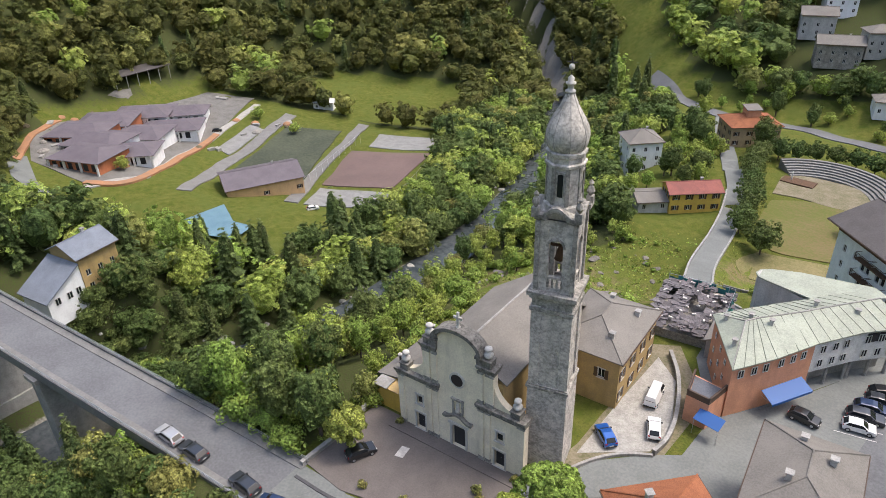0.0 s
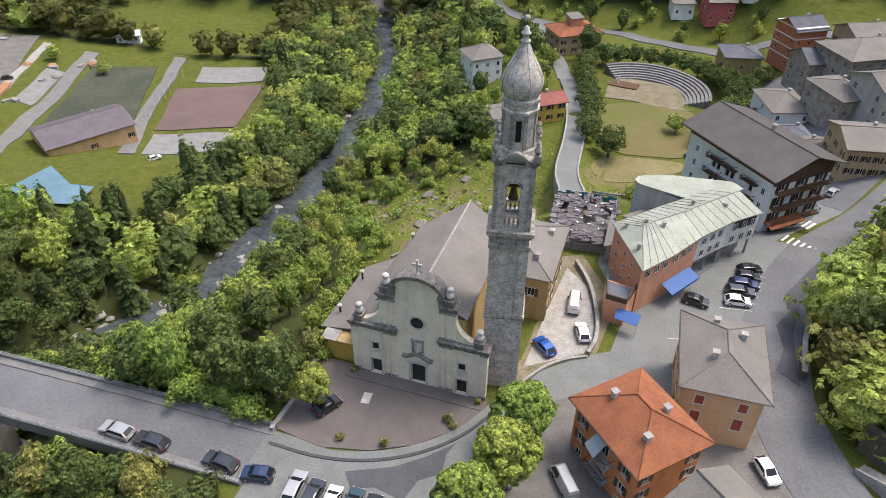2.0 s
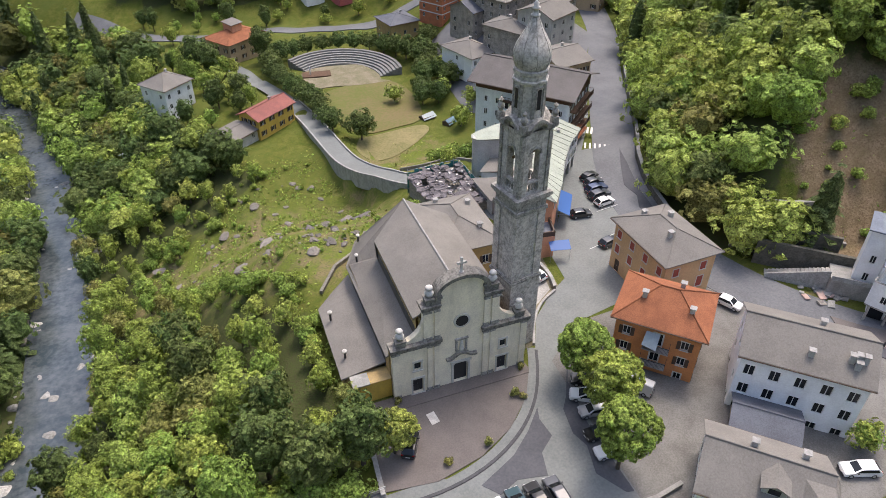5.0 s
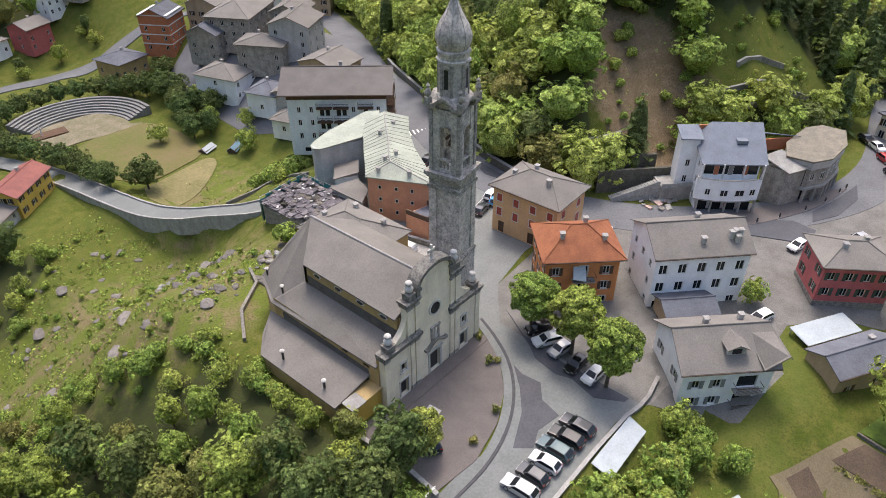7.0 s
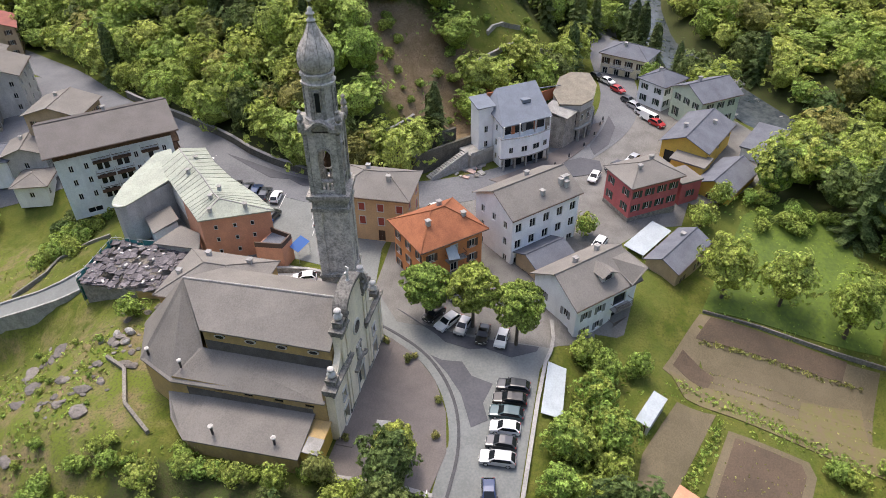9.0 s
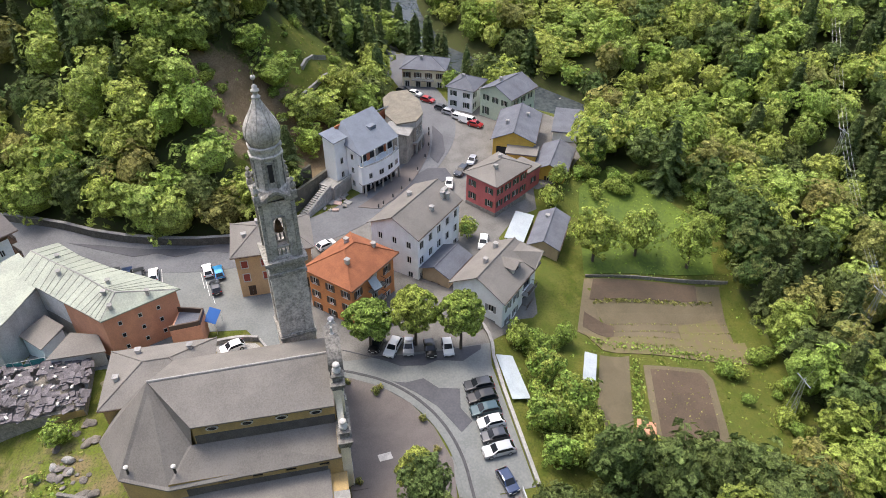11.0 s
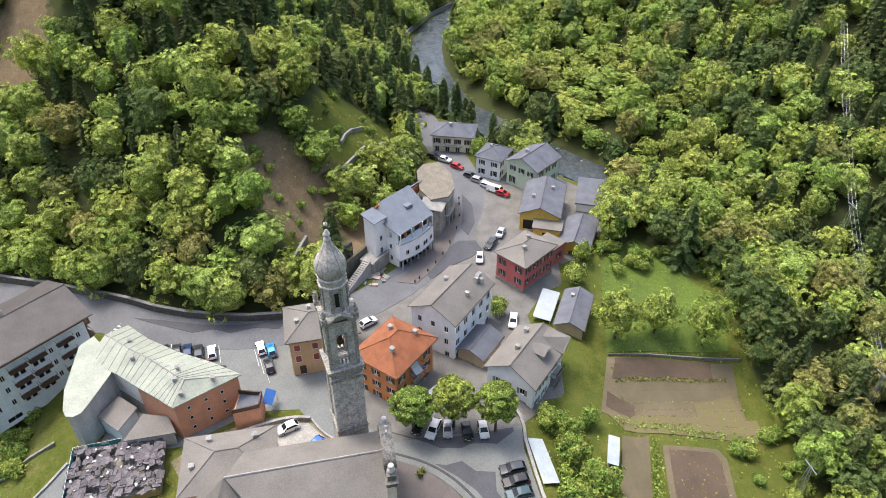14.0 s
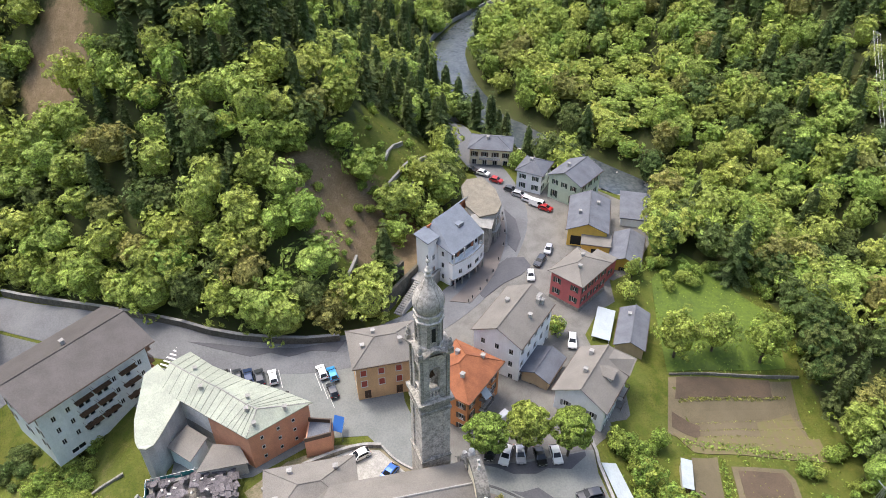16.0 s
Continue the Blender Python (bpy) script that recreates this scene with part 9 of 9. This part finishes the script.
# rows of clipped trees round the playing field
ROW = [(7.4, 112), (6.8, 118.5), (6.4, 125), (5.4, 131.5), (4.2, 138), (2.6, 144.6), (1.0, 151), (-0.4, 157.6), (-0.6, 164)]
ROW += [(18.5 + 26 * math.cos(a), 152 + 26.5 * math.sin(a)) for a in np.linspace(2.4, 0.25, 11)]
ROW += [(46, 152), (49, 157), (52.5, 161), (47.5, 146), (44, 141), (50, 150), (42, 135), (38.6, 128), (37, 122), (46, 134), (41.6, 121), (48, 128)]
for x, y in ROW:
    tree(x, y, "hedge_tree", 1, rnd(1.12, 1.4), None, "round clipped green tree in a row", group="clipped trees")
tree(14, 106.5, "hedge_tree", 1, 1.55, None, "round green tree standing alone in the grass", group="clipped trees")
for x, y, k, v, s, lb in ((6.0, 38.6, "shrub", 0, 1.5, "yellow-green shrub beside the ruin"), (41.5, -27.0, "hedge_tree", 0, 0.85, "small leafy tree beside the white house"), (50.5, -47.2, "broadleaf", 2, 0.75, "leafy tree before the yellow barn"),
                          (32.6, -49.6, "broadleaf", 0, 1.2, "leafy garden tree on the lawn"), (33.2, -58.6, "broadleaf", 2, 1.3, "leafy garden tree on the lawn"), (29.6, -68.0, "broadleaf", 1, 1.15, "leafy garden tree on the lawn"), (61, -60, "broadleaf", 3, 0.9, "big leafy tree behind the barn"), (66, -68, "broadleaf", 0, 1.0, "big leafy tree behind the barn"), (57, -80, "broadleaf", 1, 1.1, "big leafy tree beyond the lawn"), (40, -80, "broadleaf", 3, 0.9, "big leafy tree beyond the lawn"), (56, -50.5, "broadleaf", 2, 0.7, "small leafy tree beside the yellow barn"), (-30, -28, "broadleaf", 3, 0.8, "dark tree below the bridge"), (-38, -27, "olive_tree", 0, 0.95, "olive-brown tree below the bridge"), (-25, -30, "conifer", 0, 0.6, "dark conifer below the bridge"), (-34, -33, "broadleaf", 3, 0.75, "dark tree below the bridge"), (-45, -31, "broadleaf", 0, 0.6, "green tree below the bridge"), (108.5, -38.5, "hedge_tree", 0, 1.1, "round lime-green tree beside the gate house"),
                          (-2, 176, "broadleaf", 3, 1.0, "dark tree beside the roadside house"), (-24, 174, "broadleaf", 3, 1.1, "dark tree beside the roadside house"), (-76, 231, "conifer", 1, 1.5, "tall dark conifer by the valley road"), (-64, 226, "conifer", 0, 1.6, "tall dark conifer by the valley road"), (-58, 222, "conifer", 1, 1.4, "tall dark conifer by the valley road"), (-103, 171, "conifer", 0, 1.0, "slim dark conifer by the courts"), (-19.6, 169, "broadleaf", 3, 1.1, "big dark tree beside the roadside house"), (-46, 170, "conifer", 1, 1.0, "dark conifer by the river"),
                          (30, 128, "hedge_tree", 0, 1.0, "green tree by the white cottage"), (47, 136, "broadleaf", 2, 0.8, "green tree by the white cottage"), (44, 124, "broadleaf", 0, 0.7, "green tree by the playing field"), (48, 112, "broadleaf", 2, 0.7, "green tree by the playing field"), (42, 104, "hedge_tree", 0, 1.2, "green tree by the playing field")):
    tree(x, y, k, v, s, None, lb, group="garden trees")
for x, y, v, k in ((-99, 34, 0, 0.9), (-95, 30, 1, 0.75), (-92, 38, 0, 1.0), (-97, 42, 1, 0.7), (-89, 33, 0, 0.85), (-86, 42, 1, 0.8), (-101, 25, 0, 0.7), (-84, 30, 0, 0.8)):
    tree(x, y, "conifer", v, k, None, "dark conifer on the bank before the pool", group="garden trees")
for x, y, k in ((-178, 60, 0.7), (-172, 132, 0.7), (-196, 134, 0.8)):
    tree(x, y, "broadleaf", 2, k, None, "lime-green tree beside the building site", group="garden trees")
for i in range(30):
    x, y = (rnd(-50, -20), rnd(-41, -25.5)) if i % 2 else (rnd(-86, -66), rnd(-44, -26))
    tree(x, y, ("broadleaf", "olive_tree", "conifer")[i % 3], 3 if i % 3 == 0 else 0, min(0.9, (1.5 - H(x, y)) / 13.5), None, "dark tree on the slope below the bridge", group="riverside trees")
for i in range(22):
    x, y = ((rnd(51, 60), rnd(-76, -56)) if i % 3 else (rnd(24, 50), rnd(-80, -76)))
    tree(x, y, "shrub", 0, rnd(0.8, 1.6), None, "dense green hedge shrub round the lawn", "shrub", "garden shrubs", "shrub")
for i in range(64):
    x, y = rnd(-14, 15), rnd(-43.5, -27)
    if (x - 5.4) ** 2 + (y + 38.2) ** 2 < 14 or (x > 2 and y < -40) or (x > -10.5 and y < -34 - 0.3 * max(0, x)):
        continue
    tree(x, y, "shrub" if i % 3 else "hedge_tree", 0, rnd(0.7, 1.25), None, "rank green shrub below the parking wall", "shrub", "garden shrubs", "shrub")


# scrub at the edge of the bank and about the meadow
for i in range(210):
    k = i % 3
    if k < 2:
        j = int(rnd(1, 9))
        a, b, t = BANK[j], BANK[j + 1], rnd(0, 1)
        x, y = a[0] + t * (b[0] - a[0]) + rnd(-2, 4.5), a[1] + t * (b[1] - a[1]) + rnd(-3, 4)
    else:
        x, y = rnd(-40, 2), rnd(34, 100)
    if (x > -13.5 and y < 33) or float(along(LANE_LINE, np.array(x), np.array(y))[0]) < 4.6 or (y < -2 and x > -15) or (x > -6 and y < 38) or not (y > -10):
        continue
    tree(x, y, "shrub", 0, rnd(0.35, 1.15) if k < 2 else rnd(0.25, 0.6), None, "yellow-green scrub bush in the grass", "shrub", "meadow scrub", "shrub")
for i in range(52):
    x, y = rnd(-34, -6), rnd(126, 178)
    if ((x + 9) ** 2 + (y - 123) ** 2 > 110) and ((x + 18) ** 2 + (y - 118) ** 2 > 60) and ((x + 33) ** 2 + (y - 154) ** 2 > 80) and x < -7 and not (y > 174 and x > -22) and float(along(LANE_LINE, np.array(x), np.array(y))[0]) > 6:
        tree(x, y, "broadleaf", i, rnd(0.55, 0.85), None, "leafy garden tree among the villas", group="garden trees")


# bushes and small trees on the slip, the hill terraces and the bank above the valley road
for i in range(46):
    x, y = ((rnd(68, 92), rnd(2, 22)), (rnd(86, 126), rnd(-17, 4)))[i % 2]
    if bool(is_open(x, y)) and float(along(HILLFOOT, np.array(x), np.array(y))[0]) > 3.5:
        tree(x, y, "shrub", 0, rnd(0.4, 1.2), None, "green bush on the stony hill slope", "shrub", "hill scrub", "shrub")
for i in range(70):
    x, y = rnd(-50, 95), rnd(209, 238)
    if float(along(VALLEY, np.array(x), np.array(y))[0]) > 5.5 and min((x - a) ** 2 + (y - b) ** 2 for a, b in ((39, 224), (26, 226), (51, 230), (61, 225))) > 110:
        tree(x, y, "broadleaf", i, rnd(0.45, 0.8), None, "leafy tree on the bank above the valley road", group="roadside trees")
for i in range(40):
    x, y = rnd(-50, -16.5), rnd(-12.2, -7)
    tree(x, y, "shrub", 0, rnd(0.9, 1.7), None, "rank green shrub on the bank below the bridge", "shrub", "bank shrubs", "shrub")
# thickets on steep banks, joined
SHRUBS = [crown_cards(2.6, 3.0, 0.0, 16, 16, 0.2, "round") for i in range(4)]


def thicket(label, n, box_, lo, hi, key, test=lambda x, y: True):
    """Many low bushes over a box (x0, x1, y0, y1) as one mass."""
    cards, tints_ = [], []
    for i in range(n):
        x, y, k = rng.uniform(box_[0], box_[1]), rng.uniform(box_[2], box_[3]), rng.uniform(lo, hi)
        if not test(x, y):
            continue
        q, tt = SHRUBS[i % 4]
        cards.append(q * k + np.array([x, y, H(x, y) - 0.2]))
        tints_.append(tt + 0.9 * rng.uniform())
    tagged(new("thicket", quads_mesh("thicket", np.concatenate(cards), M[key], np.concatenate(tints_))), label, "shrubs", kind="stuff")


thicket("dense dark shrubs on the slope beside the bridge", 150, (-60, -16, -36, -23.6), 0.8, 1.7, "leaf_dark")
thicket("rank green shrubs on the bank below the inn", 46, (22, 36, 62, 76), 0.7, 1.4, "leaf")
thicket("rank green shrubs behind the inn", 22, (36, 44, 77, 86), 0.7, 1.4, "leaf_dark")
thicket("bushes crowding the bank between mill house and river", 120, (-88, -79.5, -8, 24), 0.9, 2.1, "leaf_dark", lambda x, y: float(along(RIVER, np.array(x), np.array(y))[0]) > 5.0)
thicket("low bushes along the river below the church", 90, (-73, -55, -6, 40), 0.7, 1.5, "leaf", lambda x, y: 4.6 < float(along(RIVER, np.array(x), np.array(y))[0]) < 12)
# tufts of rank grass and weeds over the open ground
def tufts(name, label, n, box_, test, size, key):
    xs, ys = rng.uniform(box_[0], box_[1], n), rng.uniform(box_[2], box_[3], n)
    ok = test(xs, ys) & (np.sin(xs * 0.7 + 2 * np.sin(ys * 0.31)) + np.sin(ys * 0.53) > rng.uniform(-1.6, 1.2, n))
    xs, ys = xs[ok], ys[ok]
    pp = np.stack([xs, ys, height(xs, ys) + size * 0.35], 1)
    nn = unit(rng.normal(size=pp.shape) * 0.8 + np.array([0, 0, 0.6]))
    tagged(new(name, quads_mesh(name, leaf_quads(pp, nn, size), M[key], rng.uniform(0, 1, len(pp)))), label, "grass", kind="stuff")


off_lane = lambda x, y: (along(LANE_LINE, x, y)[0] > 3.6) & is_open(x, y)
tufts("meadow_tufts", "rank tufts of green grass and weeds over the meadow", 9000, (-46, 2, 8, 104), lambda x, y: off_lane(x, y) & ((x < -13.2) | (y > 34)), 0.3, "leaf")
tufts("dry_tufts", "dry straw-coloured tufts over the meadow", 5000, (-46, 36, 34, 108), lambda x, y: off_lane(x, y) & ((x < 4) | ((x > 8) & (x < 30) & (y > 62))), 0.26, "leaf_olive")
tufts("garden_tufts", "rank grass and weeds round the garden beds", 4500, (-14, 62, -80, -26), lambda x, y: is_open(x, y) & ~inside([(16, -40), (28, -46), (25, -74), (6, -71)], x, y) & ~inside([(10.4, -42), (10.5, -48), (-9.5, -39.7), (-7.4, -36), (-0.6, -37)], x, y) & ~inside([(8.2, -49), (6.8, -60), (4.4, -60.7), (-8.4, -56.2), (-9.2, -43)], x, y) & ((x < 14) | (y < -47)), 0.26, "leaf")


tufts("slip_tufts", "weeds and grass over the bare hill slip", 1000, (64, 130, -20, 28), lambda x, y: is_open(x, y) & (along(HILLFOOT, x, y)[2] > 0) & (along(HILLFOOT, x, y)[0] > 2), 0.32, "leaf")


def crop_row(label, a, b, n, width, size, key):
    t = rng.uniform(0, 1, n)
    xs = a[0] + t * (b[0] - a[0]) + rng.normal(size=n) * width
    ys = a[1] + t * (b[1] - a[1]) + rng.normal(size=n) * width
    pp = np.stack([xs, ys, height(xs, ys) + 0.15 + size * 0.3], 1)
    tagged(new("crop_row", quads_mesh("crop_row", leaf_quads(pp, unit(rng.normal(size=pp.shape) * 0.7 + np.array([0, 0, 0.6])), size), M[key], rng.uniform(0, 1, n))), label, "crops", kind="stuff")


crop_row("low row of plants along the dug strip", (22.4, -46), (21.9, -70), 260, 0.22, 0.26, "leaf_olive")
crop_row("weedy green edge between field and beds", (13.8, -42.6), (7.4, -72), 420, 0.6, 0.28, "leaf")
crop_row("weedy green edge between the two beds", (9.6, -48.6), (-8, -41.2), 300, 0.45, 0.26, "leaf")
for k in range(5):
    crop_row("thin row of young crops in the field", (11.8 + 1.5 * k, -48 + 0.2 * k), (8.6 + 2.2 * k, -70.6), 90, 0.14, 0.16, "leaf_olive")
crop_row("scattered weeds over the tilled bed", (4, -54), (-5, -50), 130, 3.2, 0.14, "leaf_olive")


for i in range(34):
    x, y = ((rnd(-15, 6), rnd(-73, -63)), (rnd(-16, -11), rnd(-66, -44)), (rnd(7.5, 9), rnd(-74, -70)))[i % 3 if i % 5 else 0]
    tree(x, y, "shrub", 0, rnd(0.5, 1.3), None, "green scrub bush beside the tilled bed", "shrub", "garden shrubs", "shrub")


def blocked(x, y):
    """Ground kept free of wild trees: open land, and gaps cleared to fit the camera's view."""
    d, _, side = along(RIVER, x, y)
    near = d < np.where(x > 120, 9.5, np.where(x > 20, 4.6, np.where(y < 25, 7.2, np.where(y < 70, 8.0, 6.0))))
    val = along(VALLEY, x, y)[0] < 6
    br = along(BR, x, y)[0] < np.where(y > -17, 6.6, 8.5)
    pier = ((x + 58) / 7) ** 2 + ((y + 27) / 11) ** 2 < 1
    mill = inside([(-100, 10), (-89, 9.5), (-82, 0), (-84, -14), (-104, -16)], x, y)
    under = inside([(-16, -22), (-16, -46), (-80, -46), (-80, -22)], x, y)
    bare = inside([(150, 66), (146, 82), (126, 92), (110, 96), (112, 80), (124, 66), (138, 62)], x, y)
    hamlet = inside([(-16, 250), (-12, 240), (26, 242), (50, 240), (54, 276), (30, 284), (8, 300), (-14, 296)], x, y)
    # cleared towards the camera so that the river bed shows
    reach = inside([(120, -57), (124, -66), (108, -78), (92, -78), (80, -68), (88, -58), (104, -52)], x, y)
    return near | reach | val | br | pier | under | mill | bare | hamlet | is_open(x, y)


def scatter(n, x0, x1, y0, y1, gap, taken):
    out = []
    xs, ys = rng.uniform(x0, x1, n), rng.uniform(y0, y1, n)
    ok = ~blocked(xs, ys)
    cell = {}
    for p in taken:
        cell.setdefault((int(p[0] // gap), int(p[1] // gap)), []).append(p)
    for x, y in zip(xs[ok], ys[ok]):
        i, j = int(x // gap), int(y // gap)
        if any((x - p[0]) ** 2 + (y - p[1]) ** 2 < gap * gap for a in (-1, 0, 1) for b in (-1, 0, 1) for p in cell.get((i + a, j + b), ())):
            continue
        cell.setdefault((i, j), []).append((x, y))
        out.append((x, y))
    return out


# trees along the bank below the church, each by itself
near = scatter(2600, -62, -15, -13, 100, 4.6, [])[:265]
for i, (x, y) in enumerate(near):
    k, edge = rnd(0, 1), float(along(BANK, np.array(x), np.array(y))[0])
    low = edge < 9 and y > -4
    if k < 0.14:
        tree(x, y, "olive_tree", 0, rnd(0.42, 0.6) if low else rnd(0.7, 1.0), None, "yellowish olive-green riverside tree")
    else:
        tree(x, y, "broadleaf", (0, 2, 1)[i % 3] if low or i % 5 else 3, rnd(0.42, 0.64) if low else rnd(0.65, 1.05), None, "low bushy green tree at the top of the bank" if low else "leafy green riverside tree")
# the woods beyond, as joined foliage, from a dozen crowns turned and scaled
NEAR_CROWNS = [crown_cards(10.0, 8.0, 0.6, 54, 6, 0.50, "round" if i % 3 else "tall") for i in range(8)]
FAR_CROWNS = [crown_cards(10.0, 8.0, 0.6, 30, 5, 0.76, "round" if i % 3 else "tall") for i in range(6)]
CONIFERS = [crown_cards(18.0, 6.4, 0.8, 52, 9, 0.4, "cone") for i in range(5)]
GLADE = (140, -84)
taken = list(near)
for region, (n, x0, x1, y0, y1, gap, place) in {
        "riverside_woods": (16000, -130, 30, -140, 240, 5.0, "river banks"), "hillside_woods": (17000, 46, 225, -40, 215, 4.7, "steep hillside"), "southern_woods": (14000, -60, 250, -210, -30, 5.1, "far valley side"),
        "western_woods": (16000, -450, -90, -60, 430, 7.4, "western slope"), "ridge_woods": (6000, 225, 430, -160, 300, 8.6, "far ridge"), "northern_woods": (8000, -90, 200, 205, 450, 7.6, "northern slope")}.items():
    pts = scatter(n, x0, x1, y0, y1, gap, taken)
    taken += pts
    heights = height(np.array(pts)[:, 0], np.array(pts)[:, 1])
    sets, tints = {}, {}
    dark_share, lime_from = {"steep hillside": (0.1, 0.6), "far valley side": (0.18, 0.66), "river banks": (0.45, 0.84), "western slope": (0.85, 0.97)}.get(place, (0.5, 0.92))
    for (x, y), z in zip(pts, heights):
        con = 0.06
        if region == "hillside_woods" and x > 98 and y < 60:
            con = 0.6
        elif region == "southern_woods" and x > 40 and y < -120:
            con = 0.5
        elif region == "riverside_woods" and x < -66 and 10 < y < 75:
            con = 0.42
        k, t = rng.uniform(), rng.uniform()
        if k < con:
            q, tt = CONIFERS[int(t * 4.99)]
            s = rng.uniform(0.65, 1.2)
            scale3 = np.array([s * 1.3, s * 1.3, s * 0.95])
            key = "leaf_conifer"
        else:
            lib = FAR_CROWNS if gap > 6 else NEAR_CROWNS
            q, tt = lib[int(t * (len(lib) - 0.01))]
            s = rng.uniform(0.82, 1.18) * (1.3 if gap > 6 else 1.05)
            scale3 = np.array([s * rng.uniform(1.0, 1.3), s * rng.uniform(1.0, 1.3), s * rng.uniform(0.85, 1.15)])
            k = (k - con) / (1 - con)
            key = ("leaf_brown" if region == "western_woods" else "leaf_dark") if k < dark_share else ("leaf_lime" if k > lime_from else ("leaf_olive" if k > lime_from - 0.08 else "leaf"))
            if ((x - GLADE[0]) / 22) ** 2 + ((y - GLADE[1]) / 14) ** 2 < 1:
                key, scale3 = "leaf_lime", scale3 * np.array([0.95, 0.95, 0.6])
        a = rng.uniform(0, 6.28)
        turn = np.array([[math.cos(a), math.sin(a), 0], [-math.sin(a), math.cos(a), 0], [0, 0, 1]])
        sets.setdefault(key, []).append((q * scale3) @ turn + np.array([x, y, z - 0.5]))
        tints.setdefault(key, []).append(tt + 0.9 * t)
    for key, lst in sets.items():
        o = new(region, quads_mesh(region, np.concatenate(lst), M[key], np.concatenate(tints[key])))
        tagged(o, {"leaf": "dense leafy green woods", "leaf_conifer": "dark conifers standing in the woods", "leaf_dark": "deep green broadleaf woods", "leaf_brown": "dull olive-green broadleaf woods", "leaf_lime": "fresh lime-green trees in the woods", "leaf_olive": "olive-brown trees in the woods"}[key] + " on the " + place, "woods", kind="stuff")
    print(region, len(pts))
